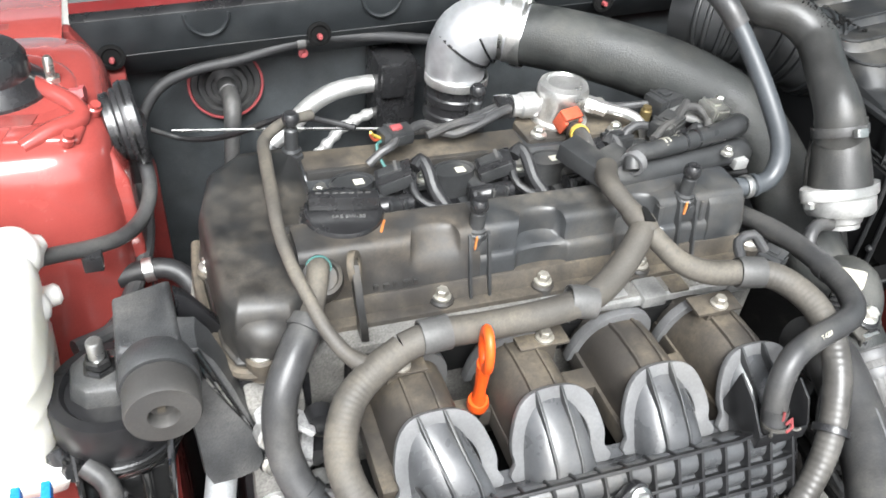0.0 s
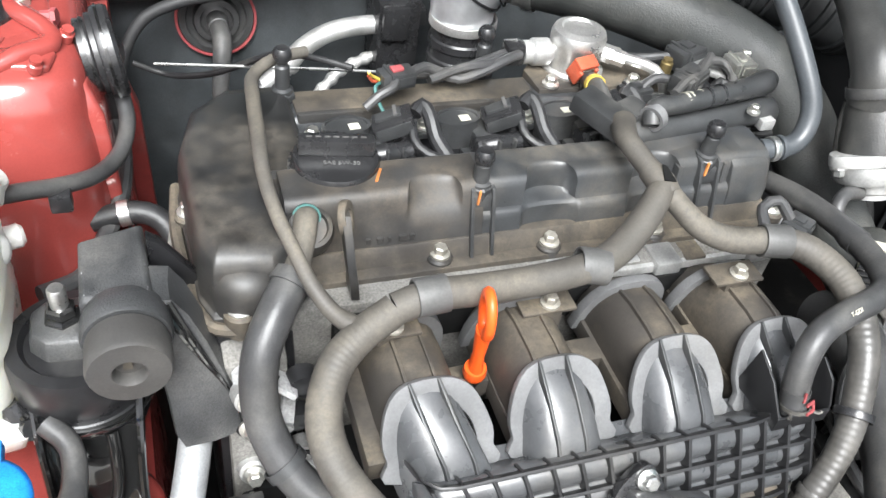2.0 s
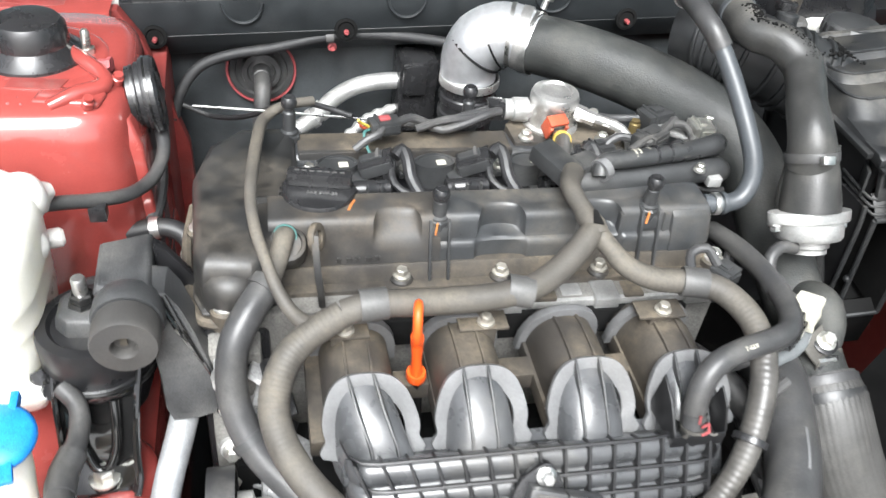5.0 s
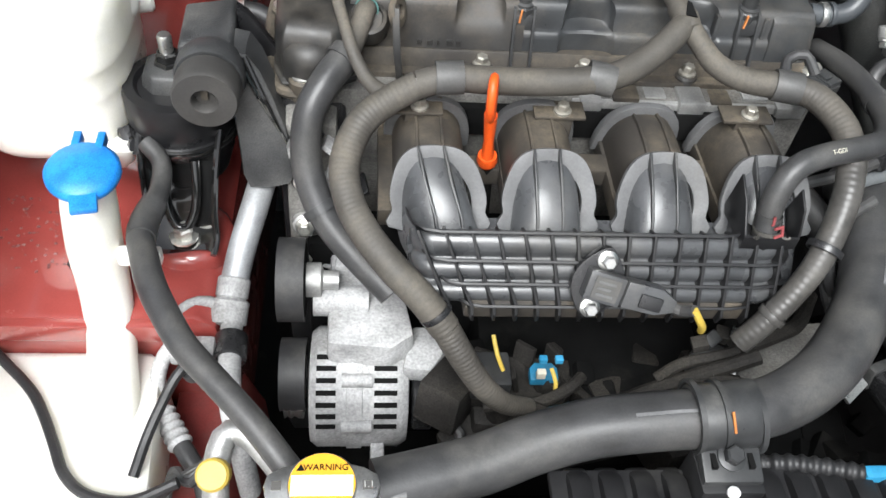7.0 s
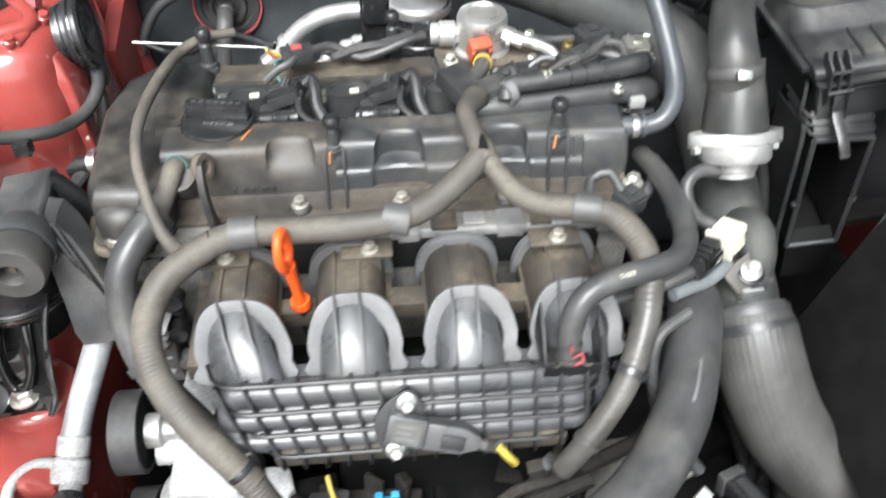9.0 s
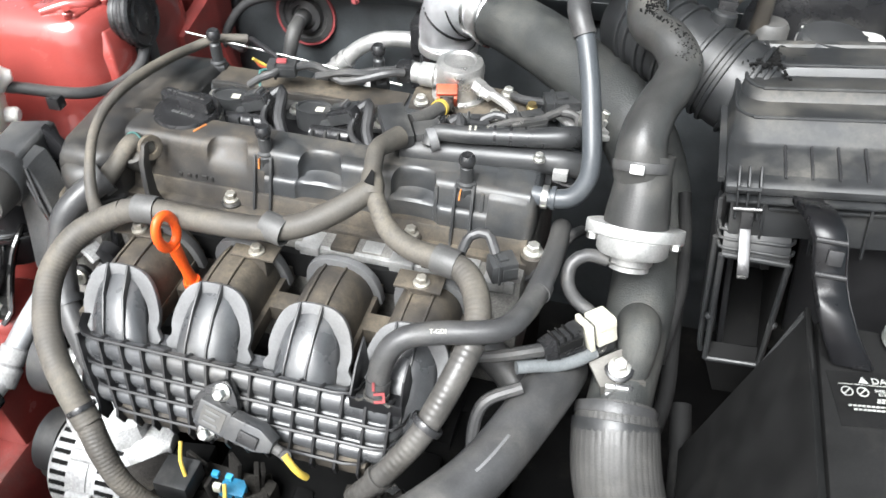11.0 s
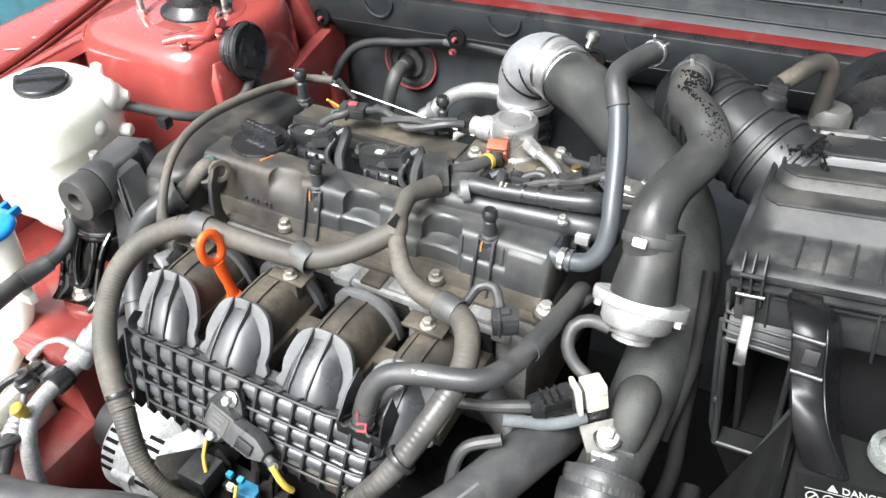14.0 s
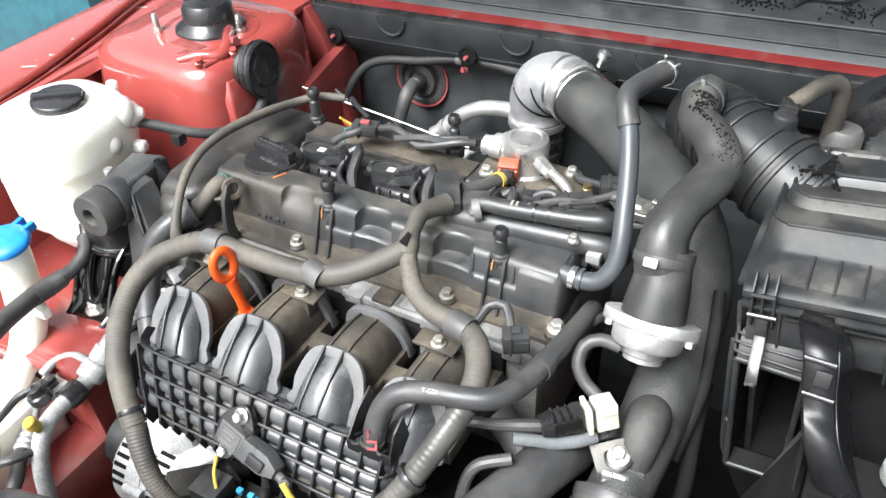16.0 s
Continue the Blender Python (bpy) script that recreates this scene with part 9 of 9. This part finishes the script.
def battery():
    b = thing("battery", (0.62, -0.17, 0.70), "black car battery with a printed danger label in a tray", "battery")
    part("case", Geo().box((0.512, -0.36, 0.68), (0.76, -0.090, 0.850)), m_matte, b, bevel=0.004)
    part("lid", Geo().box((0.508, -0.364, 0.850), (0.764, -0.086, 0.868)), m_matte, b, bevel=0.004)
    at = pose(0.513, -0.1437, 0.8681, 0, 0, 9)
    lab = part("label", Geo().box((0.0, -0.044, 0), (0.105, 0.006, 0.0006), at), m_dark, b, "black printed label")
    text_part("danger_text", "\u25b2 DANGER", 0.0078, at @ Matrix.Translation((0.0415, -0.0020, 0.0009)), m_print, lab, "white printed word")
    text_part("small_text", "SHIELD\nEYES", 0.0034, at @ Matrix.Translation((0.0365, -0.0125, 0.0009)), m_print, lab)
    for k, (xa, xb) in enumerate(((0.031, 0.044), (0.030, 0.043), (0.009, 0.041), (0.012, 0.038), (0.060, 0.088), (0.058, 0.084), (0.060, 0.090), (0.059, 0.080))):
        y = (-0.0190, -0.0212, -0.0256, -0.0290, -0.0215, -0.0245, -0.0275, -0.0305)[k]
        n = int((xb - xa) / 0.0032)
        for i in range(n):
            part("print_bar", Geo().box((xa + 0.0032 * i, y - 0.0007, 0.0007), (xa + 0.0032 * i + 0.0024, y + 0.0007, 0.0010), at), m_print, lab)
    for k in range(9):
        part("print_bar", Geo().box((0.0495, -0.012 - 0.0034 * k, 0.0007), (0.0503, -0.0098 - 0.0034 * k, 0.0010), at), m_print, lab)
    part("print_bar", Geo().box((0.006, -0.0062, 0.0007), (0.100, -0.0058, 0.0010), at), m_print, lab)
    for x, y in ((0.011, -0.0127), (0.0222, -0.0125), (0.058, -0.0125), (0.070, -0.0125)):
        part("symbol", Geo().ring(at @ Vector((x, y, 0.0008)), (0, 0, 1), 0.0036, 0.0008, 0.0004, 20).box((-0.0034, -0.0005, 0), (0.0034, 0.0005, 0.0003), at @ pose(x, y, 0.0007, 0, 0, 45)), m_print, lab)
    t = part("terminal", Geo().lathe((0.572, -0.098, 0.868), (0, 0, 1), [(0.013, 0), (0.012, 0.014), (0.008, 0.018), (0.007, 0.022)], 20), m_lead, b, "corroded battery terminal")
    part("terminal_clamp", Geo().ring((0.572, -0.098, 0.878), (0, 0, 1), 0.0125, 0.006, 0.010, 20).box((0.582, -0.106, 0.873), (0.602, -0.090, 0.883)), m_lead, t, bevel=0.001)
    bolt("clamp_bolt", (0.595, -0.098, 0.884), t, r=0.005, material=m_lead)
    part("tray_wall", Geo().prism([(-0.38, 0.70), (-0.08, 0.70), (-0.08, 0.875), (-0.14, 0.872), (-0.38, 0.80)], (0.498, 0, 0), (0, 1, 0), (0, 0, 1), (0.005, 0, 0)), m_matte, b, bevel=0.002)
    part("tray_apron", Geo().prism([(0.499, 0.874), (0.507, 0.866), (0.452, 0.66), (0.440, 0.66)], (0, -0.085, 0), (1, 0, 0), (0, 0, 1), (0, -0.30, 0)), m_matte, b, bevel=0.002)
    part("apron_edge", Geo().tube([(0.499, -0.086, 0.872), (0.482, -0.087, 0.80), (0.462, -0.088, 0.72), (0.45, -0.09, 0.66)], 0.003, 8), m_plastic, b)
    part("tray_patch", Geo().prism([(0, 0), (0.012, -0.004), (0.013, 0.022), (0.002, 0.030)], (0.503, -0.092, 0.822), (1, 0, 0), (0, 0, 1), (0, 0.003, 0)), m_sleeve, b, "grey tray corner")


battery()


def brake_reservoir():
    r = thing("brake_reservoir", (0.495, 0.20, 0.85), "white brake fluid reservoir with a black ribbed cap", "reservoir")
    part("bottle", Geo().box((0.488, 0.190, 0.86), (0.575, 0.275, 0.943)), m_white, r, bevel=0.012)
    part("booster", Geo().lathe((0.53, 0.275, 0.90), (-0.1, 1, 0), [(0.05, 0), (0.085, 0.012), (0.088, 0.06), (0.07, 0.09)], 36), m_black, r)
    part("side_pod", Geo().lathe((0.458, 0.245, 0.89), (0, 0.1, 1), [(0.020, 0), (0.020, 0.055), (0.017, 0.060)], 24), m_sleeve, r)
    part("cap", Geo().lathe((0.515, 0.215, 0.940), (0, 0, 1), [(0.031, 0), (0.032, 0.004), (0.032, 0.018), (0.029, 0.021), (0.008, 0.022)], 30), m_plastic, r, "black screw cap")
    for k in range(18):
        t = 2 * math.pi * k / 18
        part("cap_knurl", Geo().box((0.031, -0.002, 0.003), (0.034, 0.002, 0.018), pose(0.515, 0.215, 0.940, 0, 0, math.degrees(t))), m_plastic, r)
    part("cap_tab", Geo().box((0.482, 0.196, 0.930), (0.500, 0.212, 0.942)), m_yellow, r, "small yellow mark", bevel=0.002)


brake_reservoir()


def right_clutter():
    whole("inner_fender_right", Geo().box((0.85, -0.6, 0.2), (0.87, 0.6, 0.86)), m_red, "red painted inner fender beyond the battery", "fender", kind="structure")
    whole("front_panel", Geo().box((-0.55, -0.56, 0.2), (0.87, -0.54, 0.74)), m_dark_red, "red painted front panel", "panel", kind="structure")
    whole("subframe", Geo().box((-0.25, -0.45, 0.18), (0.85, 0.45, 0.28)), m_dark, "dark subframe under the engine", "subframe", kind="structure")
    # added sheet that hides the lit floor so the gaps stay dark
    whole("undertray", Geo().box((-0.55, -0.56, 0.12), (0.87, 0.47, 0.13)), m_dark, "black sheet added to close the bay below", "tray", kind="structure")
    rnd = random.Random(9)
    for k in range(14):
        x, y, z = rnd.uniform(0.37, 0.47), rnd.uniform(-0.25, -0.02), rnd.uniform(0.40, 0.47)
        s = rnd.uniform(0.01, 0.025)
        whole("gearbox_part", Geo().box((-s, -s, -0.05), (s, s, s * 0.6), pose(x, y, z, rnd.uniform(-25, 25), rnd.uniform(-25, 25), rnd.uniform(0, 90))), rnd.choice((m_dark, m_dark, m_dark)), "dark gearbox casting detail", "gearbox part", "gearbox parts", bevel=0.003)
    for pts in ([(0.30, -0.10, 0.70), (0.28, -0.16, 0.72), (0.262, -0.19, 0.74), (0.268, -0.215, 0.72), (0.30, -0.24, 0.68)], [(0.268, -0.03, 0.80), (0.285, -0.03, 0.82), (0.30, 0.0, 0.83), (0.31, 0.05, 0.80)], [(0.29, -0.16, 0.80), (0.262, -0.175, 0.79), (0.256, -0.19, 0.765), (0.262, -0.205, 0.74), (0.28, -0.21, 0.72)]):
        whole("side_wire", Geo().tube(pts, 0.0055, 10), m_rubber, "black taped wire at the engine's side", "wire", "side wires")
    whole("white_tube_end", Geo().lathe((0.205, -0.275, 0.69), (0.6, -0.2, 0.5), [(0.006, 0), (0.006, 0.02), (0.007, 0.021), (0.007, 0.028)], 12), m_paper, "short white tube end by the conduit", "tube")


right_clutter()

for pts, r in (([(0.40, -0.06, 0.62), (0.42, -0.10, 0.60), (0.43, -0.16, 0.59), (0.42, -0.22, 0.57)], 0.014), ([(0.44, -0.03, 0.66), (0.445, -0.08, 0.64), (0.45, -0.14, 0.60), (0.46, -0.20, 0.56)], 0.011), ([(0.41, 0.02, 0.78), (0.415, -0.02, 0.74), (0.42, -0.05, 0.69), (0.41, -0.09, 0.64)], 0.008), ([(0.40, 0.06, 0.86), (0.408, 0.02, 0.83), (0.412, -0.01, 0.79), (0.405, -0.05, 0.74)], 0.006)):
    whole("side_hose", Geo().tube(pts, r, 12), m_matte, "dark hose in the shadow under the air box", "hose", "shadowed hoses")
u = thing("cable_shield", (0.42, -0.12, 0.60), "black ribbed cable shield beside the gearbox", "shield")
part("plate", Geo().prism([(0.400, -0.07), (0.446, -0.06), (0.462, -0.19), (0.420, -0.24), (0.398, -0.18)], (0, 0, 0.560), (1, 0, 0), (0, 1, 0.12), (0, 0, 0.010)), m_matte, u, bevel=0.003)
for k in range(6):
    part("rib", Geo().box((0.404, -0.190 + 0.020 * k, 0.552 + 0.003 * k), (0.448, -0.184 + 0.020 * k, 0.580 + 0.003 * k)), m_tray, u, bevel=0.0015)


def tool_cabinet():
    c = thing("tool_cabinet", (-1.7, 1.6, 0), "teal painted workshop machine standing beside the car", "machine")
    part("case", Geo().box((-2.3, 0.95, 0.0), (-1.55, 1.9, 0.9)), m_teal, c, bevel=0.02)
    for k in range(4):
        part("panel_rib", Geo().box((-1.556, 1.0 + 0.2 * k, 0.05), (-1.535, 1.04 + 0.2 * k, 0.86)), m_dark, c, bevel=0.004)


tool_cabinet()
